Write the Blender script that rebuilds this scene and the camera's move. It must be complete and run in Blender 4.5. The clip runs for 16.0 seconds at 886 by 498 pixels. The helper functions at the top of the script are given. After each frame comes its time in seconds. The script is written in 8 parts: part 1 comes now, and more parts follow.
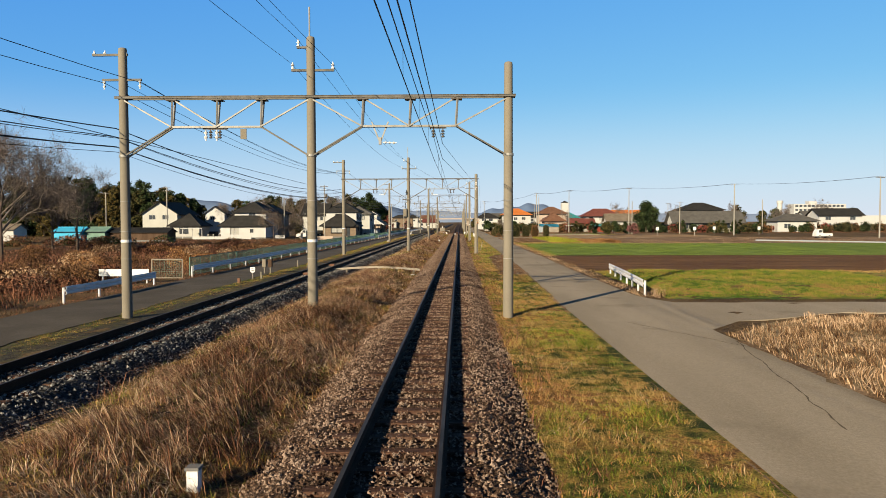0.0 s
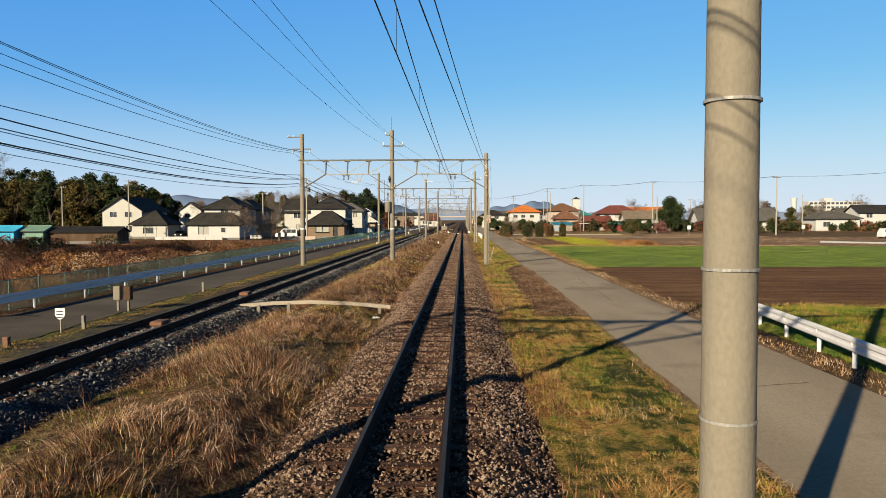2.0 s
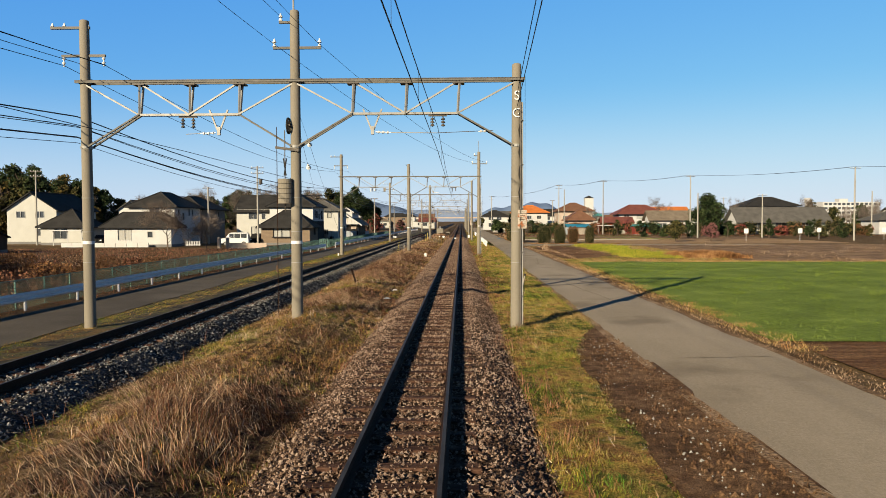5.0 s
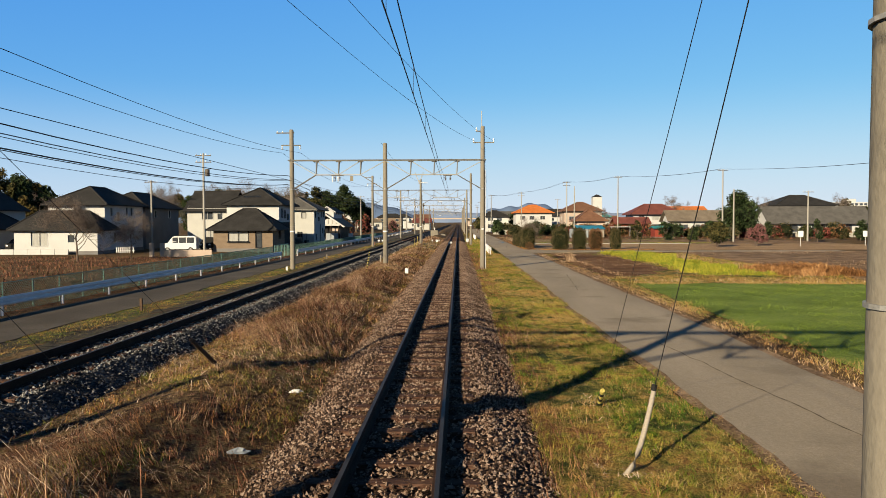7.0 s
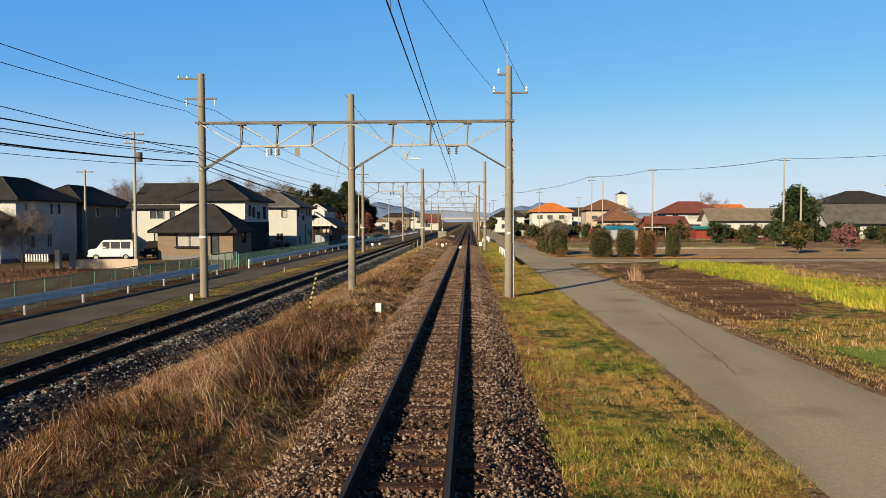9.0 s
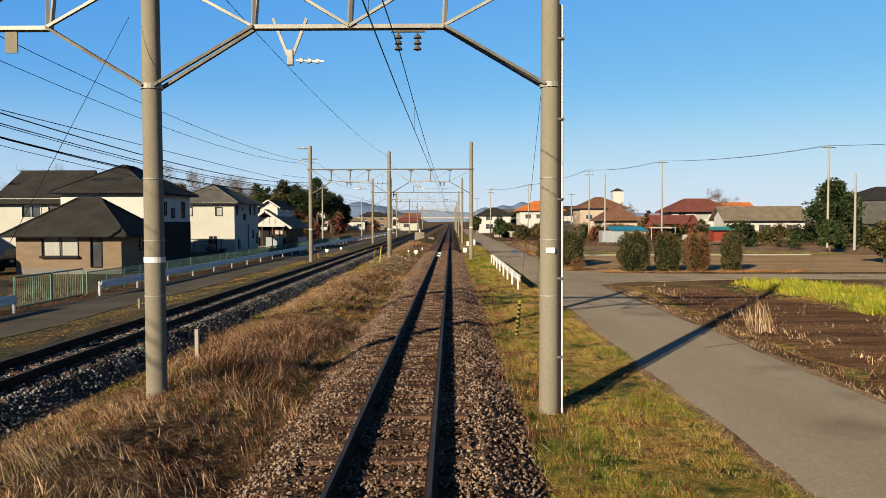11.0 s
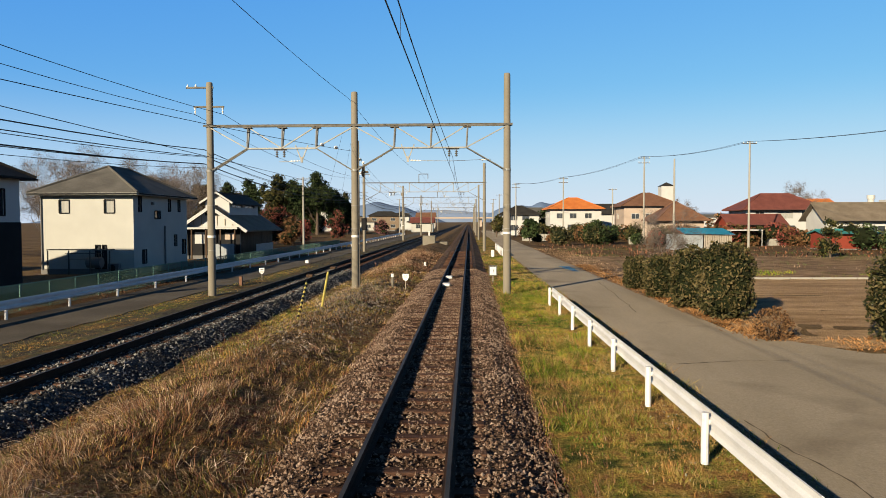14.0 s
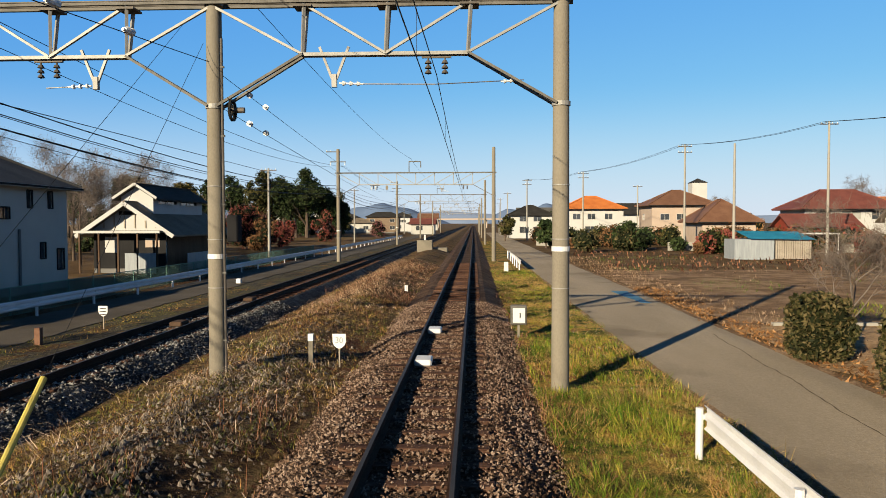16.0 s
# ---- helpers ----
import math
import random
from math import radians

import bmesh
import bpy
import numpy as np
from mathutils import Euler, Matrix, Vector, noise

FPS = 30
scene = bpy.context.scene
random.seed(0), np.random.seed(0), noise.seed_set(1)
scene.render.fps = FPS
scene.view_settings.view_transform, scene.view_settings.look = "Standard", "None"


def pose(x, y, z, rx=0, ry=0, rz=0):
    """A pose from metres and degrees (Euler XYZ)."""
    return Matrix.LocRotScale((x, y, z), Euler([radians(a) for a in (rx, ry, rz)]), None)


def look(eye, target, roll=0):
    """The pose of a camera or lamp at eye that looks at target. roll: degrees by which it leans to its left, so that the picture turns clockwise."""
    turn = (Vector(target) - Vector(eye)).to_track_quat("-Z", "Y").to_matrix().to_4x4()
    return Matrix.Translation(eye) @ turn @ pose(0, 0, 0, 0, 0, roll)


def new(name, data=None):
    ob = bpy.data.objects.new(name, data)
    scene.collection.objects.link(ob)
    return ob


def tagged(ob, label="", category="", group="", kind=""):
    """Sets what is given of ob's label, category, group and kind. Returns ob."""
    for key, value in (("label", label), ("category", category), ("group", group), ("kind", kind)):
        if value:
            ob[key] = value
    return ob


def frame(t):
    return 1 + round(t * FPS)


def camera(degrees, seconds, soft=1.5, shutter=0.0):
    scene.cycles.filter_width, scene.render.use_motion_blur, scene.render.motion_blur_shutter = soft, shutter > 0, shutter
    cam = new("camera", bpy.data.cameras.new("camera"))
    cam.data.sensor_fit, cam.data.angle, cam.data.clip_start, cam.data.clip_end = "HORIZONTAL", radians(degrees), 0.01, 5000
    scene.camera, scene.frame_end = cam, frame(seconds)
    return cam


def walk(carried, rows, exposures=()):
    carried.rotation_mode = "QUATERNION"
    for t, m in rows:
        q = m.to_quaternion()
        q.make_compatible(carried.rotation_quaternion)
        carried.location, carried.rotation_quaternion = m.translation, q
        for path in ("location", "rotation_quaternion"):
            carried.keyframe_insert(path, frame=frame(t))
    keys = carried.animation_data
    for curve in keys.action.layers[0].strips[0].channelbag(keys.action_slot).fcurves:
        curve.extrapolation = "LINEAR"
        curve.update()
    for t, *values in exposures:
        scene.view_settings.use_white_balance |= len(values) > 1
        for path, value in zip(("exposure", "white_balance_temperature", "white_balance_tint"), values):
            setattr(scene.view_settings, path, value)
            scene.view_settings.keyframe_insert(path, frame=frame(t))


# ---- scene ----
cam = camera(63.0, 16.0, soft=0.8)
# seconds, metres along the line, yaw, pitch, roll; the eye rides 2.93 m over the rail heads
EYE = 2.93
ROWS = [
    (0.0, 0.00, 1.29, -2.16, 0.13),
    (0.5, 5.37, 0.85, -2.22, 0.13),
    (1.0, 10.73, 1.26, -2.30, 0.13),
    (1.5, 16.06, 1.34, -2.28, 0.13),
    (2.0, 21.37, 1.57, -2.33, 0.13),
    (2.5, 26.67, 2.02, -2.29, 0.13),
    (3.0, 31.94, 2.22, -2.29, 0.13),
    (3.5, 37.20, 2.26, -2.28, 0.13),
    (4.0, 42.43, 2.01, -2.23, 0.13),
    (4.2, 44.52, 1.94, -2.29, 0.13),
    (6.3, 66.23, 0.57, -2.08, 0.13),
    (6.5, 68.28, 0.53, -2.20, 0.13),
    (7.0, 73.38, 1.22, -2.15, 0.13),
    (7.5, 78.45, 1.94, -2.15, 0.13),
    (8.0, 83.50, 2.07, -2.11, 0.13),
    (8.5, 88.53, 2.11, -2.19, 0.13),
    (9.0, 93.53, 2.09, -2.17, 0.13),
    (9.2, 95.53, 1.85, -2.16, 0.13),
    (11.3, 116.25, 0.55, -2.22, 0.13),
    (11.5, 118.20, 0.51, -2.34, 0.13),
    (12.0, 123.07, 0.79, -2.33, 0.13),
    (12.5, 127.92, 1.03, -2.24, 0.13),
    (13.0, 132.75, 1.30, -2.32, 0.13),
    (13.5, 137.56, 1.69, -2.23, 0.13),
    (14.0, 142.35, 2.06, -2.17, 0.13),
    (14.5, 147.12, 2.25, -2.14, 0.13),
    (15.0, 151.88, 2.40, -2.11, 0.13),
    (15.5, 156.63, 2.42, -2.07, 0.13),
    (16.0, 161.36, 2.44, -2.06, 0.13),
]
walk(cam, [(t, pose(0, y, EYE, 90 + pitch, roll, yaw)) for t, y, yaw, pitch, roll in ROWS])

# ---- world and light ----
SUN_AZ, SUN_EL = 211.8, 19.0  # degrees clockwise from +y, and above the horizon
world = bpy.data.worlds.new("world")
scene.world = world
world.use_nodes = True
wn = world.node_tree
sky = wn.nodes.new("ShaderNodeTexSky")
sky.sky_type = "NISHITA"
sky.sun_disc = False
sky.sun_elevation, sky.sun_rotation = radians(SUN_EL), radians(SUN_AZ)
sky.air_density, sky.dust_density, sky.ozone_density = 1.0, 0.0, 3.5
# the clear winter sky: deeper blue overhead, pale blue at the horizon
split, joined = wn.nodes.new("ShaderNodeSeparateColor"), wn.nodes.new("ShaderNodeCombineColor")
wn.links.new(sky.outputs[0], split.inputs[0])
for ch, (gain, power) in enumerate(((0.355, 1.03), (1.0, 0.6), (3.25, 0.14))):
    pw, gn = wn.nodes.new("ShaderNodeMath"), wn.nodes.new("ShaderNodeMath")
    pw.operation, gn.operation = "POWER", "MULTIPLY"
    pw.inputs[1].default_value, gn.inputs[1].default_value = power, gain
    wn.links.new(split.outputs[ch], pw.inputs[0])
    wn.links.new(pw.outputs[0], gn.inputs[0])
    wn.links.new(gn.outputs[0], joined.inputs[ch])
# the zenith of a dry winter sky is far darker than the horizon
where, axes, ramp, dim = (wn.nodes.new("ShaderNode" + k) for k in ("TexCoord", "SeparateXYZ", "MapRange", "Mix"))
wn.links.new(where.outputs["Generated"], axes.inputs[0])
wn.links.new(axes.outputs[2], ramp.inputs[0])
ramp.interpolation_type = "SMOOTHSTEP"
ramp.inputs[1].default_value, ramp.inputs[2].default_value = 0.31, 0.66
dim.data_type, dim.blend_type = "RGBA", "MULTIPLY"
dim.inputs[7].default_value = (0.13, 0.13, 0.12, 1)
wn.links.new(ramp.outputs[0], dim.inputs[0])
wn.links.new(joined.outputs[0], dim.inputs[6])
# thin white haze along the horizon
low, haze = wn.nodes.new("ShaderNodeMapRange"), wn.nodes.new("ShaderNodeMix")
low.interpolation_type, haze.data_type = "SMOOTHSTEP", "RGBA"
wn.links.new(axes.outputs[2], low.inputs[0])
for k, val in enumerate((0.0, 0.19, 0.66, 0.0)):
    low.inputs[k + 1].default_value = val
haze.inputs[7].default_value = (3.15, 3.7, 4.3, 1)
wn.links.new(low.outputs[0], haze.inputs[0])
wn.links.new(dim.outputs[2], haze.inputs[6])
wn.links.new(haze.outputs[2], wn.nodes["Background"].inputs[0])
wn.nodes["Background"].inputs[1].default_value = 0.085
sun = new("sun", bpy.data.lights.new("sun", "SUN"))
sun.data.energy, sun.data.angle, sun.data.color = 5.0, radians(0.53), (1.0, 0.83, 0.57)
a, e = radians(SUN_AZ), radians(SUN_EL)
sun.matrix_world = look((0, 0, 60), (-math.sin(a) * math.cos(e), -math.cos(a) * math.cos(e), 60 - math.sin(e)))
scene.view_settings.exposure = 1.25

# ---- materials ----


def material(name, colours, scale=4.0, rough=0.8, bump=0.3, metal=0.0, fine=60.0, stretch=(1, 1, 1), island=0.0, per_object=0.0, spec=0.1, bump_dist=0.02, stain=None, contrast=1.9, grain=None):
    """Colours blended by a coarse and a fine noise in world metres; island: brightness spread from piece to piece; grain: scale and depth of a last fine mottle."""
    m = bpy.data.materials.new(name)
    m.use_nodes = True
    n, l = m.node_tree.nodes, m.node_tree.links
    b = n["Principled BSDF"]
    geo = n.new("ShaderNodeNewGeometry")
    mp = n.new("ShaderNodeMapping")
    mp.inputs["Scale"].default_value = stretch
    l.new(geo.outputs["Position"], mp.inputs[0])
    big, small = n.new("ShaderNodeTexNoise"), n.new("ShaderNodeTexNoise")
    big.inputs["Scale"].default_value, big.inputs["Detail"].default_value = scale, 6
    small.inputs["Scale"].default_value, small.inputs["Detail"].default_value = fine, 3
    l.new(mp.outputs[0], big.inputs["Vector"])
    l.new(mp.outputs[0], small.inputs["Vector"])
    mix = n.new("ShaderNodeMath")
    mix.operation = "MULTIPLY_ADD"
    l.new(small.outputs["Fac"], mix.inputs[0])
    mix.inputs[1].default_value = 0.5
    half = n.new("ShaderNodeMath")
    half.operation = "MULTIPLY"
    half.inputs[1].default_value = 0.5
    l.new(big.outputs["Fac"], half.inputs[0])
    l.new(half.outputs[0], mix.inputs[2])
    con = n.new("ShaderNodeMath")
    con.operation = "MULTIPLY_ADD"
    l.new(mix.outputs[0], con.inputs[0])
    con.inputs[1].default_value, con.inputs[2].default_value = contrast, 0.5 - 0.5 * contrast
    fac = con.outputs[0]
    if island or per_object:
        rnd = geo.outputs["Random Per Island"]
        if per_object:
            info = n.new("ShaderNodeObjectInfo")
            rnd = info.outputs["Random"]
        add = n.new("ShaderNodeMath")
        add.operation = "MULTIPLY_ADD"
        l.new(rnd, add.inputs[0])
        add.inputs[1].default_value = island or per_object
        sub = n.new("ShaderNodeMath")
        sub.operation = "SUBTRACT"
        l.new(fac, sub.inputs[0])
        sub.inputs[1].default_value = (island or per_object) / 2
        l.new(sub.outputs[0], add.inputs[2])
        fac = add.outputs[0]
    ramp = n.new("ShaderNodeValToRGB")
    els = ramp.color_ramp.elements
    k = len(colours)
    spread = [0.5] if k == 1 else [0.28 + 0.44 * i / (k - 1) for i in range(k)]
    for i in range(k):
        el = els[i] if i < 2 else els.new(spread[i])
        el.position = spread[i]
        el.color = (*colours[i], 1)
    if k == 1:
        els[1].color = (*colours[0], 1)
    l.new(fac, ramp.inputs[0])
    col = ramp.outputs[0]
    if stain:
        sn = n.new("ShaderNodeTexNoise")
        sn.inputs["Scale"].default_value, sn.inputs["Detail"].default_value = stain[1], 8
        l.new(geo.outputs["Position"], sn.inputs["Vector"])
        sr = n.new("ShaderNodeValToRGB")
        sr.color_ramp.elements[0].position, sr.color_ramp.elements[1].position = stain[2], stain[2] + 0.12
        l.new(sn.outputs["Fac"], sr.inputs[0])
        mx = n.new("ShaderNodeMixRGB")
        mx.inputs[2].default_value = (*stain[0], 1)
        l.new(sr.outputs[0], mx.inputs[0])
        l.new(col, mx.inputs[1])
        col = mx.outputs[0]
    relief = small.outputs["Fac"]
    if grain:
        gn2, rng2, mul = n.new("ShaderNodeTexNoise"), n.new("ShaderNodeMapRange"), n.new("ShaderNodeMixRGB")
        gn2.inputs["Scale"].default_value, gn2.inputs["Detail"].default_value = grain[0], 5
        gn2.inputs["Roughness"].default_value = 0.75
        l.new(geo.outputs["Position"], gn2.inputs["Vector"])
        for k2, val2 in enumerate((0.35, 0.65, 1 - grain[1], 1 + grain[1])):
            rng2.inputs[k2 + 1].default_value = val2
        l.new(gn2.outputs["Fac"], rng2.inputs[0])
        mul.blend_type = "MULTIPLY"
        mul.inputs[0].default_value = 1.0
        l.new(col, mul.inputs[1])
        l.new(rng2.outputs[0], mul.inputs[2])
        col, relief = mul.outputs[0], gn2.outputs["Fac"]
    l.new(col, b.inputs["Base Color"])
    b.inputs["Roughness"].default_value, b.inputs["Metallic"].default_value = rough, metal
    b.inputs["Specular IOR Level"].default_value = spec
    if bump:
        bp = n.new("ShaderNodeBump")
        bp.inputs["Strength"].default_value, bp.inputs["Distance"].default_value = bump, bump_dist
        l.new(relief, bp.inputs["Height"])
        l.new(bp.outputs[0], b.inputs["Normal"])
    return m


M = {
    "ground": material("ground", [(0.04, 0.0224, 0.0096), (0.08, 0.0496, 0.0208), (0.128, 0.088, 0.044)], 0.35, 0.95, 0.8, fine=9, bump_dist=0.1),
    "verge": material("verge", [(0.03, 0.039, 0.0075), (0.093, 0.087, 0.0165), (0.18, 0.135, 0.03), (0.27, 0.165, 0.045), (0.15, 0.075, 0.0255)], 0.4, 0.95, 1.0, fine=2.6, bump_dist=0.08, contrast=2.6, grain=(26, 0.75)),
    "ballast": material("ballast", [(0.018, 0.0105, 0.0065), (0.05, 0.03, 0.019), (0.095, 0.062, 0.041)], 1.2, 0.9, 1.0, fine=16, bump_dist=0.08),
    "stone": material("stone", [(0.03, 0.018, 0.0119), (0.088, 0.054, 0.0367), (0.13, 0.088, 0.0637), (0.2, 0.148, 0.1166)], 1.5, 0.85, 0.3, fine=40, island=0.5),
    "grey_stone": material("grey_stone", [(0.018, 0.018, 0.019), (0.052, 0.051, 0.051), (0.1, 0.098, 0.095), (0.2, 0.196, 0.19)], 1.5, 0.85, 0.3, fine=40, island=0.5),
    "grey_ballast": material("grey_ballast", [(0.0096, 0.0096, 0.0112), (0.032, 0.032, 0.0336), (0.08, 0.08, 0.08)], 1.2, 0.9, 1.0, fine=16, bump_dist=0.08),
    "sleeper": material("sleeper", [(0.0216, 0.01, 0.0065), (0.0504, 0.0252, 0.0166), (0.0864, 0.049, 0.0331)], 3, 0.85, 0.6, fine=30, stretch=(0.3, 3, 1), per_object=0.25),
    "rust": material("rust", [(0.0128, 0.0072, 0.0048), (0.032, 0.016, 0.0096)], 2, 0.8, 0.3, fine=50),
    "railtop": material("railtop", [(0.03, 0.026, 0.022), (0.06, 0.054, 0.048)], 2, 0.6, 0.0, metal=0.6),
    "pole_grey": material("pole_grey", [(0.19, 0.18, 0.16), (0.24, 0.23, 0.205)], 1.2, 0.9, 0.1, contrast=1.0),
    "tan_soil": material("tan_soil", [(0.155, 0.094, 0.047), (0.24, 0.155, 0.082), (0.32, 0.22, 0.128)], 0.6, 0.95, 0.9, fine=4, bump_dist=0.06, stretch=(0.25, 2.5, 1), grain=(14, 0.35)),
    "russet": material("russet", [(0.072, 0.0324, 0.0108), (0.18, 0.084, 0.03), (0.288, 0.162, 0.072)], 0.5, 0.85, 0.0, island=0.4),
    # near black: the shade deep inside foliage, put into the colour
    "leaf_shade": material("leaf_shade", [(0.004, 0.006, 0.002), (0.01, 0.013, 0.005)], 0.5, 0.95, 0.0),
    "roof_tan": material("roof_tan", [(0.085, 0.068, 0.05), (0.14, 0.115, 0.088)], 0.8, 0.85, 0.5, fine=10, spec=0.2),
    "dark_soil": material("dark_soil", [(0.05, 0.026, 0.012), (0.095, 0.052, 0.025), (0.15, 0.088, 0.046)], 0.9, 0.95, 1.0, fine=5, bump_dist=0.05, grain=(34, 0.6)),
    "stained_plate": material("stained_plate", [(0.25, 0.22, 0.18), (0.36, 0.32, 0.27)], 4, 0.6, 0.1, stain=((0.22, 0.08, 0.032), 7.0, 0.47)),
    "straw_mat": material("straw_mat", [(0.0805, 0.0494, 0.0207), (0.1725, 0.1207, 0.0633), (0.299, 0.23, 0.138)], 1.2, 0.95, 0.6, fine=25, bump_dist=0.03),
    "thatch": material("thatch", [(0.022, 0.012, 0.006), (0.062, 0.036, 0.016), (0.09, 0.064, 0.026), (0.136, 0.088, 0.042), (0.08, 0.036, 0.017)], 0.45, 0.95, 1.0, fine=6, bump_dist=0.08, contrast=2.4, grain=(22, 0.7)),
    "concrete": material("concrete", [(0.115, 0.103, 0.082), (0.145, 0.13, 0.104), (0.17, 0.153, 0.123)], 1.2, 0.9, 0.25, fine=35, stretch=(1, 1, 0.6), contrast=1.0),
    "steel": material("steel", [(0.16, 0.158, 0.15), (0.24, 0.237, 0.225)], 3, 0.55, 0.1, metal=0.25),
    # darker steel: shade put into beam, braces and crossarms; plain grey on box, clips
    "shade_grey_steel": material("shade_grey_steel", [(0.07, 0.067, 0.06), (0.125, 0.12, 0.11)], 3, 0.7, 0.1, metal=0.2),
    "darksteel": material("darksteel", [(0.048, 0.044, 0.04), (0.096, 0.084, 0.072)], 3, 0.6, 0.1, metal=0.3),
    "wire": material("wire", [(0.012, 0.012, 0.013)], 3, 0.6, 0.0),
    "porcelain": material("porcelain", [(0.488, 0.488, 0.474), (0.552, 0.552, 0.533)], 3, 0.25, 0.0, spec=0.5),
    "asphalt": material("asphalt", [(0.185, 0.153, 0.111), (0.222, 0.185, 0.136), (0.262, 0.22, 0.165)], 0.35, 0.92, 0.35, fine=55, stretch=(1.6, 0.35, 1), contrast=1.7, stain=((0.15, 0.122, 0.088), 0.34, 0.57), grain=(18, 0.12)),
    "dark_asphalt": material("dark_asphalt", [(0.046, 0.039, 0.03), (0.062, 0.053, 0.042), (0.085, 0.074, 0.059)], 0.5, 0.92, 0.3, fine=45, grain=(14, 0.15)),
    "soil": material("soil", [(0.06, 0.027, 0.0105), (0.105, 0.052, 0.021), (0.16, 0.088, 0.04)], 0.5, 0.95, 1.0, fine=3, stretch=(0.25, 2.2, 1), bump_dist=0.1, grain=(9, 0.5)),
    "gravel_soil": material("gravel_soil", [(0.072, 0.0432, 0.0228), (0.15, 0.0948, 0.0528), (0.252, 0.1716, 0.1056)], 0.8, 0.95, 0.9, fine=18, bump_dist=0.06),
    "crop": material("crop", [(0.068, 0.1, 0.0125), (0.105, 0.148, 0.02), (0.145, 0.187, 0.035)], 0.4, 0.9, 0.8, fine=9, bump_dist=0.06, grain=(16, 0.3)),
    "white_rail": material("white_rail", [(0.4, 0.4, 0.41), (0.5, 0.5, 0.51)], 2, 0.45, 0.1, stain=((0.35, 0.24, 0.15), 3.0, 0.68), spec=0.5),
    "cream": material("cream", [(0.279, 0.2784, 0.2597), (0.3116, 0.312, 0.2915)], 0.8, 0.85, 0.15),
    "grey_wall": material("grey_wall", [(0.101, 0.0976, 0.0952), (0.123, 0.12, 0.118)], 0.8, 0.85, 0.15),
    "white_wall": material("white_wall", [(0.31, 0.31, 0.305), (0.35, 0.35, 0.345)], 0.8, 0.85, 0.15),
    "brown_wall": material("brown_wall", [(0.116, 0.0856, 0.06), (0.148, 0.112, 0.08)], 0.8, 0.85, 0.3, fine=12, stretch=(1, 1, 4)),
    "black_wall": material("black_wall", [(0.01, 0.01, 0.011), (0.017, 0.017, 0.018)], 0.8, 0.9, 0.2),
    "roof_dark": material("roof_dark", [(0.012, 0.0115, 0.011), (0.026, 0.025, 0.024)], 0.8, 0.85, 0.5, fine=10, spec=0.15),
    "roof_grey": material("roof_grey", [(0.045, 0.043, 0.04), (0.08, 0.076, 0.07)], 0.8, 0.85, 0.5, fine=10, spec=0.2),
    "roof_red": material("roof_red", [(0.085, 0.03, 0.025), (0.13, 0.046, 0.037)], 0.8, 0.65, 0.4, fine=10),
    "roof_orange": material("roof_orange", [(0.3, 0.0896, 0.024), (0.396, 0.132, 0.036)], 0.8, 0.65, 0.4, fine=10),
    "roof_brown": material("roof_brown", [(0.0912, 0.0456, 0.0288), (0.134, 0.072, 0.0456)], 0.8, 0.65, 0.4, fine=10),
    "roof_blue": material("roof_blue", [(0.03, 0.24, 0.4), (0.045, 0.31, 0.48)], 0.8, 0.6, 0.2),
    "roof_teal": material("roof_teal", [(0.0224, 0.123, 0.134), (0.0336, 0.168, 0.168)], 0.8, 0.55, 0.2),
    "pink_wall": material("pink_wall", [(0.27, 0.215, 0.175), (0.31, 0.25, 0.205)], 0.8, 0.85, 0.2),
    "red_wall": material("red_wall", [(0.13, 0.024, 0.015), (0.165, 0.034, 0.021)], 0.8, 0.7, 0.2),
    "wood": material("wood", [(0.0392, 0.0235, 0.0146), (0.0784, 0.0504, 0.0336)], 1.5, 0.8, 0.4, stretch=(1, 1, 0.2)),
    "pale_wood": material("pale_wood", [(0.187, 0.162, 0.13), (0.27, 0.239, 0.198)], 1.5, 0.85, 0.5, stretch=(0.3, 1, 1), stain=((0.22, 0.19, 0.15), 5, 0.6)),
    "glass": material("glass", [(0.02, 0.024, 0.03), (0.045, 0.05, 0.055)], 0.6, 0.08, 0.0, spec=0.8),
    "curtain": material("curtain", [(0.192, 0.192, 0.182), (0.264, 0.264, 0.25)], 1.5, 0.8, 0.0, stretch=(6, 6, 0.3)),
    "green_net": material("green_net", [(0.085, 0.15, 0.122), (0.12, 0.2, 0.165)], 1, 0.6, 0.0),
    "teal_post": material("teal_post", [(0.075, 0.15, 0.13), (0.1, 0.185, 0.16)], 1, 0.5, 0.0),
    "blossom": material("blossom", [(0.05, 0.037, 0.03), (0.12, 0.094, 0.078)], 2, 0.95, 0.0),
    "bark": material("bark", [(0.044, 0.032, 0.024), (0.096, 0.072, 0.056)], 3, 0.95, 0.5, stretch=(1, 1, 0.3)),
    "twig": material("twig", [(0.075, 0.061, 0.053), (0.14, 0.115, 0.1)], 2, 0.95, 0.0),
    "leaf_dark": material("leaf_dark", [(0.007, 0.013, 0.005), (0.018, 0.031, 0.01), (0.038, 0.052, 0.018)], 0.5, 0.7, 0.0, island=0.5),
    "leaf_hedge": material("leaf_hedge", [(0.009, 0.012, 0.004), (0.03, 0.03, 0.01), (0.085, 0.066, 0.03)], 1.0, 0.6, 0.0, island=0.6),
    "leaf_olive": material("leaf_olive", [(0.014, 0.016, 0.005), (0.036, 0.036, 0.011), (0.07, 0.058, 0.02)], 0.4, 0.7, 0.0, island=0.5),
    "leaf_brown": material("leaf_brown", [(0.05, 0.024, 0.011), (0.09, 0.046, 0.02), (0.14, 0.08, 0.038)], 0.5, 0.8, 0.0, island=0.3),
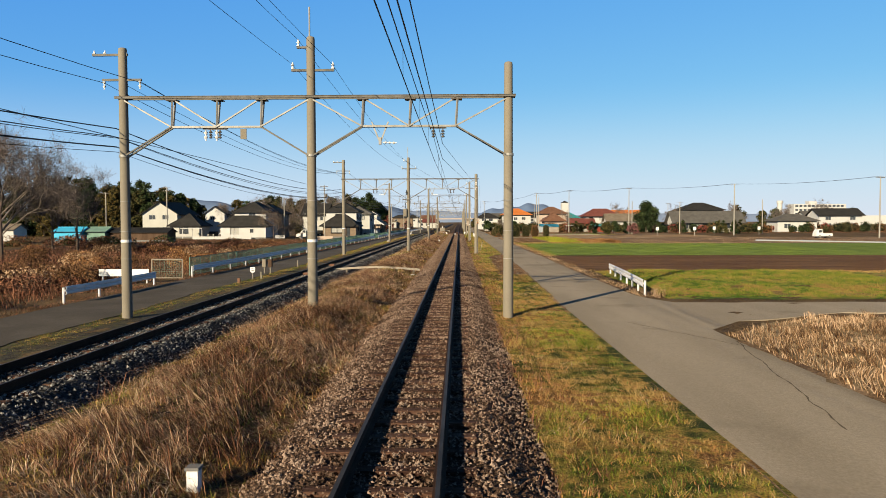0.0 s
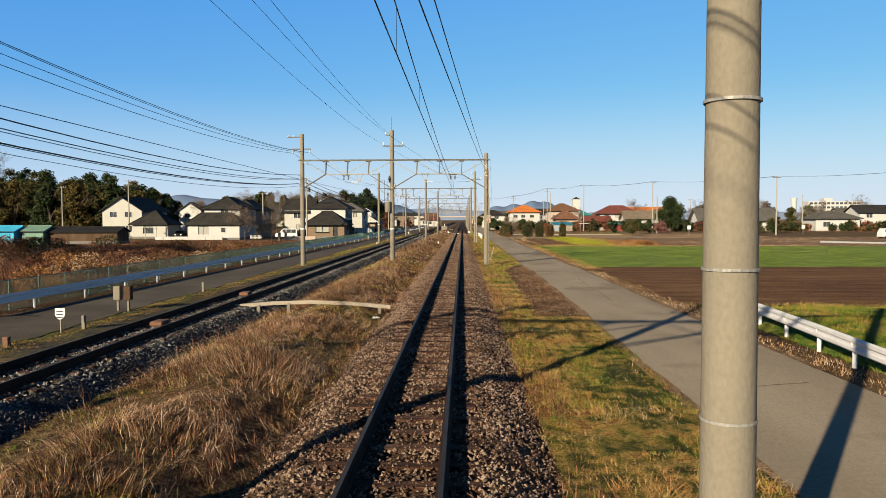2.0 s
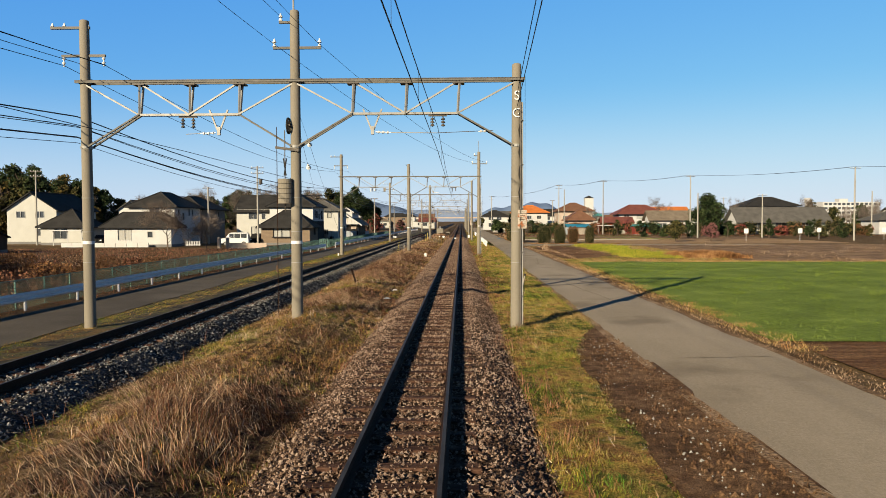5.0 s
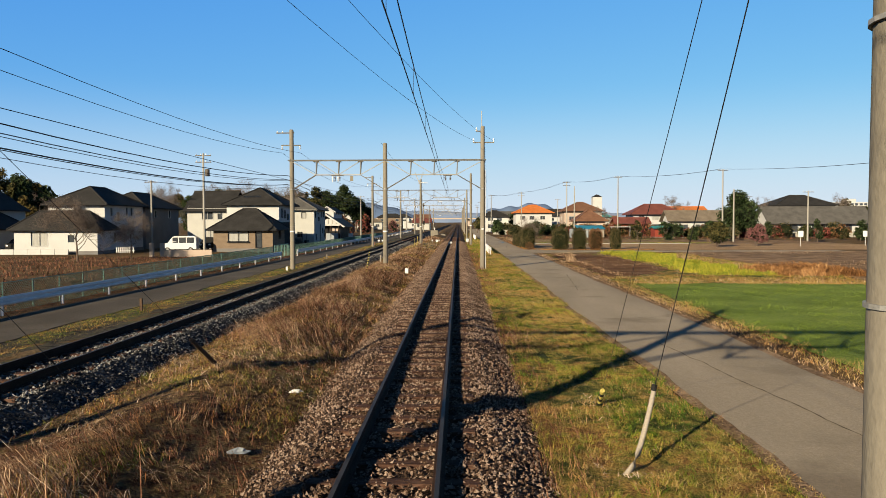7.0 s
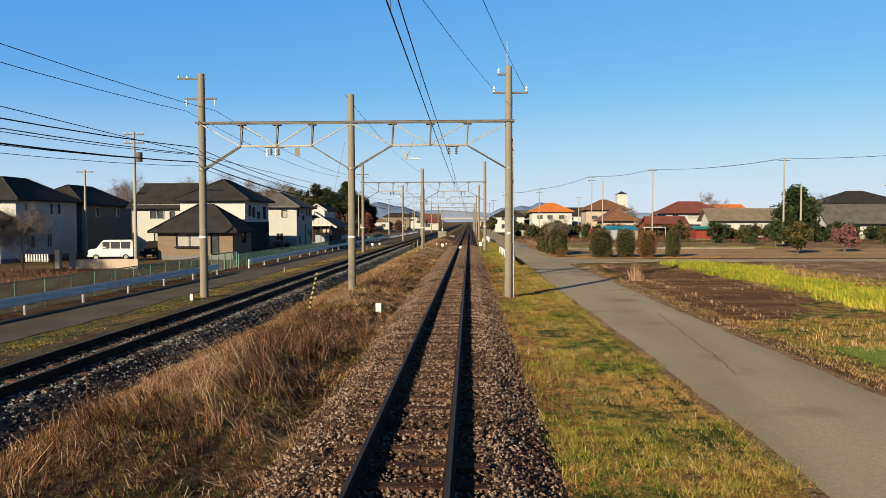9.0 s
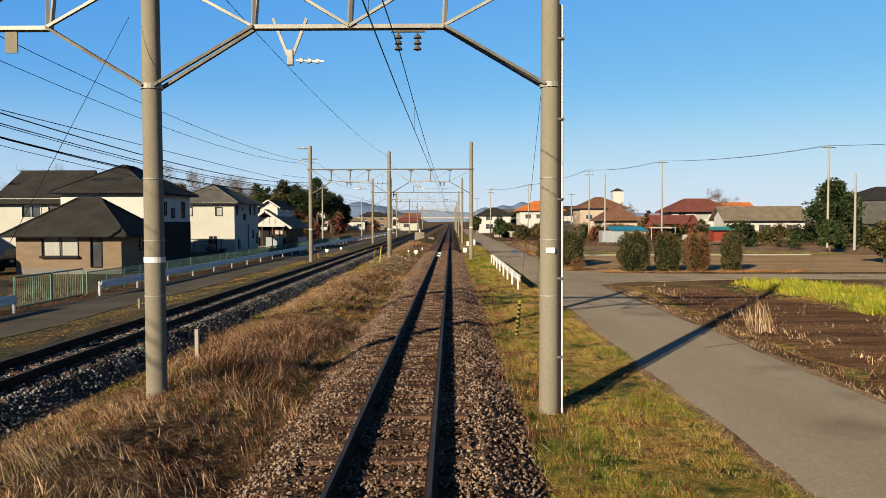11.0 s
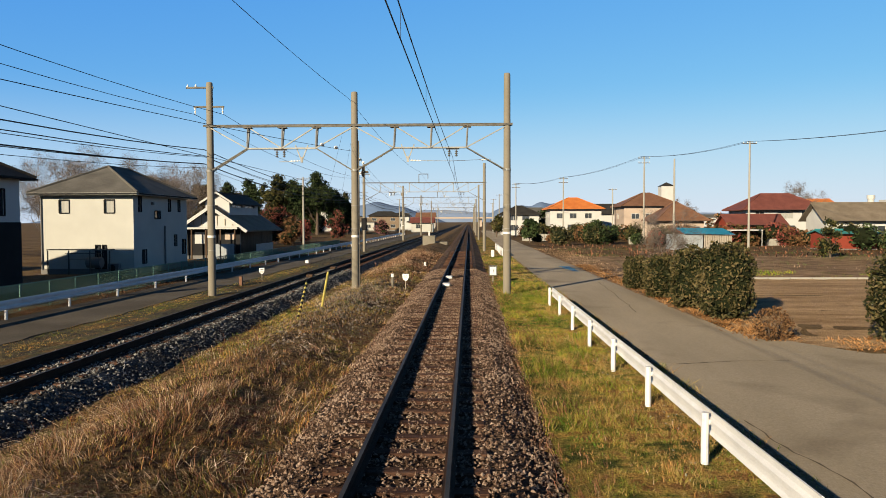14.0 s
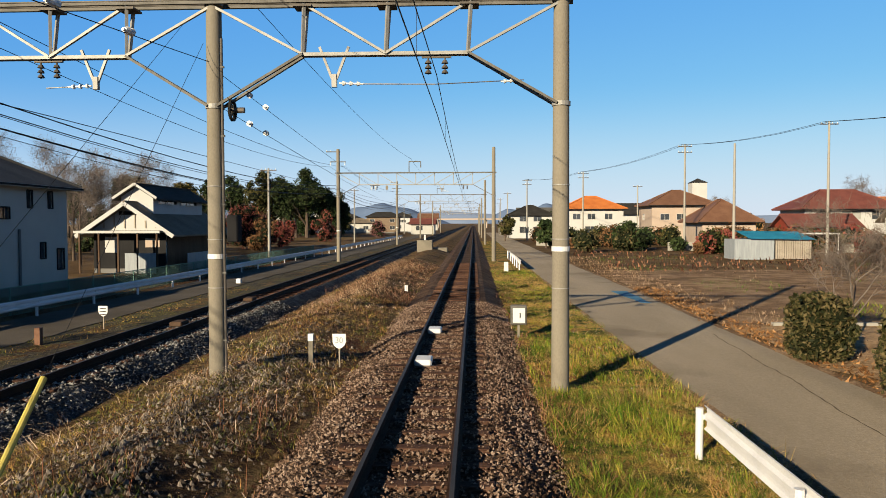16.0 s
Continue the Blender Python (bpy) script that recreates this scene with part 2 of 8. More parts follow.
    "leaf_red": material("leaf_red", [(0.075, 0.018, 0.015), (0.14, 0.036, 0.028), (0.19, 0.07, 0.05)], 0.5, 0.8, 0.0, island=0.3),
    "leaf_pink": material("leaf_pink", [(0.1, 0.04, 0.04), (0.16, 0.075, 0.072)], 0.5, 0.8, 0.0, island=0.5),
    "bamboo": material("bamboo", [(0.022, 0.02, 0.006), (0.06, 0.046, 0.013), (0.1, 0.072, 0.022)], 0.2, 0.8, 0.0, island=0.5),
    "straw": material("straw", [(0.0419, 0.0218, 0.0105), (0.1208, 0.0689, 0.0332), (0.2156, 0.1354, 0.0756), (0.3696, 0.2637, 0.1739)], 0.3, 0.85, 0.0, island=0.6, fine=2.2, contrast=2.2),
    "brown_grass": material("brown_grass", [(0.0181, 0.0084, 0.005), (0.057, 0.024, 0.0134), (0.1231, 0.0504, 0.0269), (0.1814, 0.0912, 0.0554)], 0.3, 0.85, 0.0, island=0.6, fine=2.2, contrast=2.2),
    "grass": material("grass", [(0.0375, 0.0688, 0.0063), (0.1063, 0.1187, 0.0137), (0.2, 0.15, 0.0275), (0.3125, 0.2063, 0.0562), (0.2, 0.1, 0.0275)], 0.38, 0.8, 0.0, island=0.4, fine=2.4, contrast=2.4),
    "fresh_grass": material("fresh_grass", [(0.029, 0.0598, 0.0052), (0.0725, 0.1105, 0.0091), (0.1232, 0.1495, 0.0143), (0.232, 0.1885, 0.0286)], 0.4, 0.8, 0.0, island=0.4, fine=2.4, contrast=2.3),
    "dun_grass": material("dun_grass", [(0.068, 0.05, 0.015), (0.16, 0.116, 0.033), (0.25, 0.17, 0.055), (0.33, 0.24, 0.105), (0.24, 0.118, 0.04)], 0.38, 0.8, 0.0, island=0.45, fine=2.4, contrast=2.5),
    "yellow_flower": material("yellow_flower", [(0.075, 0.1063, 0.01), (0.175, 0.1875, 0.0175), (0.3, 0.2625, 0.03)], 0.6, 0.8, 0.0, island=0.5),
    "deep_green": material("deep_green", [(0.02, 0.05, 0.005), (0.042, 0.088, 0.008), (0.075, 0.122, 0.014)], 0.6, 0.8, 0.0, island=0.5, fine=3),
    "rust_weed": material("rust_weed", [(0.085, 0.036, 0.012), (0.18, 0.082, 0.024), (0.27, 0.15, 0.05)], 0.6, 0.85, 0.0, island=0.6, fine=3),
    "pale_gravel": material("pale_gravel", [(0.04, 0.031, 0.024), (0.09, 0.072, 0.058), (0.16, 0.134, 0.11)], 1.5, 0.9, 0.3, fine=40, island=0.6),
    "fallen_straw": material("fallen_straw", [(0.2016, 0.1386, 0.0858), (0.378, 0.2772, 0.195), (0.5292, 0.4158, 0.3276)], 0.6, 0.85, 0.0, island=0.6, fine=3),
    "weedy_gravel": material("weedy_gravel", [(0.02, 0.018, 0.015), (0.05, 0.043, 0.032), (0.06, 0.052, 0.03), (0.075, 0.068, 0.025)], 0.6, 0.95, 1.0, fine=6, bump_dist=0.05, contrast=2.2, grain=(30, 0.7)),
    "bank_green": material("bank_green", [(0.0345, 0.0667, 0.0069), (0.0805, 0.1092, 0.0126), (0.138, 0.1323, 0.0207), (0.184, 0.1207, 0.0345)], 0.35, 0.9, 0.5, island=0.35, fine=2.4, contrast=2.4),
    "crack": material("crack", [(0.06, 0.048, 0.034), (0.09, 0.072, 0.052)], 3, 0.95, 0.0),
    "sign_white": material("sign_white", [(0.42, 0.42, 0.42), (0.5, 0.5, 0.5)], 2, 0.5, 0.0, spec=0.5),
    "black": material("black", [(0.012, 0.012, 0.012)], 2, 0.7, 0.0),
    "yellow": material("yellow", [(0.28, 0.235, 0.06), (0.36, 0.3, 0.08)], 4, 0.6, 0.0),
    "red": material("red", [(0.4, 0.048, 0.032)], 2, 0.6, 0.0),
    "carpaint": material("carpaint", [(0.468, 0.468, 0.462)], 2, 0.25, 0.0, spec=0.5),
    "tyre": material("tyre", [(0.015, 0.015, 0.015)], 2, 0.8, 0.0),
    "blue_sheet": material("blue_sheet", [(0.03, 0.09, 0.16), (0.06, 0.14, 0.21)], 1.5, 0.6, 0.3, fine=8),
    "tin": material("tin", [(0.163, 0.182, 0.202), (0.23, 0.25, 0.264)], 1.5, 0.5, 0.2, stretch=(6, 6, 0.5)),
    # the haze of distance is put into both hill base colours
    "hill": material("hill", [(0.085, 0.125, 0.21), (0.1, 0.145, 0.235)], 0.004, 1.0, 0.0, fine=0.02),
    "far_hill_haze": material("far_hill_haze", [(0.15, 0.2, 0.3), (0.18, 0.23, 0.33)], 0.004, 1.0, 0.0, fine=0.02),
}

# ---- mesh helpers ----


def link(name, mesh, mat, parent=None, label="", smooth=False):
    if mat is not None:
        mesh.materials.append(M[mat] if isinstance(mat, str) else mat)
    mesh.polygons.foreach_set("use_smooth", [smooth] * len(mesh.polygons))
    ob = new(name, mesh)
    if parent is not None:
        ob.parent = parent
    if label:
        ob["label"] = label
    return ob


def part(name, bm, mat, parent=None, label="", smooth=False):
    mesh = bpy.data.meshes.new(name)
    bm.to_mesh(mesh)
    bm.free()
    return link(name, mesh, mat, parent, label, smooth)


def fast(name, verts, faces, mat, parent=None, label="", smooth=False):
    """A mesh from numpy arrays: verts (n, 3), faces (m, k)."""
    verts, faces = np.asarray(verts, np.float32), np.asarray(faces, np.int32)
    mesh = bpy.data.meshes.new(name)
    k = faces.shape[1]
    mesh.vertices.add(len(verts))
    mesh.vertices.foreach_set("co", verts.ravel())
    mesh.loops.add(faces.size)
    mesh.loops.foreach_set("vertex_index", faces.ravel())
    mesh.polygons.add(len(faces))
    mesh.polygons.foreach_set("loop_start", np.arange(0, faces.size, k, dtype=np.int32))
    mesh.update(calc_edges=True)
    mesh.validate()
    return link(name, mesh, mat, parent, label, smooth)


def thing(name, x, y, z, label, category, group="", kind=""):
    ob = new(name)
    ob.location = (x, y, z)
    ob.empty_display_size = 0.2
    return tagged(ob, label, category, group, kind)


def box(bm, x0, x1, y0, y1, z0, z1, bevel=0.0):
    g = bmesh.ops.create_cube(bm, size=1.0, matrix=Matrix.LocRotScale(((x0 + x1) / 2, (y0 + y1) / 2, (z0 + z1) / 2), None, (x1 - x0, y1 - y0, z1 - z0)))
    if bevel:
        es = {ed for v in g["verts"] for ed in v.link_edges}
        bmesh.ops.bevel(bm, geom=list(es), offset=bevel, segments=1, affect="EDGES")
    return bm


def boxed(x0, x1, y0, y1, z0, z1, bevel=0.0):
    return box(bmesh.new(), x0, x1, y0, y1, z0, z1, bevel)


def bar(bm, p, q, w, h=None, sides=4):
    """A straight bar from p to q: a box of w by h, or a round of radius w."""
    p, q = Vector(p), Vector(q)
    d = q - p
    m = Matrix.Translation((p + q) / 2) @ d.to_track_quat("Z", "Y").to_matrix().to_4x4()
    if sides == 4:
        bmesh.ops.create_cube(bm, size=1.0, matrix=m @ Matrix.Diagonal((w, h or w, d.length, 1)))
    else:
        bmesh.ops.create_cone(bm, segments=sides, radius1=w, radius2=h or w, depth=d.length, cap_ends=True, matrix=m)
    return bm


def barred(p, q, w, h=None, sides=4):
    return bar(bmesh.new(), p, q, w, h, sides)


def tube(points, r, sides=4):
    """Vertices and faces of a thin tube along points."""
    pts = np.asarray(points, float)
    d = np.gradient(pts, axis=0)
    d /= np.linalg.norm(d, axis=1)[:, None] + 1e-9
    up = np.where(np.abs(d[:, 2:3]) > 0.9, [[1.0, 0, 0]], [[0, 0, 1.0]])
    s = np.cross(d, up)
    s /= np.linalg.norm(s, axis=1)[:, None] + 1e-9
    u = np.cross(s, d)
    rr = np.broadcast_to(np.asarray(r, float), (len(pts),))[:, None]
    rings = [pts + rr * (s * math.cos(2 * math.pi * i / sides) + u * math.sin(2 * math.pi * i / sides)) for i in range(sides)]
    v = np.stack(rings, 1).reshape(-1, 3)
    n = len(pts)
    f = []
    for i in range(sides):
        j = (i + 1) % sides
        a0 = np.arange(n - 1) * sides
        f.append(np.stack([a0 + i, a0 + j, a0 + sides + j, a0 + sides + i], 1))
    return v, np.concatenate(f)


def merge(pieces):
    vs, fs, o = [], [], 0
    for v, f in pieces:
        vs.append(v)
        fs.append(np.asarray(f) + o)
        o += len(v)
    return np.concatenate(vs), np.concatenate(fs)


rng = np.random.default_rng(7)


def smooth_noise(x, y, s):
    """Uneven rolling noise, about -1 to 1, over lumps of about s metres."""
    x, y = np.broadcast_arrays(np.asarray(x, float) / s, np.asarray(y, float) / s)
    total = 0.0
    for k, w in ((1.0, 0.68), (2.17, 0.32)):
        u, v = x * k, y * k
        i, j = np.floor(u), np.floor(v)
        fu, fv = u - i, v - j
        fu, fv = fu * fu * (3 - 2 * fu), fv * fv * (3 - 2 * fv)

        def corner(p, q):
            h = np.sin(p * 127.1 + q * 311.7 + 17.3) * 43758.5453
            return h - np.floor(h)

        total = total + w * ((corner(i, j) * (1 - fu) + corner(i + 1, j) * fu) * (1 - fv) + (corner(i, j + 1) * (1 - fu) + corner(i + 1, j + 1) * fu) * fv)
    return 2.2 * (total - 0.5)


# ---- ground ----


def ground_z(x, y):
    """Height of the ground: verge, hump between the tracks, the field behind the fence."""
    x, y = np.asarray(x, float), np.asarray(y, float)
    z = np.full(np.broadcast(x, y).shape, -0.56)
    hump = np.clip(1 - np.abs(x + 4.75) / 2.25, 0, 1)
    z = z + 0.4 * hump * hump * (3 - 2 * hump)
    left = np.clip((-17.6 - x) / 4, 0, 1)
    z = z - 0.25 * left
    near = np.exp(-((x + 4) / 30) ** 2)
    off_road = ~(((x > 3.5) & (x < 9)) | ((x < -12.4) & (x > -17.3)))
    z = z + 0.05 * smooth_noise(x, y, 0.9) * near * off_road + 0.03 * smooth_noise(x + 7, y, 0.35) * near * off_road
    bank = np.clip((x - 9.6) / 1.5, 0, 1) * np.clip((24 - x) / 2, 0, 1) * np.clip((y - 34.5) / 2, 0, 1) * np.clip((50 - y) / 3, 0, 1)
    return z + 0.28 * bank


def lines(*spans):
    out = []
    for a0, b0, s in spans:
        out += list(np.arange(a0, b0, s))
    return np.array(out + [spans[-1][1]])


gx = lines((-4500, -500, 500), (-500, -60, 40), (-60, -20, 2), (-20, 12, 0.4), (12, 60, 2), (60, 500, 40), (500, 4500, 500))
gy = lines((-1500, -100, 200), (-100, -10, 10), (-10, 260, 0.8), (260, 500, 20), (500, 5000, 500))
X, Y = np.meshgrid(gx, gy)
V = np.stack([X, Y, ground_z(X, Y)], -1).reshape(-1, 3)
nx, ny = len(gx), len(gy)
i0 = (np.arange(ny - 1)[:, None] * nx + np.arange(nx - 1)[None]).ravel()
ground = fast("ground", V, np.stack([i0, i0 + 1, i0 + nx + 1, i0 + nx], 1), "ground", smooth=True)
tagged(ground, "dry brown winter ground with sparse weeds", "ground", kind="structure")


def strip(name, left, right, y0, y1, z, mat, label, category, step=2.0, across=6, kind="structure", lift=None, thick=0.0):
    """A sheet between two edges x = left(y) and x = right(y)."""
    ys = np.linspace(y0, y1, max(2, int((y1 - y0) / step)))
    us = np.linspace(0, 1, across)
    L, R = np.array([left(y) for y in ys]), np.array([right(y) for y in ys])
    xs = L[:, None] + (R - L)[:, None] * us[None]
    yy = np.broadcast_to(ys[:, None], xs.shape)
    zz = np.full(xs.shape, z) if lift is None else lift(xs, yy)
    n = across
    i1 = (np.arange(len(ys) - 1)[:, None] * n + np.arange(n - 1)[None]).ravel()
    v, f = np.stack([xs, yy, zz], -1).reshape(-1, 3), np.stack([i1, i1 + 1, i1 + n + 1, i1 + n], 1)
    if thick:
        ring = list(range(n)) + [(k + 1) * n - 1 for k in range(1, len(ys))] + [(len(ys) - 1) * n + k for k in range(n - 2, -1, -1)] + [k * n for k in range(len(ys) - 2, 0, -1)]
        low = v[ring] - [0, 0, thick]
        b = len(v)
        m = len(ring)
        side = [[ring[k], b + k, b + (k + 1) % m, ring[(k + 1) % m]] for k in range(m)]
        v, f = np.concatenate([v, low]), np.concatenate([f, np.array(side)])
    return tagged(fast(name, v, f, mat), label, category, kind=kind)


def road_left(y):
    return 4.05 + 0.5 * min(max((y - 25) / 25, 0), 1) - 0.35 * min(max((y - 165) / 25, 0), 1) + 0.05 * math.sin(y * 0.23) + 0.02 * math.sin(y * 0.9 + 1)


def road_right(y):
    return 8.15 + 0.06 * math.sin(y * 0.19 + 1) + 0.03 * math.sin(y * 0.8)


strip("road", road_left, road_right, -40, 420, -0.535, "asphalt", "worn pale grey asphalt lane beside the railway", "road", thick=0.12)
# side lane that joins the road, and the second one further on


def sheet(name, corners, z, mat, label, category, thick=0.0, rough_edge=0.0):
    """A flat many-sided sheet with slightly uneven edges."""
    pts = []
    n = len(corners)
    for i in range(n):
        p, q = Vector(corners[i]), Vector(corners[(i + 1) % n])
        k = max(1, int((q - p).length / 1.2))
        for j in range(k):
            w = p.lerp(q, j / k)
            d = (q - p).normalized()
            r = rough_edge * math.sin(3.1 * w.x + 2.3 * w.y) * (j > 0)
            pts.append((w.x - d.y * r, w.y + d.x * r))
    bm = bmesh.new()
    top = [bm.verts.new((x, y, z)) for x, y in pts]
    bm.faces.new(top)
    if thick:
        low = [bm.verts.new((x, y, z - thick)) for x, y in pts]
        for i in range(len(pts)):
            j = (i + 1) % len(pts)
            bm.faces.new((top[i], low[i], low[j], top[j]))
    bmesh.ops.recalc_face_normals(bm, faces=bm.faces)
    bmesh.ops.triangulate(bm, faces=[f for f in bm.faces if len(f.verts) > 4])
    return tagged(part(name, bm, mat), label, category, kind="structure")


sheet("side_road", [(7.6, 22.6), (9.7, 25.2), (14.5, 27.6), (40, 28.5), (40, 31.5), (18, 31.2), (9.2, 31.0), (7.6, 36)], -0.537, "asphalt", "grey asphalt side lane between dry verges", "road", 0.12, 0.15)
sheet("side_road", [(7.8, 152.5), (10, 154.5), (17, 156.2), (45, 157), (45, 160.5), (20, 160.2), (10.5, 161.5), (7.8, 166)], -0.537, "asphalt", "grey asphalt side lane past clipped bushes", "road", 0.12, 0.15)
sheet("field", [(8.9, 113.5), (24, 113.5), (24, 152), (9, 152)], -0.545, "verge", "rough olive grass between the plots", "field", 0, 0.3)


def ragged(y):
    return 0.05 + 0.05 * float(smooth_noise(y, 3.0, 0.55)) + 0.05 * float(smooth_noise(y, 9.0, 1.7))


for ed, sg, spans in ((road_left, 1, ((-20, 240),)), (road_right, -1, ((-20, 21), (38, 151), (168, 240)))):
    for ya, yb in spans:
        strip("road_edge", lambda y: ed(y) + sg * ragged(y), lambda y: ed(y) - sg * 0.2, ya, yb, -0.53, "gravel_soil", "crumbled dirty edge of the lane", "road edge", step=0.22, across=3)
# lane left of the tracks
strip("road", lambda y: -16.6, lambda y: float(np.interp(y, [70, 95, 135, 150], [-12.8, -13.2, -13.4, -13.2])) - 0.1 * math.sin(y * 0.4) + 0.16 * float(smooth_noise(y, 2.0, 0.8)), -40, 420, -0.525, "dark_asphalt", "dark asphalt service lane along the railway", "road", thick=0.12, step=0.4)


def lumpy(z, h, s):
    return lambda x, y: z + h * smooth_noise(x, y, s) + 0.5 * h * smooth_noise(x + 31, y + 7, s * 0.37)


# fields right of the road
sheet("field", [(8.9, 50.5), (75, 49.5), (75, 76.5), (9.3, 73.5)], -0.53, "soil", "bare brown ploughed field beside the lane", "field")
strip("field", lambda y: 8.9 + 0.02 * (y - 73), lambda y: 75 + 0.5 * (y - 75), 73.5, 113.5, -0.52, "crop", "low green crop field", "field", across=60, lift=lumpy(-0.5, 0.03, 1.0))
sheet("field", [(9.4, 119), (11.5, 119.5), (15.2, 126), (15.6, 140), (13.5, 151.5), (10, 151.5), (9.2, 137)], -0.535, "soil", "brown tilled plot with dry stubble", "field", 0, 0.5)
sheet("field", [(24, 113.5), (95, 113.5), (95, 158), (24, 158)], -0.54, "gravel_soil", "pale brown bare field", "field", 0, 0.5)
sheet("field", [(8.4, 163.2), (10.2, 162.2), (24, 162.0), (60, 162), (60, 186), (8.6, 186)], -0.538, "tan_soil", "pale brown raked vegetable plot", "field", 0, 0.4)
sheet("field", [(8.6, 186), (60, 186), (60, 215), (8.6, 215)], -0.54, "gravel_soil", "dark brown vegetable plot", "field", 0, 0.4)
kb = thing("garden_kerb", 10, 186, -0.56, "low pale concrete kerb between the plots", "kerb")
for k in range(20):
    part("kerb_stone", boxed(k * 1.3, k * 1.3 + 1.27, -0.07, 0.07, -0.1, 0.13), "pole_grey", kb)
sheet("field", [(8.15, 6), (30, 6), (30, 26.6), (14.5, 26.4), (10.2, 24.6), (8.2, 21.6)], -0.533, "straw_mat", "mat of pale cut dry grass", "verge", 0, 0.3)
strip("pavement", lambda y: 2.6 + 0.012 * (y - 47) + 1.2 * max(0, (y - 70) / 6) ** 2, lambda y: 4.7, 47, 77, -0.545, "dark_soil", "bare brown gravelly verge beside the lane", "verge", across=8, lift=lumpy(-0.535, 0.02, 0.6))

# ---- tracks ----
CX, LX = -0.807, -8.9  # centre lines of the two tracks
SPACING = 0.715


def rail_mesh(y0, y1):
    """A flat-bottomed rail, its head at z = 0."""
    half = [(0.0, 0.0), (0.026, 0.0), (0.0325, -0.006), (0.0325, -0.036), (0.008, -0.046), (0.008, -0.145), (0.0725, -0.162), (0.0725, -0.182)]
    prof = half + [(-x, z) for x, z in reversed(half[1:])]
    bm = bmesh.new()
    ys = np.linspace(y0, y1, 60)
    rings = [[bm.verts.new((x, y, z)) for x, z in prof] for y in ys]
    for r0, r1 in zip(rings, rings[1:]):
        for i in range(len(prof)):
            j = (i + 1) % len(prof)
            bm.faces.new((r0[i], r0[j], r1[j], r1[i]))
    bm.normal_update()
    mesh = bpy.data.meshes.new("rail")
    mesh.materials.append(M["rust"])
    mesh.materials.append(M["railtop"])
    for f in bm.faces:
        c = f.calc_center_median()
        f.material_index = 1 if c.z > -0.0005 and abs(c.x) < 0.027 else 0
    bmesh.ops.recalc_face_normals(bm, faces=bm.faces)
    bm.to_mesh(mesh)
    bm.free()
    return mesh


def stones(centre, y0, y1, half_top, half_foot, top, foot, per_m2, size):
    """Loose broken stones on a trapezoid bed: each an uneven five-cornered lump."""
    n = int((y1 - y0) * 2 * half_foot * per_m2)
    u = rng.uniform(-half_foot, half_foot, n)
    y = rng.uniform(y0, y1, n)
    z = np.where(np.abs(u) < half_top, top, top + (foot - top) * (np.abs(u) - half_top) / (half_foot - half_top))
    z = z + rng.uniform(-0.2, 0.35, n) * size
    s = size * rng.uniform(0.55, 1.25, (n, 1, 1))
    oct6 = np.array([[1, 0, -0.5], [-1, 0, -0.5], [0, 1, -0.5], [0, -1, -0.5], [0, 0, 0.8]], float)
    v = oct6[None] * rng.uniform(0.5, 1.1, (n, 5, 1)) + rng.uniform(-0.28, 0.28, (n, 5, 3))
    ang = rng.uniform(0, 6.283, n)
    tilt = rng.uniform(-0.6, 0.6, n)
    ca, sa, ct, st = np.cos(ang)[:, None], np.sin(ang)[:, None], np.cos(tilt)[:, None], np.sin(tilt)[:, None]
    x0, y00, z0 = v[..., 0], v[..., 1], v[..., 2]
    y1r, z1r = y00 * ct - z0 * st, y00 * st + z0 * ct
    v = np.stack([x0 * ca - y1r * sa, x0 * sa + y1r * ca, z1r * 0.8], -1) * s * 0.75
    v += np.stack([centre + u, y, z], -1)[:, None]
    f = np.array([[0, 2, 4], [2, 1, 4], [1, 3, 4], [3, 0, 4]])
    faces = (np.arange(n)[:, None, None] * 5 + f[None]).reshape(-1, 3)
    return v.reshape(-1, 3), faces


def bed(centre, half_top, half_foot, top, foot, y0, y1, mat, parent):
    xs = np.array([-half_foot, -(half_foot + half_top) / 2, -half_top, -half_top / 2, 0, half_top / 2, half_top, (half_foot + half_top) / 2, half_foot])
    zs = np.interp(np.abs(xs), [0, half_top, half_foot], [top, top, foot])
    ys = np.concatenate([np.arange(y0, 260, 0.5), np.arange(260, y1, 10)])
    X2 = np.broadcast_to(centre + xs, (len(ys), 9))
    Y2 = np.broadcast_to(ys[:, None], X2.shape)
    Z2 = zs + 0.02 * smooth_noise(X2, Y2, 0.4)
    i2 = (np.arange(len(ys) - 1)[:, None] * 9 + np.arange(8)[None]).ravel()
    return fast("ballast_bed", np.stack([X2, Y2, Z2], -1).reshape(-1, 3), np.stack([i2, i2 + 1, i2 + 10, i2 + 9], 1), mat, parent)


def track(centre, y_first, stone_mat, bed_mat, label, dens, size, half_top, half_foot, foot):
    t = thing("railway_track", centre, 0, 0, label, "railway track", kind="structure")
    for sx in (-0.566, 0.566):
        r = new("rail", RAIL)
        r.parent, r.location = t, (sx, 0, 0)
    bed(0, half_top, half_foot, -0.24, foot, -60, 900, bed_mat, t)
    v, f = stones(0, -2, 190, half_top, half_foot, -0.192, foot + 0.03, dens, size)
    st = fast("ballast_stones", v, f, stone_mat, t)
    st["kind"] = "stuff"
    bm = boxed(-1.05, 1.05, -0.105, 0.105, -0.33, -0.18, 0.012)
    sm = bpy.data.meshes.new("sleeper")
    bm.to_mesh(sm)
    bm.free()
    sm.materials.append(M["sleeper"])
    for i in range(300):
        s = new("sleeper", sm)
        s.parent = t
        s.matrix_local = pose(rng.uniform(-0.03, 0.03), y_first + i * SPACING + rng.uniform(-0.02, 0.02), rng.uniform(-0.008, 0.004), 0, 0, rng.uniform(-0.8, 0.8))
    return t


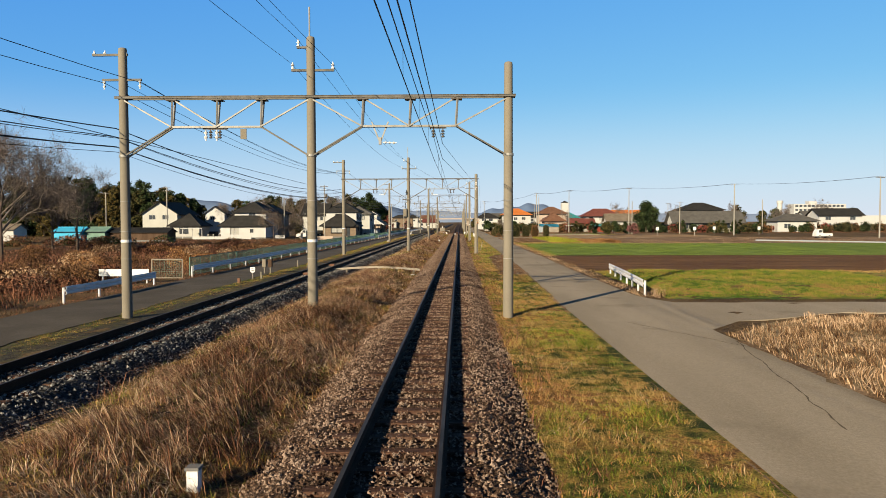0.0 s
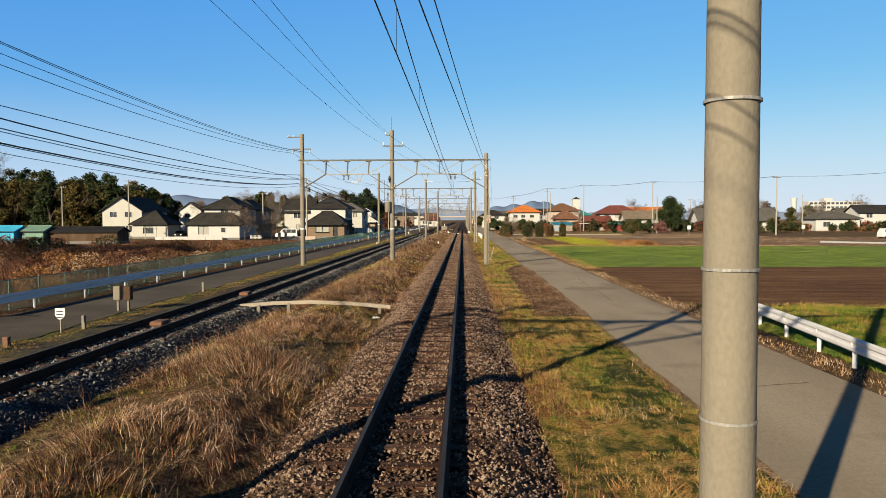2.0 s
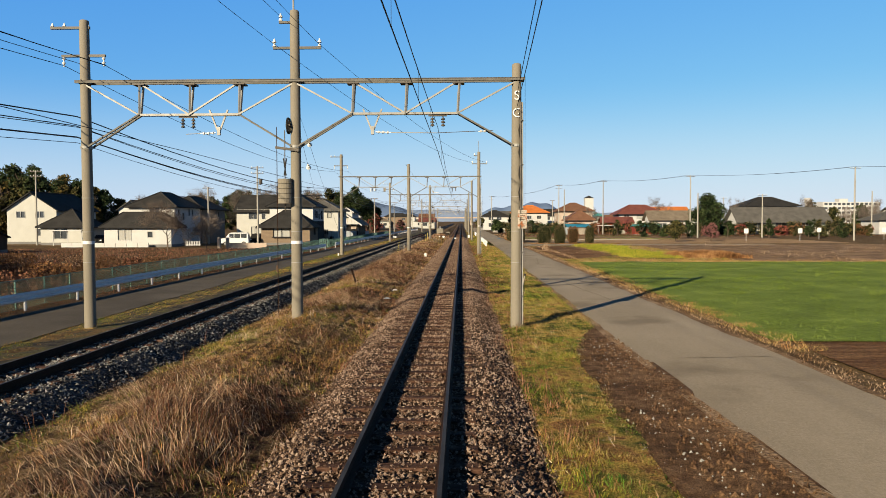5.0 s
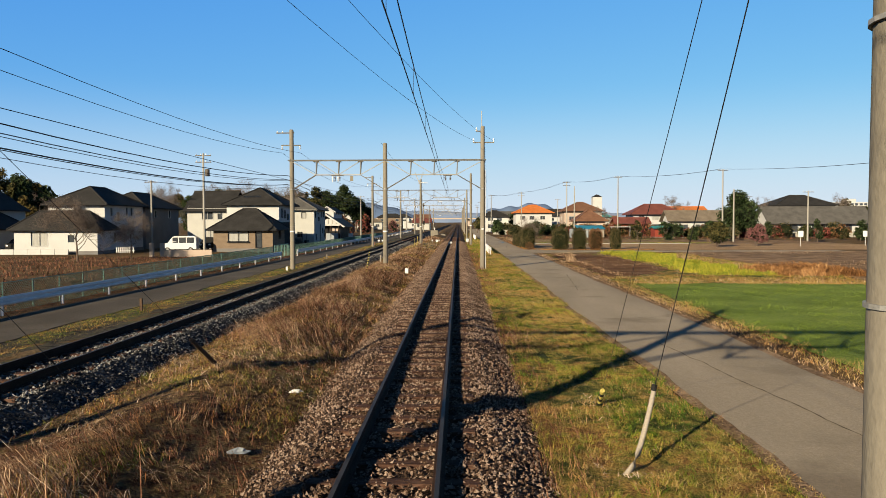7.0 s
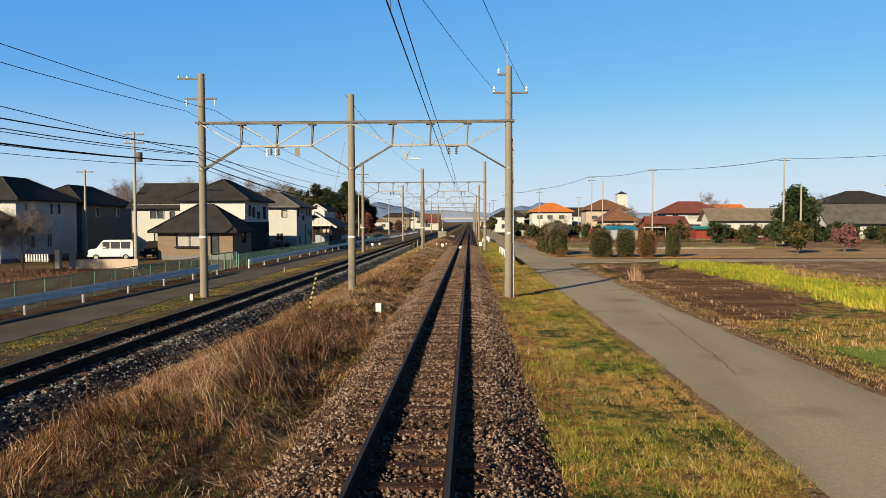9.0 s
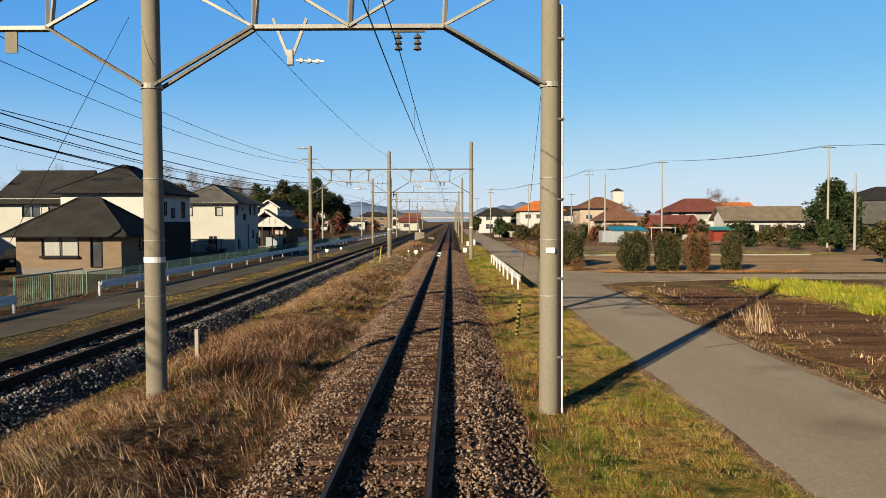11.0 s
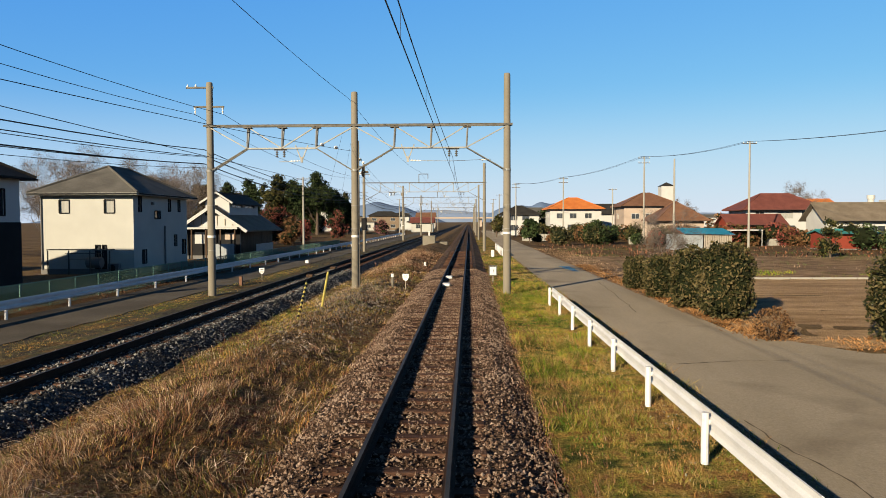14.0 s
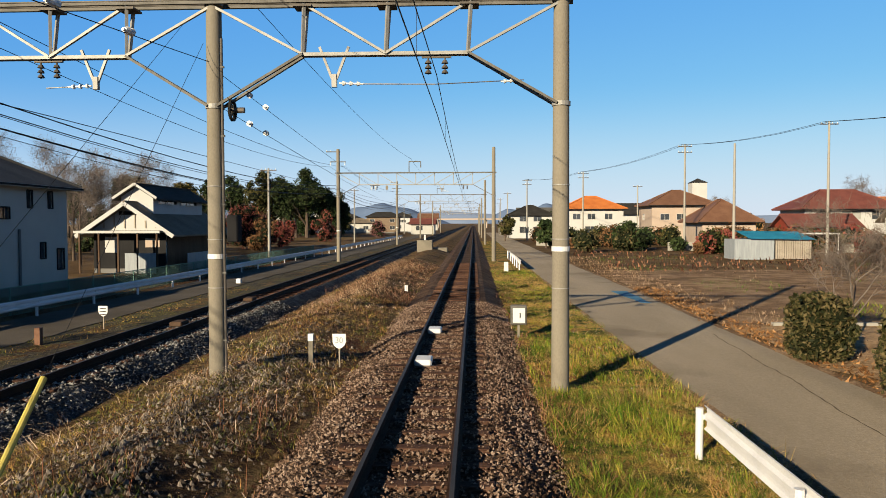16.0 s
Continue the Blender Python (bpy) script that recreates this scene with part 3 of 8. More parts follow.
RAIL = rail_mesh(-60, 900)
main_track = track(CX, 4.0, "stone", "ballast", "railway track with rusty ballast and dark wooden sleepers", 235, 0.047, 1.3, 2.15, -0.6)
far_track = track(LX, 8.0, "grey_stone", "grey_ballast", "parallel railway track on grey ballast with steel rails", 150, 0.056, 1.15, 1.95, -0.72)

# ---- catenary gantries ----
PX = (-12.2, -5.35, 1.77)
CHORD, LOW, BRACE = 7.44, 6.38, 5.34


def round_pole(name, h, r0, r1, parent, x, z0=0.0, mat="concrete"):
    bm = bmesh.new()
    zs = [-0.4, 0.0, h * 0.25, h * 0.5, h * 0.75, h - 0.08, h - 0.02, h]
    ring = []
    for k, z in enumerate(zs):
        r = r0 + (r1 - r0) * max(z, 0) / h
        r *= 0.9 if k == 6 else 0.6 if k == 7 else 1
        ring.append([bm.verts.new((x + r * math.cos(a2), r * math.sin(a2), z0 + z)) for a2 in np.linspace(0, 2 * math.pi, 20, endpoint=False)])
    for r0v, r1v in zip(ring, ring[1:]):
        for i in range(20):
            bm.faces.new((r0v[i], r0v[(i + 1) % 20], r1v[(i + 1) % 20], r1v[i]))
    bm.faces.new(ring[-1])
    return part(name, bm, mat, parent, smooth=True)


def insulator(parent, p, q, r=0.06, n=3):
    """A string of porcelain sheds between p and q."""
    bm = bmesh.new()
    p, q = Vector(p), Vector(q)
    bar(bm, p, q, r * 0.35, sides=6)
    for i in range(n):
        c = p.lerp(q, (i + 0.7) / (n + 0.4))
        d = (q - p).normalized() * r * 0.55
        bar(bm, c - d, c + d, r, r * 0.55, sides=8)
    return part("insulator", bm, "porcelain", parent, "white porcelain insulator", smooth=False)


def gantry(y, tops, left_arms=True, mid_arms=0, right_arms=0, drop="a", plate=""):
    """tops: pole heads, left, middle, right; a middle of 0 leaves that pole out."""
    g = thing("catenary_gantry", 0, y, 0, ("three-post" if tops[1] else "two-post") + " concrete railway gantry carrying a pale steel lattice beam", "gantry", "gantries over the tracks")
    base = (-0.47, -0.25, -0.55)
    for x, z, top in zip(PX, base, tops):
        if not top:
            continue
        pole = round_pole("pole", top - z, 0.185, 0.15, g, x, z)
        for zb in (CHORD, BRACE):
            bm = bmesh.new()
            bmesh.ops.create_cone(bm, segments=20, radius1=0.19, radius2=0.19, depth=0.09, cap_ends=True, matrix=pose(x, 0, zb))
            part("band", bm, "steel", pole, "galvanised steel band")
        for zb in (1.6, 2.6, 3.7):
            bm = bmesh.new()
            bmesh.ops.create_cone(bm, segments=20, radius1=0.184, radius2=0.184, depth=0.02, cap_ends=True, matrix=pose(x, 0, zb))
            part("band", bm, "steel", pole)
        if x < 0 or plate == "band":
            bm = bmesh.new()
            bmesh.ops.create_cone(bm, segments=20, radius1=0.186, radius2=0.186, depth=0.1, cap_ends=False, matrix=pose(x, 0, 2.25 if x < 0 else 2.4))
            part("number_band", bm, "sign_white", pole, "small white plate band")
        elif plate == "small":
            part("number_plate", boxed(x - 0.09, x + 0.07, -0.2, -0.176, 2.36, 2.46), "sign_white", pole, "small white number plate")
    # top chords take the darkened steel, so their shade is in the colour
    for dy in (-0.17, 0.17):
        part("top_chord", boxed(PX[0] - 0.25, PX[2] + 0.25, dy - 0.04, dy + 0.04, CHORD - 0.045, CHORD + 0.015), "shade_grey_steel", g)
        part("top_flange", boxed(PX[0] - 0.25, PX[2] + 0.25, dy - 0.055, dy + 0.055, CHORD + 0.019, CHORD + 0.04), "darksteel", g, "dark top flange of the beam")
    if not tops[1]:
        xs = [PX[0] + 1.9 + k * 1.7 for k in range(7)]
        part("bottom_chord", boxed(xs[0], xs[-1], -0.09, 0.09, LOW - 0.035, LOW + 0.035), "steel", g)
        for k, x in enumerate(xs):
            part("vertical", barred((x, 0, CHORD - 0.05), (x, 0, LOW), 0.06), "steel", g)
            if k < 6:
                za, zb = (LOW, CHORD - 0.06) if k >= 3 else (CHORD - 0.06, LOW)
                part("diagonal", barred((x, -0.1, za), (xs[k + 1], -0.1, zb), 0.065, 0.05), "steel", g)
        for p, q in ((PX[0], xs[0]), (PX[2], xs[-1])):
            part("diagonal", barred((p, -0.1, CHORD - 0.06), (q, -0.1, LOW), 0.065, 0.05), "steel", g)
            part("brace", barred((p, -0.16, BRACE), (q, -0.1, LOW), 0.08, 0.05), "shade_grey_steel", g)
        hoop = barred((-5.8, 0, CHORD), (-5.8, 0, CHORD + 1.0), 0.045, sides=6)
        bar(hoop, (-5.8, 0, CHORD + 1.0), (-4.75, 0, CHORD + 1.0), 0.045, sides=6)
        bar(hoop, (-4.75, 0, CHORD + 1.0), (-4.75, 0, CHORD + 0.45), 0.045, sides=6)
        part("wire_hoop", hoop, "shade_grey_steel", g, "bent steel hoop on the beam")
    for a0, b0 in ((PX[0], PX[1]), (PX[1], PX[2])) if tops[1] else ():
        w = (b0 - a0)
        xs = (a0 + 0.26 * w, a0 + 0.5 * w, a0 + 0.735 * w)
        part("bottom_chord", boxed(xs[0], xs[2], -0.09, 0.09, LOW - 0.035, LOW + 0.035), "steel", g)
        for x in xs:
            for dy in (-0.15, 0.15):
                part("vertical", barred((x + 0.06, dy, CHORD - 0.05), (x, dy * 0.4, LOW), 0.06), "steel", g)
            part("cross_plate", boxed(x - 0.16, x + 0.22, -0.2, 0.2, CHORD - 0.12, CHORD - 0.08), "darksteel", g)
        for p, q in (((a0, CHORD - 0.06), (xs[0], LOW)), ((xs[0] + 0.05, CHORD - 0.06), (xs[1], LOW)), ((xs[1], LOW), (xs[2], CHORD - 0.06)), ((xs[2], LOW), (b0, CHORD - 0.06))):
            part("diagonal", barred((p[0], -0.1, p[1]), (q[0], -0.1, q[1]), 0.065, 0.05), "steel", g)
        # knee braces: shaded undersides given by the darker steel
        for p, q in (((a0 + 0.1, BRACE), (xs[0], LOW)), ((b0 - 0.1, BRACE), (xs[2], LOW))):
            part("brace", barred((p[0], -0.16, p[1]), (q[0], -0.1, q[1]), 0.08, 0.05), "shade_grey_steel", g)
            part("brace", barred((p[0], 0.16, p[1]), (q[0], 0.1, q[1]), 0.08, 0.05), "shade_grey_steel", g)
    if left_arms:
        for z, xa, xb in ((tops[0] - 0.25, -1.1, 0.18), (tops[0] - 1.15, -0.75, 0.68)):
            # crossarms darker than the truss: their shade comes from the material
            part("crossarm", boxed(PX[0] + xa, PX[0] + xb, -0.04, 0.04, z - 0.04, z + 0.04), "shade_grey_steel", g)
            for xi in (xa + 0.06, xb - 0.06) if z < tops[0] - 1 else (xa + 0.06, xa + 0.45, xb - 0.06):
                up = 1 if z > tops[0] - 1 else -1
                insulator(g, (PX[0] + xi, 0, z), (PX[0] + xi, 0, z + up * (0.16 if up > 0 else 0.34)), 0.06, 1 if up > 0 else 2)
    for which, xp, top in ((mid_arms, PX[1], tops[1]), (right_arms, PX[2], tops[2])):
        if which:
            z = top - 1.2
            part("crossarm", boxed(xp - 0.7, xp + 0.85, -0.04, 0.04, z - 0.04, z + 0.04), "shade_grey_steel", g)
            for xi in (-0.66, 0.8):
                insulator(g, (xp + xi, 0, z), (xp + xi, 0, z + 0.3), 0.07, 2)
            part("crossarm", boxed(xp - 0.5, xp + 0.1, -0.04, 0.04, top - 0.42, top - 0.35), "shade_grey_steel", g)
            insulator(g, (xp - 0.45, 0, top - 0.38), (xp - 0.45, 0, top - 0.1), 0.07, 2)
            part("mast", barred((xp - 0.06, 0.12, top - 1.0), (xp - 0.06, 0.12, top + 1.1), 0.03, sides=8), "steel", g, "thin steel lightning rod")
    # drop arms and pull-off rods over each track
    for cx, xa, side in ((CX, CX - 2.05, 1), (LX, LX + 1.05, -1)):
        if side > 0 or drop == "b":
            bm = barred((xa - 0.3, 0, LOW + 0.16), (xa - 0.04, 0, LOW - 0.5), 0.05)
            bar(bm, (xa + 0.3, 0, LOW + 0.16), (xa + 0.04, 0, LOW - 0.5), 0.05)
            bar(bm, (xa, 0, LOW - 0.4), (xa, 0, LOW - 0.66), 0.1)
            part("drop_bracket", bm, "steel", g, "galvanised drop bracket")
            insulator(g, (xa + 0.1 * side, 0, LOW - 0.58), (xa + 0.6 * side, 0, LOW - 0.6), 0.055, 3)
        else:
            part("hanger_bar", barred((cx - 0.4, 0, LOW - 0.06), (cx + 0.5, 0, LOW - 0.06), 0.05), "shade_grey_steel", g)
            for dx in (-0.3, 0.1):
                insulator(g, (cx + dx, 0, LOW - 0.1), (cx + dx, 0, LOW - 0.5), 0.08, 2)
        if drop == "b":
            part("pull_off_rod", barred((xa + 0.6 * side, 0, LOW - 0.6), (cx + 0.02 * side, 0, LOW - 0.62), 0.012, sides=6), "steel", g)
            if side > 0:
                part("span_rod", barred((cx, 0, LOW - 0.62), (PX[2] - 0.75, 0, LOW - 0.55), 0.01, sides=6), "darksteel", g)
                insulator(g, (0.55, 0, LOW - 0.58), (0.85, 0, LOW - 0.56), 0.05, 2)
        hanger = barred((cx - 0.25, 0, LOW - 0.06), (cx + 0.35, 0, LOW - 0.06), 0.06)
        for dx in (-0.12, 0.22):
            bar(hanger, (cx + dx, 0, LOW - 0.06), (cx + dx, 0, LOW - 0.42), 0.02, sides=6)
            for dz in (0.16, 0.26, 0.36):
                bar(hanger, (cx + dx, 0, LOW - dz - 0.04), (cx + dx, 0, LOW - dz + 0.02), 0.075, 0.04, sides=8)
        part("hanger", hanger, "darksteel", g, "dark hanger with brown insulators")
    if drop == "a":
        part("hung_plate", boxed(-7.9, -7.68, -0.12, -0.09, LOW - 0.45, LOW - 0.08), "concrete", g, "small grey plate hung from the beam")
    return g


gantry(26.2, (9.25, 9.6, 8.65), mid_arms=1, drop="a")
g2 = gantry(76.2, (9.45, 9.7, 7.95), mid_arms=1, drop="b")
gantry(126.3, (9.7, 8.7, 9.9), right_arms=1, drop="a", plate="small")
gantry(176.2, (9.5, 9.0, 9.8), drop="b", plate="band")
for gy4 in (226.2, 276.2, 326.2, 376.2, 426.2):
    gantry(gy4, (9.6, 0, 9.7 if gy4 < 300 else 8.6), left_arms=gy4 < 300, drop="a")

# ---- overhead wires ----


def sagging(p, q, sag, n=14):
    t = np.linspace(0, 1, n)[:, None]
    pts = np.array(p)[None] * (1 - t) + np.array(q)[None] * t
    pts[:, 2] -= 4 * sag * (t * (1 - t))[:, 0]
    return pts


GY = [-23.8, 26.2, 76.2, 126.3, 176.2, 226.2, 276.2, 326.2, 376.2, 426.2]


def line_wire(name, x, z, sag, r, label, ys=GY, mat="wire", xs=None):
    runs = []
    for i in range(len(ys) - 1):
        xa, xb = (x, x) if xs is None else (xs[i % 2], xs[(i + 1) % 2])
        runs.append(sagging((xa, ys[i], z), (xb, ys[i + 1], z), sag)[(i > 0):])
    v, f = tube(np.concatenate(runs), r)
    return tagged(fast(name, v, f, mat), label, "overhead wire", "overhead wires")


for cx in (CX, LX):
    st = [cx + 0.05, cx - 0.1]
    if cx == CX:
        line_wire("messenger_wire", cx, 5.95, 0.42, 0.009, "black catenary messenger wire over the track", xs=st)
    line_wire("contact_wire", cx, 5.18, 0.03, 0.009, "black contact wire over the track", xs=st)
    for i in range(7):
        for k in range(1, 10):
            ty = k / 10
            y = GY[i] + (GY[i + 1] - GY[i]) * ty
            x = st[i % 2] + (st[(i + 1) % 2] - st[i % 2]) * ty
            zt = 5.95 - 4 * 0.42 * ty * (1 - ty)
            if cx == LX:
                continue
            tagged(part("dropper", barred((x, y, 5.17), (x, y, zt), 0.006, sides=4), "wire"), "thin wire dropper of the catenary", "dropper", "catenary droppers")
for x, z, s in ((-12.9, 8.0, 0.85), (-11.55, 8.0, 0.78)):
    line_wire("power_line", x, z, s, 0.011, "dark power wire along the gantries", GY[:7])
for x, z, s in ((-12.35, 8.05, 0.8), (-11.5, 8.0, 0.86)):
    line_wire("power_line", x, z, s, 0.01, "dark power wire along the gantries", GY[1:3])
for k, (dx, z, s, r) in enumerate(((-0.3, 6.35, 0.8, 0.019), (-0.34, 6.05, 0.75, 0.015), (-0.25, 6.0, 0.82, 0.011), (-0.3, 5.68, 0.8, 0.022), (-0.34, 5.7, 0.87, 0.013), (-0.3, 5.5, 0.9, 0.009))):
    line_wire("communication_cable", PX[0] + dx, z, s, r, "thick black cable slung along the gantry posts", GY[:8])
line_wire("feeder_wire", PX[1] - 0.7, 8.65, 0.6, 0.0085, "dark feeder wire on the middle posts", GY[:3])
line_wire("feeder_wire", PX[1] + 0.75, 8.65, 0.6, 0.0085, "dark feeder wire on the middle posts", GY[:3])
line_wire("feeder_wire", PX[1] - 0.45, 9.5, 0.6, 0.009, "dark feeder wire on the middle posts", GY[:3])
for xa, xb, za, zb in ((-6.05, 1.1, 8.65, 8.85), (-4.6, 2.5, 8.65, 8.85)):
    v, f = tube(sagging((xa, 76.2, za), (xb, 126.3, zb), 0.7), 0.009)
    tagged(fast("feeder_wire", v, f, "wire"), "dark feeder wire crossing over the track", "overhead wire", "overhead wires")

# ---- guard rails and fences ----


def guard_rail(pts, step, label, z=-0.54, h=0.72, face=1, beam_h=0.35, flat=False):
    """A W-beam on white posts along pts; face: the side (+x or -x) on which the beam hangs."""
    g = thing("guard_rail", pts[0][0], pts[0][1], z, label, "guard rail", "guard rails beside the lanes")
    o = Vector((pts[0][0], pts[0][1], 0))
    P = [Vector((x, y, 0)) - o for x, y in pts]
    prof = [(0, 0), (0.045, 0.04), (0.045, 0.11), (0.0, 0.15), (0.0, 0.20), (0.045, 0.24), (0.045, 0.31), (0, 0.35)]
    prof = [(a2, b2 * beam_h / 0.35) for a2, b2 in prof] + [(a2 - 0.02, b2 * beam_h / 0.35) for a2, b2 in reversed(prof)]
    for p, q in zip(P, P[1:]):
        d = (q - p).normalized()
        n = Vector((d.y, -d.x, 0)) * face
        bm = bmesh.new()
        ends = []
        for w in (p, q):
            ends.append([bm.verts.new(w + n * (0.08 + a2) + Vector((0, 0, h - beam_h + b2))) for a2, b2 in prof])
        for i in range(len(prof)):
            j = (i + 1) % len(prof)
            bm.faces.new((ends[0][i], ends[0][j], ends[1][j], ends[1][i]))
        for en in ends:
            bm.faces.new(en)
        bmesh.ops.recalc_face_normals(bm, faces=bm.faces)
        part("beam", bm, "white_rail", g)
        k = max(1, round((q - p).length / step))
        for i in range(k + (q is P[-1])):
            w = p.lerp(q, i / k)
            part("post", barred(w + Vector((0, 0, -0.3)), w + Vector((0, 0, h - 0.04)), 0.055, sides=10), "white_rail", g)
            part("bracket", barred(w + Vector((0, 0, h - 0.17)), w + n * 0.1 + Vector((0, 0, h - 0.17)), 0.07), "white_rail", g)
    return g


guard_rail([(-17.0, 30.6), (-17.0, 39.8)], 3.0, "short pale steel guard rail on white posts by the lane")
guard_rail([(-17.1, 45.8), (-17.1, 100), (-16.6, 140.5)], 4.0, "long pale steel guard rail on white posts by the lane")
guard_rail([(-16.5, 147), (-16.4, 200), (-16.8, 330)], 4.0, "long pale steel guard rail on white posts by the lane")
guard_rail([(8.75, 34.2), (9.35, 40.5), (9.9, 47.5)], 2.2, "short white guard rail at the lane corner", face=-1)
guard_rail([(3.35, 149.4), (3.3, 172)], 3.1, "white guard rail between the verge and the lane", face=1, h=0.8)
guard_rail([(3.3, 214), (3.3, 232)], 3.1, "white guard rail between the verge and the lane", face=1, h=0.8)


def net_fence(x, y0, y1, h, label, z=-0.62):
    """Green mesh fence: posts, rails and a net of thin strands."""
    g = thing("net_fence", x, y0, z, label, "fence", "mesh fences by the lane")
    L = y1 - y0
    for k in range(int(L / 2.0) + 1):
        part("post", barred((0, k * 2.0, -0.2), (0, k * 2.0, h), 0.03, sides=8), "teal_post", g)
    for zz in (0.06, h - 0.03):
        part("rail", barred((0, 0, zz), (0, L, zz), 0.02, sides=6), "teal_post", g)
    pieces = []
    step = 0.14
    s = np.arange(-h, L, step)
    for sg in (1, -1):
        for a0 in s:
            ya, yb = a0, a0 + h
            za, zb = (0.06, h) if sg > 0 else (h, 0.06)
            if ya < 0:
                za += (zb - za) * (-ya / h)
                ya = 0
            if yb > L:
                zb -= (zb - za) * (yb - L) / max(yb - ya, 1e-3)
                yb = L
            r = 0.015
            pieces.append((np.array([[0, ya, za - r], [0, ya, za + r], [0, yb, zb + r], [0, yb, zb - r], [r, ya, za], [r, yb, zb]]), np.array([[0, 1, 2, 3], [0, 4, 5, 3]])))
    v, f = merge(pieces)
    part_ob = fast("net", v, f, "green_net", g)
    return g


net_fence(-17.7, 47, 142, 1.25, "green mesh fence behind the guard rail")
net_fence(-17.6, 148, 240, 1.15, "green mesh fence behind the guard rail")

line_wire("feeder_wire", PX[1] - 0.28, 8.7, 0.55, 0.011, "dark feeder wire on the middle posts", GY[3:8])
# the older contact line runs off to the side post
for za, zb in ((5.2, 6.5), (5.75, 6.9)):
    v, f = tube(np.concatenate([sagging((-0.62, -23.8, za), (-0.6, 26.2, za), 0.1), sagging((-0.6, 26.2, za), (1.77, 76.2, zb), 0.1)[1:]]), 0.009)
    tagged(fast("anchored_wire", v, f, "wire"), "old overhead wire drawn off to an anchor post", "overhead wire", "overhead wires")

# ---- houses ----


def wall_face(bm, origin, along, length, z0, z1, holes, depth=0.12):
    """One wall face with openings: origin and along in plan; holes: (u0, u1, za, zb). Reveals go inwards."""
    along = Vector((*along, 0)).normalized()
    inward = Vector((-along.y, along.x, 0))
    o = Vector((*origin, 0))
    us = sorted({0, length, *[h[0] for h in holes], *[h[1] for h in holes]})
    zs = sorted({z0, z1, *[h[2] for h in holes], *[h[3] for h in holes]})

    def at(u, z, d=0.0):
        return bm.verts.new(o + along * u + inward * d + Vector((0, 0, z)))

    for ua, ub in zip(us, us[1:]):
        for za, zb in zip(zs, zs[1:]):
            if not any(h[0] <= ua and ub <= h[1] and h[2] <= za and zb <= h[3] for h in holes):
                bm.faces.new((at(ua, za), at(ub, za), at(ub, zb), at(ua, zb)))
    for ua, ub, za, zb in holes:
        c = [(ua, za), (ub, za), (ub, zb), (ua, zb)]
        for (u0, w0), (u1, w1) in zip(c, c[1:] + c[:1]):
            bm.faces.new((at(u0, w0), at(u1, w1), at(u1, w1, depth), at(u0, w0, depth)))


def add_window(parent, origin, along, hole, frame_mat, pane_mat):
    along = Vector((*along, 0)).normalized()
    inward = Vector((-along.y, along.x, 0))
    o = Vector((*origin, 0))
    ua, ub, za, zb = hole
    bm = bmesh.new()

    def rod(u0, w0, u1, w1, t=0.06):
        bar(bm, o + along * u0 + Vector((0, 0, w0)) - inward * 0.015, o + along * u1 + Vector((0, 0, w1)) - inward * 0.015, t, 0.07)

    rod(ua, za, ub, za, 0.07)
    rod(ua, zb, ub, zb)
    rod(ua, za, ua, zb)
    rod(ub, za, ub, zb)
    if ub - ua > 0.9:
        rod((ua + ub) / 2, za, (ua + ub) / 2, zb, 0.05)
    w = part("window", bm, frame_mat, parent, "window frame")
    bm = bmesh.new()
    q = [o + along * u + inward * 0.09 + Vector((0, 0, z)) for u, z in ((ua, za), (ub, za), (ub, zb), (ua, zb))]
    bm.faces.new([bm.verts.new(p) for p in q])
    part("pane", bm, pane_mat, w, "dark window pane" if pane_mat == "glass" else "pale curtained pane")


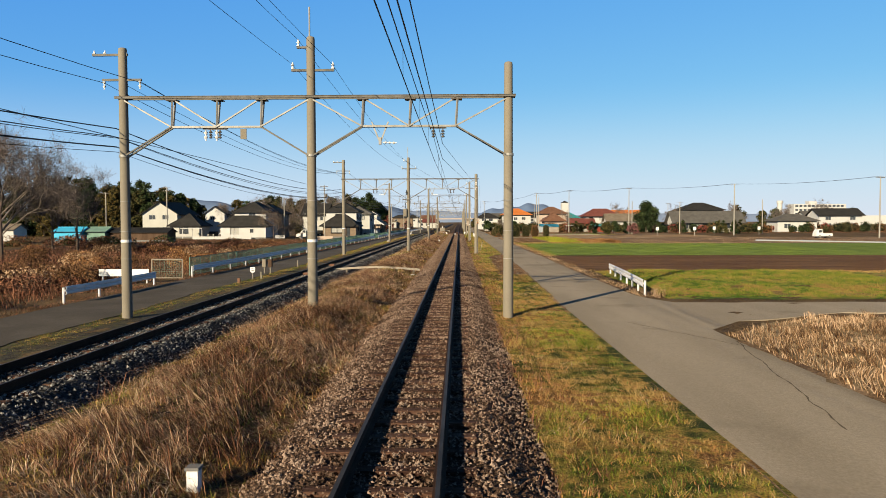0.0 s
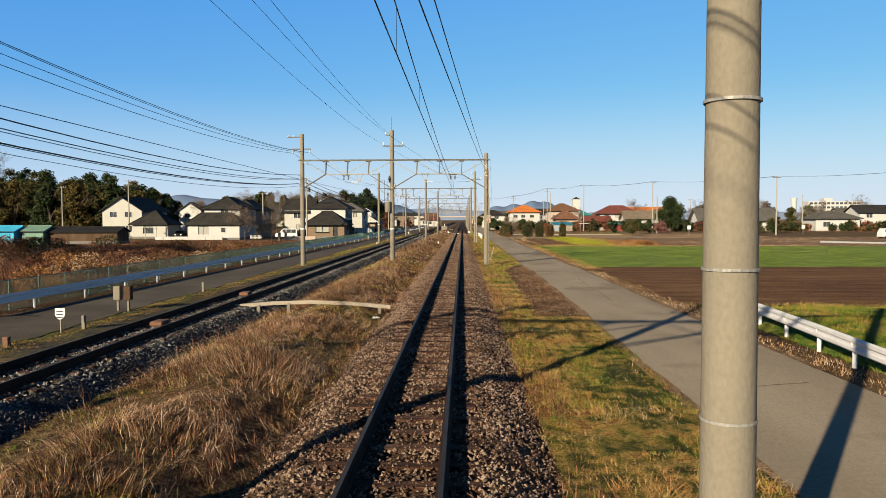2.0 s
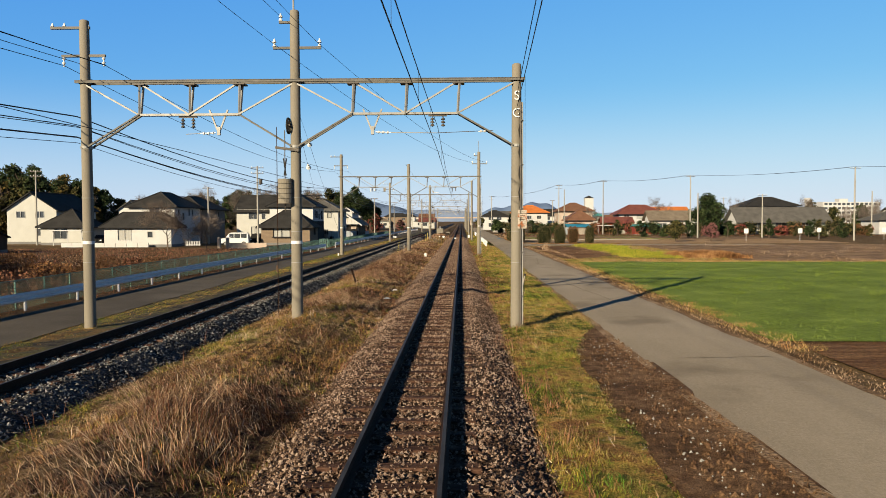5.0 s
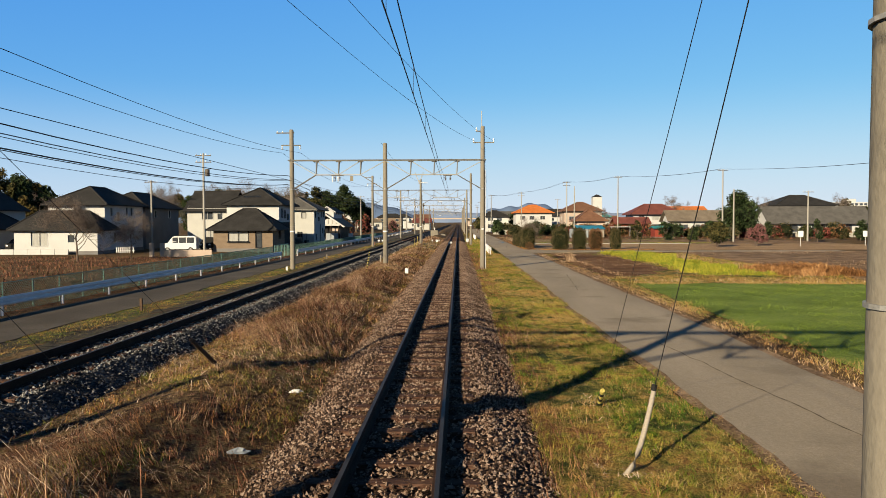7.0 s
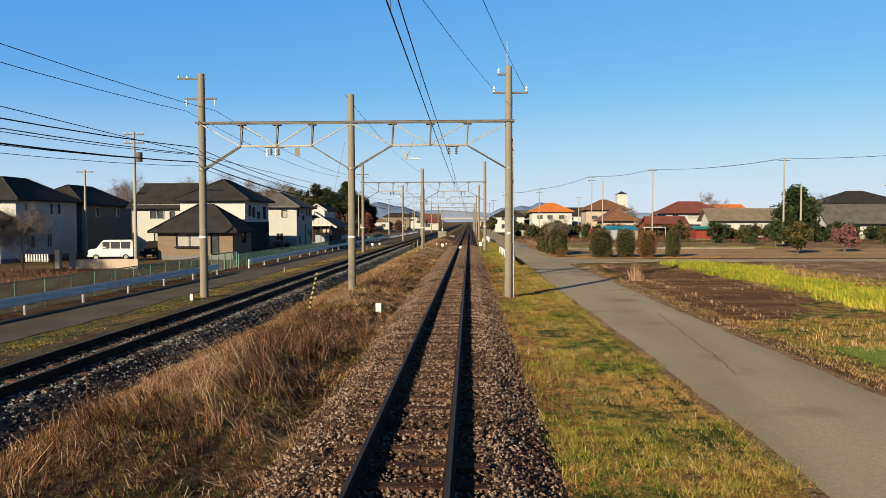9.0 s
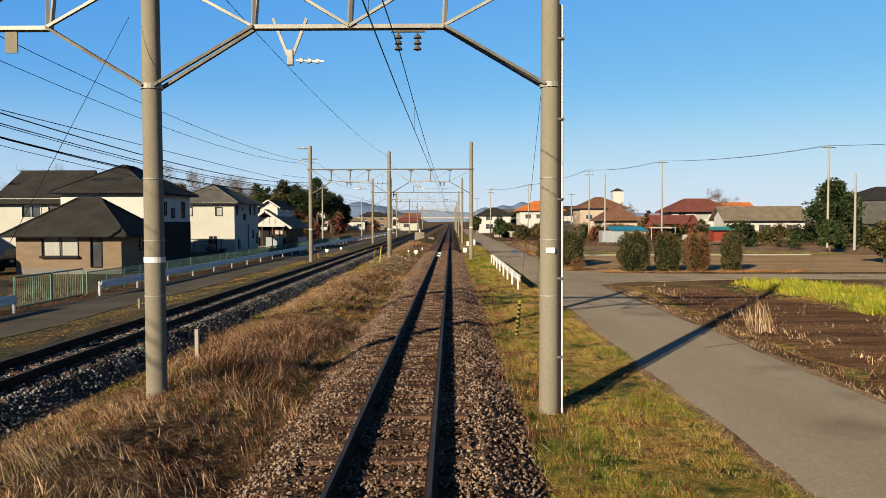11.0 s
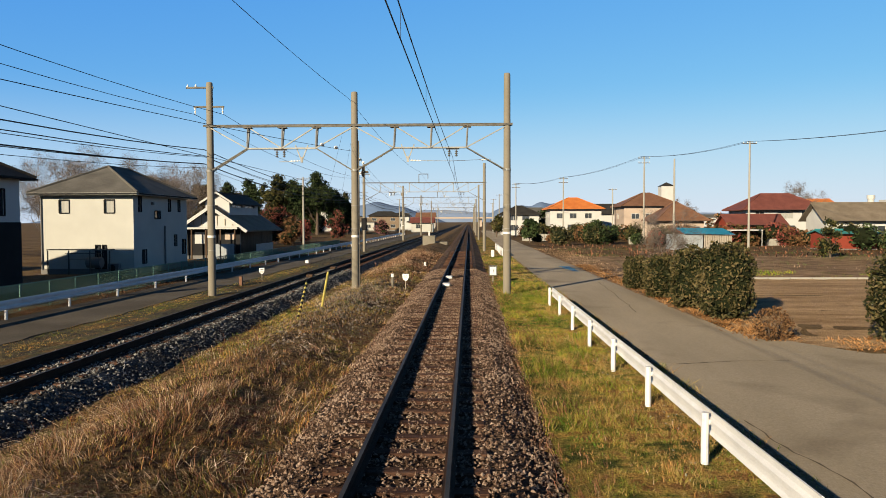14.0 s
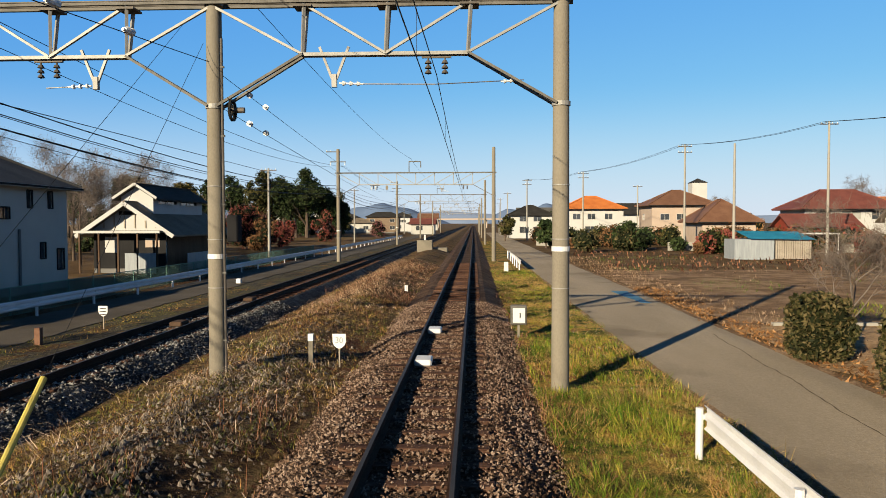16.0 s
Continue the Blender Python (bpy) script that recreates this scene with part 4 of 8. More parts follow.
def roof_shape(bm, x0, x1, y0, y1, eave, ridge, kind, oh, thick=0.14):
    """Roof slopes with thickness: hip, or gabled with its ridge along y ('gy') or x ('gx')."""
    a0, a1, b0, b1 = x0 - oh, x1 + oh, y0 - oh, y1 + oh
    zc = eave - (ridge - eave) * oh / max(0.5, min(x1 - x0, y1 - y0) / 2) * 0.8
    if kind == "hip":
        if (a1 - a0) >= (b1 - b0):
            h = (b1 - b0) / 2
            r = [(a0 + h * 0.96, (b0 + b1) / 2), (a1 - h * 0.96, (b0 + b1) / 2)]
        else:
            h = (a1 - a0) / 2
            r = [((a0 + a1) / 2, b0 + h * 0.96), ((a0 + a1) / 2, b1 - h * 0.96)]
    elif kind == "gy":
        r = [((a0 + a1) / 2, b0), ((a0 + a1) / 2, b1)]
    else:
        r = [(a0, (b0 + b1) / 2), (a1, (b0 + b1) / 2)]
    c = [(a0, b0, zc), (a1, b0, zc), (a1, b1, zc), (a0, b1, zc)]
    rr = [(*r[0], ridge), (*r[1], ridge)]
    along_x = abs(r[1][0] - r[0][0]) >= abs(r[1][1] - r[0][1])
    for dz, flip in ((0, False), (-thick, True)):
        k = [bm.verts.new((x, y, z + dz)) for x, y, z in c]
        s = [bm.verts.new((x, y, z + dz)) for x, y, z in rr]
        if along_x:
            fs = [(k[0], k[1], s[1], s[0]), (k[2], k[3], s[0], s[1])]
            if kind == "hip":
                fs += [(k[1], k[2], s[1]), (k[3], k[0], s[0])]
        else:
            fs = [(k[1], k[2], s[1], s[0]), (k[3], k[0], s[0], s[1])]
            if kind == "hip":
                fs += [(k[0], k[1], s[0]), (k[2], k[3], s[1])]
        for f in fs:
            bm.faces.new(f[::-1] if flip else f)
        if not flip:
            tops = k, s
    rim = [(c[0], c[1]), (c[1], c[2]), (c[2], c[3]), (c[3], c[0])]
    if kind == "gy":
        rim = [(c[0], rr[0]), (rr[0], c[1]), (c[1], c[2]), (c[2], rr[1]), (rr[1], c[3]), (c[3], c[0])]
    elif kind == "gx":
        rim = [(c[0], c[1]), (c[1], rr[1]), (rr[1], c[2]), (c[2], c[3]), (c[3], rr[0]), (rr[0], c[0])]
    for p, q in rim:
        bm.faces.new([bm.verts.new(v) for v in (p, (p[0], p[1], p[2] - thick), (q[0], q[1], q[2] - thick), q)])
    hips = [(rr[0], rr[1])]
    if kind == "hip":
        near = ((0, 0), (3, 0), (1, 1), (2, 1)) if along_x else ((0, 0), (1, 0), (2, 1), (3, 1))
        hips += [(c[i], rr[j]) for i, j in near]
    return hips


def house(name, x0, x1, y0, y1, eave, ridge, kind, wall, roof, label, wins=(), oh=0.55, z0=-0.75, frame_mat="white_wall", base=True):
    """A house with walls pierced by windows. wins: (face, u, z, w, h[, pane]); face s, e or w; u from the face's left end."""
    h = thing(name, (x0 + x1) / 2, (y0 + y1) / 2, z0, label, "house", "houses beside the railway")
    ax, ay = (x0 + x1) / 2, (y0 + y1) / 2
    X0, X1, Y0, Y1 = x0 - ax, x1 - ax, y0 - ay, y1 - ay
    E, R = eave - z0, ridge - z0
    faces = {"s": ((X0, Y0), (1, 0), X1 - X0), "e": ((X1, Y0), (0, 1), Y1 - Y0), "n": ((X1, Y1), (-1, 0), X1 - X0), "w": ((X0, Y1), (0, -1), Y1 - Y0)}
    bm = bmesh.new()
    for k, (o, d, ln) in faces.items():
        holes = [(w[1], w[1] + w[3], w[2] - z0, w[2] - z0 + w[4]) for w in wins if w[0] == k]
        wall_face(bm, o, d, ln, 0, E, holes)
    if kind == "gy":
        for yy in (Y0, Y1):
            bm.faces.new([bm.verts.new(p) for p in ((X0, yy, E), (X1, yy, E), (0, yy, R - 0.1))])
    if kind == "gx":
        for xx in (X0, X1):
            bm.faces.new([bm.verts.new(p) for p in ((xx, Y0, E), (xx, Y1, E), (xx, 0, R - 0.1))])
    part("wall", bm, wall, h)
    for w in wins:
        o, d, ln = faces[w[0]]
        add_window(h, o, d, (w[1], w[1] + w[3], w[2] - z0, w[2] - z0 + w[4]), frame_mat, w[5] if len(w) > 5 else "glass")
    bm = bmesh.new()
    hips = roof_shape(bm, X0, X1, Y0, Y1, E, R, kind, oh)
    rf = part("roof", bm, roof, h, "tiled roof")
    bm = bmesh.new()
    for p, q in hips:
        bar(bm, Vector(p) + Vector((0, 0, 0.03)), Vector(q) + Vector((0, 0, 0.03)), 0.09, sides=6)
    part("ridge_cap", bm, roof, rf)
    if base:
        part("foundation", boxed(X0 - 0.03, X1 + 0.03, Y0 - 0.03, Y1 + 0.03, -0.3, 0.35), "grey_wall", h, "grey concrete footing")
    bm = bmesh.new()
    zc = E - (R - E) * oh / max(0.5, min(X1 - X0, Y1 - Y0) / 2) * 0.8 - 0.08
    bar(bm, (X0 - oh, Y0 - oh - 0.06, zc), (X1 + oh, Y0 - oh - 0.06, zc), 0.1, 0.1)
    if kind == "hip":
        bar(bm, (X1 + oh + 0.06, Y0 - oh, zc), (X1 + oh + 0.06, Y1 + oh, zc), 0.1, 0.1)
    if kind != "gy":
        part("gutter", bm, "black_wall", h, "dark eaves gutter")
    else:
        bm.free()
    return h


hA = house("house", -76.0, -67.6, 172, 185, 5.1, 7.9, "gy", "cream", "roof_dark", "cream two-storey house with a dark gabled roof", [("s", 1.6, 3.6, 1.5, 1.1), ("s", 4.8, 3.6, 1.5, 1.1), ("s", 5.0, 0.6, 1.6, 1.2), ("e", 2.5, 3.4, 1.4, 1.1)])
house("house", -67.4, -60.5, 167, 174, 2.4, 5.0, "hip", "cream", "roof_dark", "low cream wing house with a dark hipped roof", [("s", 2.2, 0.2, 2.2, 1.6)])
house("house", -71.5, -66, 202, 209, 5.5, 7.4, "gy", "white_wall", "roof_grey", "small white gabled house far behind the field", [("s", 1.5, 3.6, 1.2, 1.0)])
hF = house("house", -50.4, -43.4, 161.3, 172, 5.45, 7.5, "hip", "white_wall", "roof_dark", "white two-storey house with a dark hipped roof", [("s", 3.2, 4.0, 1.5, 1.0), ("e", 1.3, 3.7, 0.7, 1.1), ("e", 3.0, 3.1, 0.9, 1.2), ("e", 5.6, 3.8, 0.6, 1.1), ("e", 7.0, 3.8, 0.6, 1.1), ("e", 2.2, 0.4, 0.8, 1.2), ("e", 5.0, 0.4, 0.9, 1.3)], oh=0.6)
house("house", -52.2, -42.3, 157.2, 161.25, 2.5, 4.3, "hip", "white_wall", "roof_dark", "low white front wing with a dark hipped roof", [("s", 2.0, 0.2, 2.0, 1.7, "curtain"), ("s", 6.4, 0.6, 0.8, 0.9)])
house("house", -50.7, -43.9, 174.0, 186, 5.3, 7.3, "hip", "grey_wall", "roof_dark", "grey two-storey house with a dark hipped roof", [("e", 3.0, 3.6, 0.8, 1.1), ("e", 8.0, 3.6, 0.8, 1.1), ("s", 2.0, 3.4, 1.4, 1.0)], oh=0.6)
house("house", -37.6, -31.9, 173, 181.5, 4.9, 7.4, "gx", "cream", "roof_dark", "cream two-storey house with a dark gabled roof", [("s", 2.0, 3.3, 1.6, 1.1), ("s", 4.2, 3.3, 0.7, 0.9), ("s", 2.4, 0.2, 1.5, 1.9, "curtain")], oh=0.5)
hC = house("house", -31.7, -24.5, 171.8, 181, 5.65, 7.75, "hip", "white_wall", "roof_dark", "white house with black lower cladding and roof panels", [("s", 2.2, 4.1, 1.1, 0.7), ("e", 1.3, 3.6, 0.7, 1.2), ("e", 2.7, 3.5, 0.9, 1.1), ("e", 4.6, 3.3, 0.8, 0.8), ("e", 7.0, 3.3, 0.9, 1.4)], oh=0.6, frame_mat="black_wall")
part("cladding", boxed(-3.63, 3.64, -4.64, 4.64, 0.35, 3.7), "black_wall", hC, "black lower cladding")
bm = bmesh.new()
v4 = [bm.verts.new(p) for p in ((-1.7, -3.55, 7.13), (0.9, -3.55, 7.13), (0.3, -1.9, 7.98), (-1.1, -1.9, 7.98))]
bm.faces.new(v4)
bmesh.ops.solidify(bm, geom=bm.faces[:], thickness=0.06)
part("solar_panel", bm, "glass", hC, "dark solar panel on the roof")
hG = house("house", -31.2, -23.6, 164.8, 171.0, 2.4, 4.7, "hip", "brown_wall", "roof_dark", "single-storey brown house with a dark hipped roof", [("s", 1.9, 0.5, 2.6, 1.5, "curtain"), ("s", 5.4, -0.3, 0.8, 2.1), ("e", 3.0, 0.8, 1.2, 1.1)], oh=0.7, frame_mat="black_wall")
part("bay_window_frame", boxed(-2.0, 0.8, -3.35, -3.12, 1.1, 1.24), "black_wall", hG, "dark bay window sill")
part("bay_window_frame", boxed(-2.0, 0.8, -3.35, -3.12, 2.78, 2.92), "black_wall", hG, "dark bay window head")
hE = house("house", -30.8, -24.0, 193.3, 203.1, 5.3, 7.15, "hip", "cream", "roof_grey", "tall cream house with a grey hipped roof", [("s", 1.4, 3.6, 0.75, 0.95, "curtain"), ("s", 4.7, 3.6, 0.75, 0.95, "curtain"), ("e", 0.8, 3.7, 0.45, 1.1), ("e", 6.0, 3.8, 0.45, 0.95), ("e", 7.9, 3.8, 0.45, 0.95), ("e", 3.5, 3.2, 1.0, 0.6), ("e", 7.1, 1.0, 0.5, 0.9), ("e", 1.3, -0.1, 0.7, 1.0), ("e", 8.7, 0.3, 0.7, 1.2), ("s", 4.0, -0.4, 0.35, 1.7), ("s", 4.5, -0.4, 0.3, 1.7)], oh=0.6, frame_mat="black_wall")
part("fascia", boxed(-4.0, 4.0, -5.55, -5.48, 5.62, 5.78), "cream", hE, "pale eaves board")
part("fascia", boxed(4.0, 4.07, -5.5, 5.5, 5.62, 5.78), "cream", hE, "pale eaves board")
part("downpipe", barred((-3.3, -4.97, 0.3), (-3.3, -4.97, 5.7), 0.05, sides=8), "grey_wall", hE, "grey downpipe")
part("downpipe", barred((3.47, 0.3, 0.3), (3.47, 0.3, 3.4), 0.07, sides=8), "grey_wall", hE, "grey wall pipe")
part("vent_hood", boxed(3.4, 3.58, -2.0, -1.8, 5.0, 5.2), "grey_wall", hE, "small grey vent hood")

# old farmhouse with a raised vent roof
hI = house("house", -28.75, -23.2, 215.0, 226.8, 2.6, 4.55, "gy", "white_wall", "roof_tan", "old farmhouse with white gable and grey tiled roof", [("s", 0.6, -0.3, 1.6, 2.2), ("s", 2.8, 0.9, 1.4, 1.0), ("e", 1.5, 0.0, 1.6, 1.8), ("e", 5.0, 0.0, 1.6, 1.8), ("e", 8.2, 0.0, 1.6, 1.8)], oh=0.95, frame_mat="wood")
for sx in np.linspace(-2.0, 2.0, 6):
    part("stud", boxed(sx - 0.04, sx + 0.04, -5.96, -5.91, 3.35, 3.3 + 1.9 * (1 - abs(sx) / 2.9)), "pale_wood", hI, "timber stud on the gable")
part("gable_vent", boxed(-0.8, 0.8, -5.97, -5.92, 4.35, 4.62), "black_wall", hI, "dark louvre in the gable")
for sg in (-1, 1):
    part("bargeboard", barred((sg * 3.72, -6.87, 2.72), (0, -6.87, 5.2), 0.09, 0.3), "white_wall", hI, "white bargeboard")
part("porch_roof", boxed(-3.6, 2.9, -7.3, -5.92, 3.05, 3.17), "roof_grey", hI, "low tiled porch roof")
part("porch_fascia", boxed(-3.6, 2.9, -7.36, -7.305, 2.98, 3.16), "white_wall", hI, "pale porch fascia board")
# near-black panel over the front: the open porch's deep shade, painted
part("porch_shade_panel", boxed(-2.79, 2.78, -5.96, -5.91, 0.3, 3.0), "black_wall", hI, "black front panel standing for the porch's deep shade")
part("shutter", boxed(-1.9, -0.9, -6.0, -5.965, 1.5, 2.7), "white_wall", hI, "pale sliding shutter")
part("shutter", boxed(1.2, 2.3, -6.0, -5.965, 1.9, 2.6), "pink_wall", hI, "sunlit paper screen")
part("apron_wall", boxed(0.2, 2.6, -7.2, -7.1, 0.0, 1.5), "tin", hI, "pale sheet panel under the porch")
part("side_wall", boxed(2.79, 2.83, -5.8, 5.8, 0.3, 3.3), "wood", hI, "dark timber side wall")
for i in range(5):
    part("porch_post", boxed(-3.3 + i * 1.46, -3.18 + i * 1.46, -7.2, -7.08, 0, 3.05), "wood", hI, "dark timber post")
up = house("house", -27.2, -24.7, 216.2, 226.2, 5.1, 5.95, "gy", "white_wall", "roof_dark", "raised white vent gable on the farmhouse roof", [("e", 0.8, 4.45, 3.6, 0.45), ("e", 5.2, 4.45, 3.6, 0.45)], oh=0.45, z0=3.2, base=False)
for sg in (-1, 1):
    part("bargeboard", barred((sg * 1.72, -5.48, 1.68), (0, -5.48, 2.78), 0.06, 0.18), "white_wall", up, "white bargeboard")
tc = thing("terrace_canopy", -27.2, 192.0, -0.75, "flat tan terrace canopy on slim posts by the house", "canopy")
part("canopy", boxed(-2.3, 2.3, -0.3, 0.35, 1.74, 1.8), "roof_tan", tc)
for xk, yk in ((-2.2, -0.25), (-0.7, -0.25), (0.8, -0.25), (2.2, -0.25)):
    part("post", barred((xk, yk, 0), (xk, yk, 1.72), 0.06), "darksteel", tc)
lw = thing("garden_wall", -58, 156.2, -0.78, "low white block wall before the houses", "wall", "garden walls")
for k in range(8):
    part("block", boxed(k * 1.6, k * 1.6 + 1.56, -0.08, 0.08, 0, 0.62), "white_wall", lw)
tagged(thing("panel_fence", -21.6, 215, -0.65, "pale blue-grey sheet panel fence by the farmhouse", "fence"))
pf = bpy.context.scene.objects["panel_fence"]
for i in range(4):
    part("panel", boxed(0, 0.04, i * 1.55, i * 1.55 + 1.5, 0.1, 1.35), "tin", pf)

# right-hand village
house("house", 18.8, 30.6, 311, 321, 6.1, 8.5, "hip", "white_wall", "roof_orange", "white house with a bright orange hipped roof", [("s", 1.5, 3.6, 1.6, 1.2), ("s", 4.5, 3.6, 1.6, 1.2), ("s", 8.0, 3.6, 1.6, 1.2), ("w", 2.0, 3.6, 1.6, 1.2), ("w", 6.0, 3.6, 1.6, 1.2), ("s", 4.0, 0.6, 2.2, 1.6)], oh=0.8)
house("house", 32.0, 43.2, 293, 303, 6.4, 8.9, "hip", "pink_wall", "roof_brown", "pinkish house with a brown hipped roof", [("s", 1.5, 3.4, 1.6, 1.1), ("s", 4.4, 3.4, 1.6, 1.1), ("s", 7.4, 3.4, 1.6, 1.1), ("w", 3.0, 3.4, 1.4, 1.1)], oh=0.8)
house("house", 30.4, 37.4, 259, 267, 3.5, 6.1, "hip", "pink_wall", "roof_brown", "low pinkish house with a brown roof", [("s", 2, 0.8, 1.8, 1.3), ("s", 5, 0.8, 1.4, 1.3)], oh=0.8)
tw = thing("water_tower", 44.6, 308, -0.7, "white square tower with a dark pyramid cap", "tower")
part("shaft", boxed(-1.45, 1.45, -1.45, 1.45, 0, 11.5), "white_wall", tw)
bm = bmesh.new()
bmesh.ops.create_cone(bm, segments=4, radius1=2.25, radius2=0.05, depth=0.9, cap_ends=True, matrix=pose(0, 0, 11.95, 0, 0, 45))
part("cap", bm, "roof_dark", tw, "dark pyramid roof")
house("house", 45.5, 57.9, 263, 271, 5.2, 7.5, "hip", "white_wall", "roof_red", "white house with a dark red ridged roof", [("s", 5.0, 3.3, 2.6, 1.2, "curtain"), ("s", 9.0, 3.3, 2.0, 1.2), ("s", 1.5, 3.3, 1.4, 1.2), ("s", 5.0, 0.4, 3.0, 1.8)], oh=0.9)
house("house", 59.6, 64.6, 265, 272, 3.6, 5.4, "gx", "pink_wall", "roof_brown", "pinkish wing with a brown ridged roof", [("s", 1.8, 2.6, 1.6, 1.1)], oh=0.6)
house("house", 38.6, 46.6, 251, 256, 2.6, 3.9, "gx", "red_wall", "roof_red", "low red-roofed outbuilding in the village", [("s", 2, 0.5, 1.6, 1.2)], oh=0.5)
house("house", 62, 74, 290, 300, 5.5, 7.4, "gx", "white_wall", "roof_orange", "white house with a reddish orange roof", [("s", 2, 3.5, 1.6, 1.2), ("s", 7, 3.5, 1.6, 1.2)], oh=0.7)
house("house", 50.2, 64.6, 246, 252, 3.4, 5.5, "gx", "white_wall", "roof_tan", "long low white house with a grey-brown roof", [("s", 2, 0.6, 2.2, 1.6), ("s", 6, 0.6, 2.2, 1.6), ("s", 11, 0.6, 2.2, 1.6)], oh=0.8)
house("shed", 42.3, 48.4, 230, 233.5, 1.5, 1.85, "gx", "red_wall", "roof_teal", "low red shed with a teal metal roof", [], oh=0.35)
house("house", 76, 89, 247, 257, 7.0, 9.2, "hip", "white_wall", "roof_dark", "two-storey house with a dark hipped tile roof", [("s", 3, 5.0, 2, 1.2), ("s", 8, 5.0, 2, 1.2)], oh=0.9)
house("house", 70, 92, 237, 245, 3.0, 6.2, "gx", "white_wall", "roof_grey", "broad old house with a grey tiled roof", [("s", 3, 0.5, 3, 1.7), ("s", 9, 0.5, 3, 1.7), ("s", 15, 0.5, 3, 1.7)], oh=1.0)
for k, (xa, ya, w, e2, r2, wm, rm) in enumerate(((98, 225, 12, 3.2, 5.0, "white_wall", "roof_grey"), (118, 240, 14, 5.0, 7.0, "white_wall", "roof_dark"), (140, 225, 10, 2.8, 4.6, "pink_wall", "roof_brown"), (128, 270, 14, 4.8, 6.6, "cream", "roof_grey"), (158, 250, 22, 5.4, 6.2, "white_wall", "roof_grey"), (186, 262, 18, 5.0, 6.8, "white_wall", "roof_grey"), (8, 320, 9, 4.9, 6.8, "white_wall", "roof_dark"), (-2 + 14, 352, 9, 4.9, 6.9, "cream", "roof_grey"), (100, 300, 14, 5.2, 7.2, "white_wall", "roof_red"), (30, 330, 12, 5.2, 7.4, "white_wall", "roof_dark"), (46, 352, 12, 5.0, 7.2, "cream", "roof_teal"))):
    house("house", xa, xa + w, ya, ya + 8, e2, r2, "gx" if k % 2 else "hip", wm, rm, "distant village house with a ridged tile roof", [("s", 2, 0.7, 2, 1.4), ("s", w - 4, 0.7, 2, 1.4)] + ([("s", 2, 3.2, 1.8, 1.1), ("s", w - 4, 3.2, 1.8, 1.1)] if e2 > 4.5 else []), oh=0.7)
# far left, towards the end of the line
for k, (xa, ya, w, e2, r2, wm, rm) in enumerate(((-33, 455, 7, 5.6, 7.4, "white_wall", "roof_dark"), (-26, 500, 9, 5.4, 7.4, "cream", "roof_brown"), (-24, 425, 8, 3.0, 4.6, "white_wall", "roof_grey"), (-44, 520, 12, 5.5, 7.4, "white_wall", "roof_grey"), (-62, 480, 11, 5.2, 7.1, "cream", "roof_dark"), (16, 470, 10, 5.3, 7.2, "white_wall", "roof_grey"), (26, 420, 10, 5.0, 7.2, "cream", "roof_dark"), (-19, 380, 7, 2.8, 4.3, "cream", "roof_red"))):
    house("house", xa, xa + w, ya, ya + 8, e2, r2, "gx" if k % 2 else "hip", wm, rm, "distant pale house near the end of the line", [("s", 1.5, 0.7, 2, 1.4)] + ([("s", 1.5, 3.2, 1.8, 1.1), ("s", w - 3.5, 3.2, 1.8, 1.1)] if e2 > 4.5 else []), oh=0.6)

# long white institution on the skyline
hos = thing("hospital_building", 362, 735, -0.7, "long white five-storey building far beyond the fields", "building")
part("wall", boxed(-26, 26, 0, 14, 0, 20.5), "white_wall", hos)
part("roof_box", boxed(-10, -2, 2, 10, 20.5, 23.5), "white_wall", hos)
for fl in range(5):
    for k in range(12):
        part("window", boxed(-24.5 + k * 4.1, -21.6 + k * 4.1, -0.06, 0.3, 1.6 + fl * 4.0, 3.6 + fl * 4.0), "glass", hos)
part("wing", boxed(26, 70, 2, 14, 0, 9), "white_wall", hos)
ct = thing("water_tower", 322, 735, -0.7, "slim white tower on the skyline", "tower")
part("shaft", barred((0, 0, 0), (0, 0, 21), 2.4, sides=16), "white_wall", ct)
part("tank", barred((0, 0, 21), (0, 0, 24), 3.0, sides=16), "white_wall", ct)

# blue-roofed shed in the plot
sh = thing("shed", 27.9, 231.5, -0.6, "tin shed with a bright blue sheet roof", "shed")
sh.scale = (0.83, 0.83, 0.97)
part("wall", boxed(-4.2, 0.2, -1.6, 1.8, 0, 2.0), "tin", sh, "pale tin end wall")
for i in range(16):
    part("plank", boxed(0.35 + i * 0.25, 0.55 + i * 0.25, -1.6, -1.55, 0.1, 1.9), "pale_wood", sh)
part("back_wall", boxed(0.2, 4.4, 1.7, 1.8, 0, 1.9), "wood", sh)
bm = bmesh.new()
v4 = [bm.verts.new(p) for p in ((-2.6, -2.0, 2.05), (4.7, -2.0, 1.95), (4.4, 2.2, 2.7), (-2.9, 2.2, 2.8))]
bm.faces.new(v4)
bmesh.ops.solidify(bm, geom=bm.faces[:], thickness=0.08)
part("roof", bm, "roof_blue", sh, "bright blue sheet roof")

# sheds and sheeting beside the brush, far left
for x, y, w, h, wl, mt, lb in ((-88, 128, 8, 3.4, "white_wall", "roof_tan", "pale box container among bare trees"), (-75.5, 133, 5, 2.8, "roof_blue", "roof_blue", "low stack under a light blue sheet"), (-69.8, 134, 3.4, 2.8, "green_net", "green_net", "low stack under a green sheet"), (-66.0, 135, 11, 2.6, "wood", "black_wall", "long low black-roofed shed by the houses")):
    house("shed", x, x + w, y, y + 4, -0.75 + h * 0.75, -0.75 + h, "gx", wl, mt, lb, [], oh=0.3)

# ---- trees and bushes ----


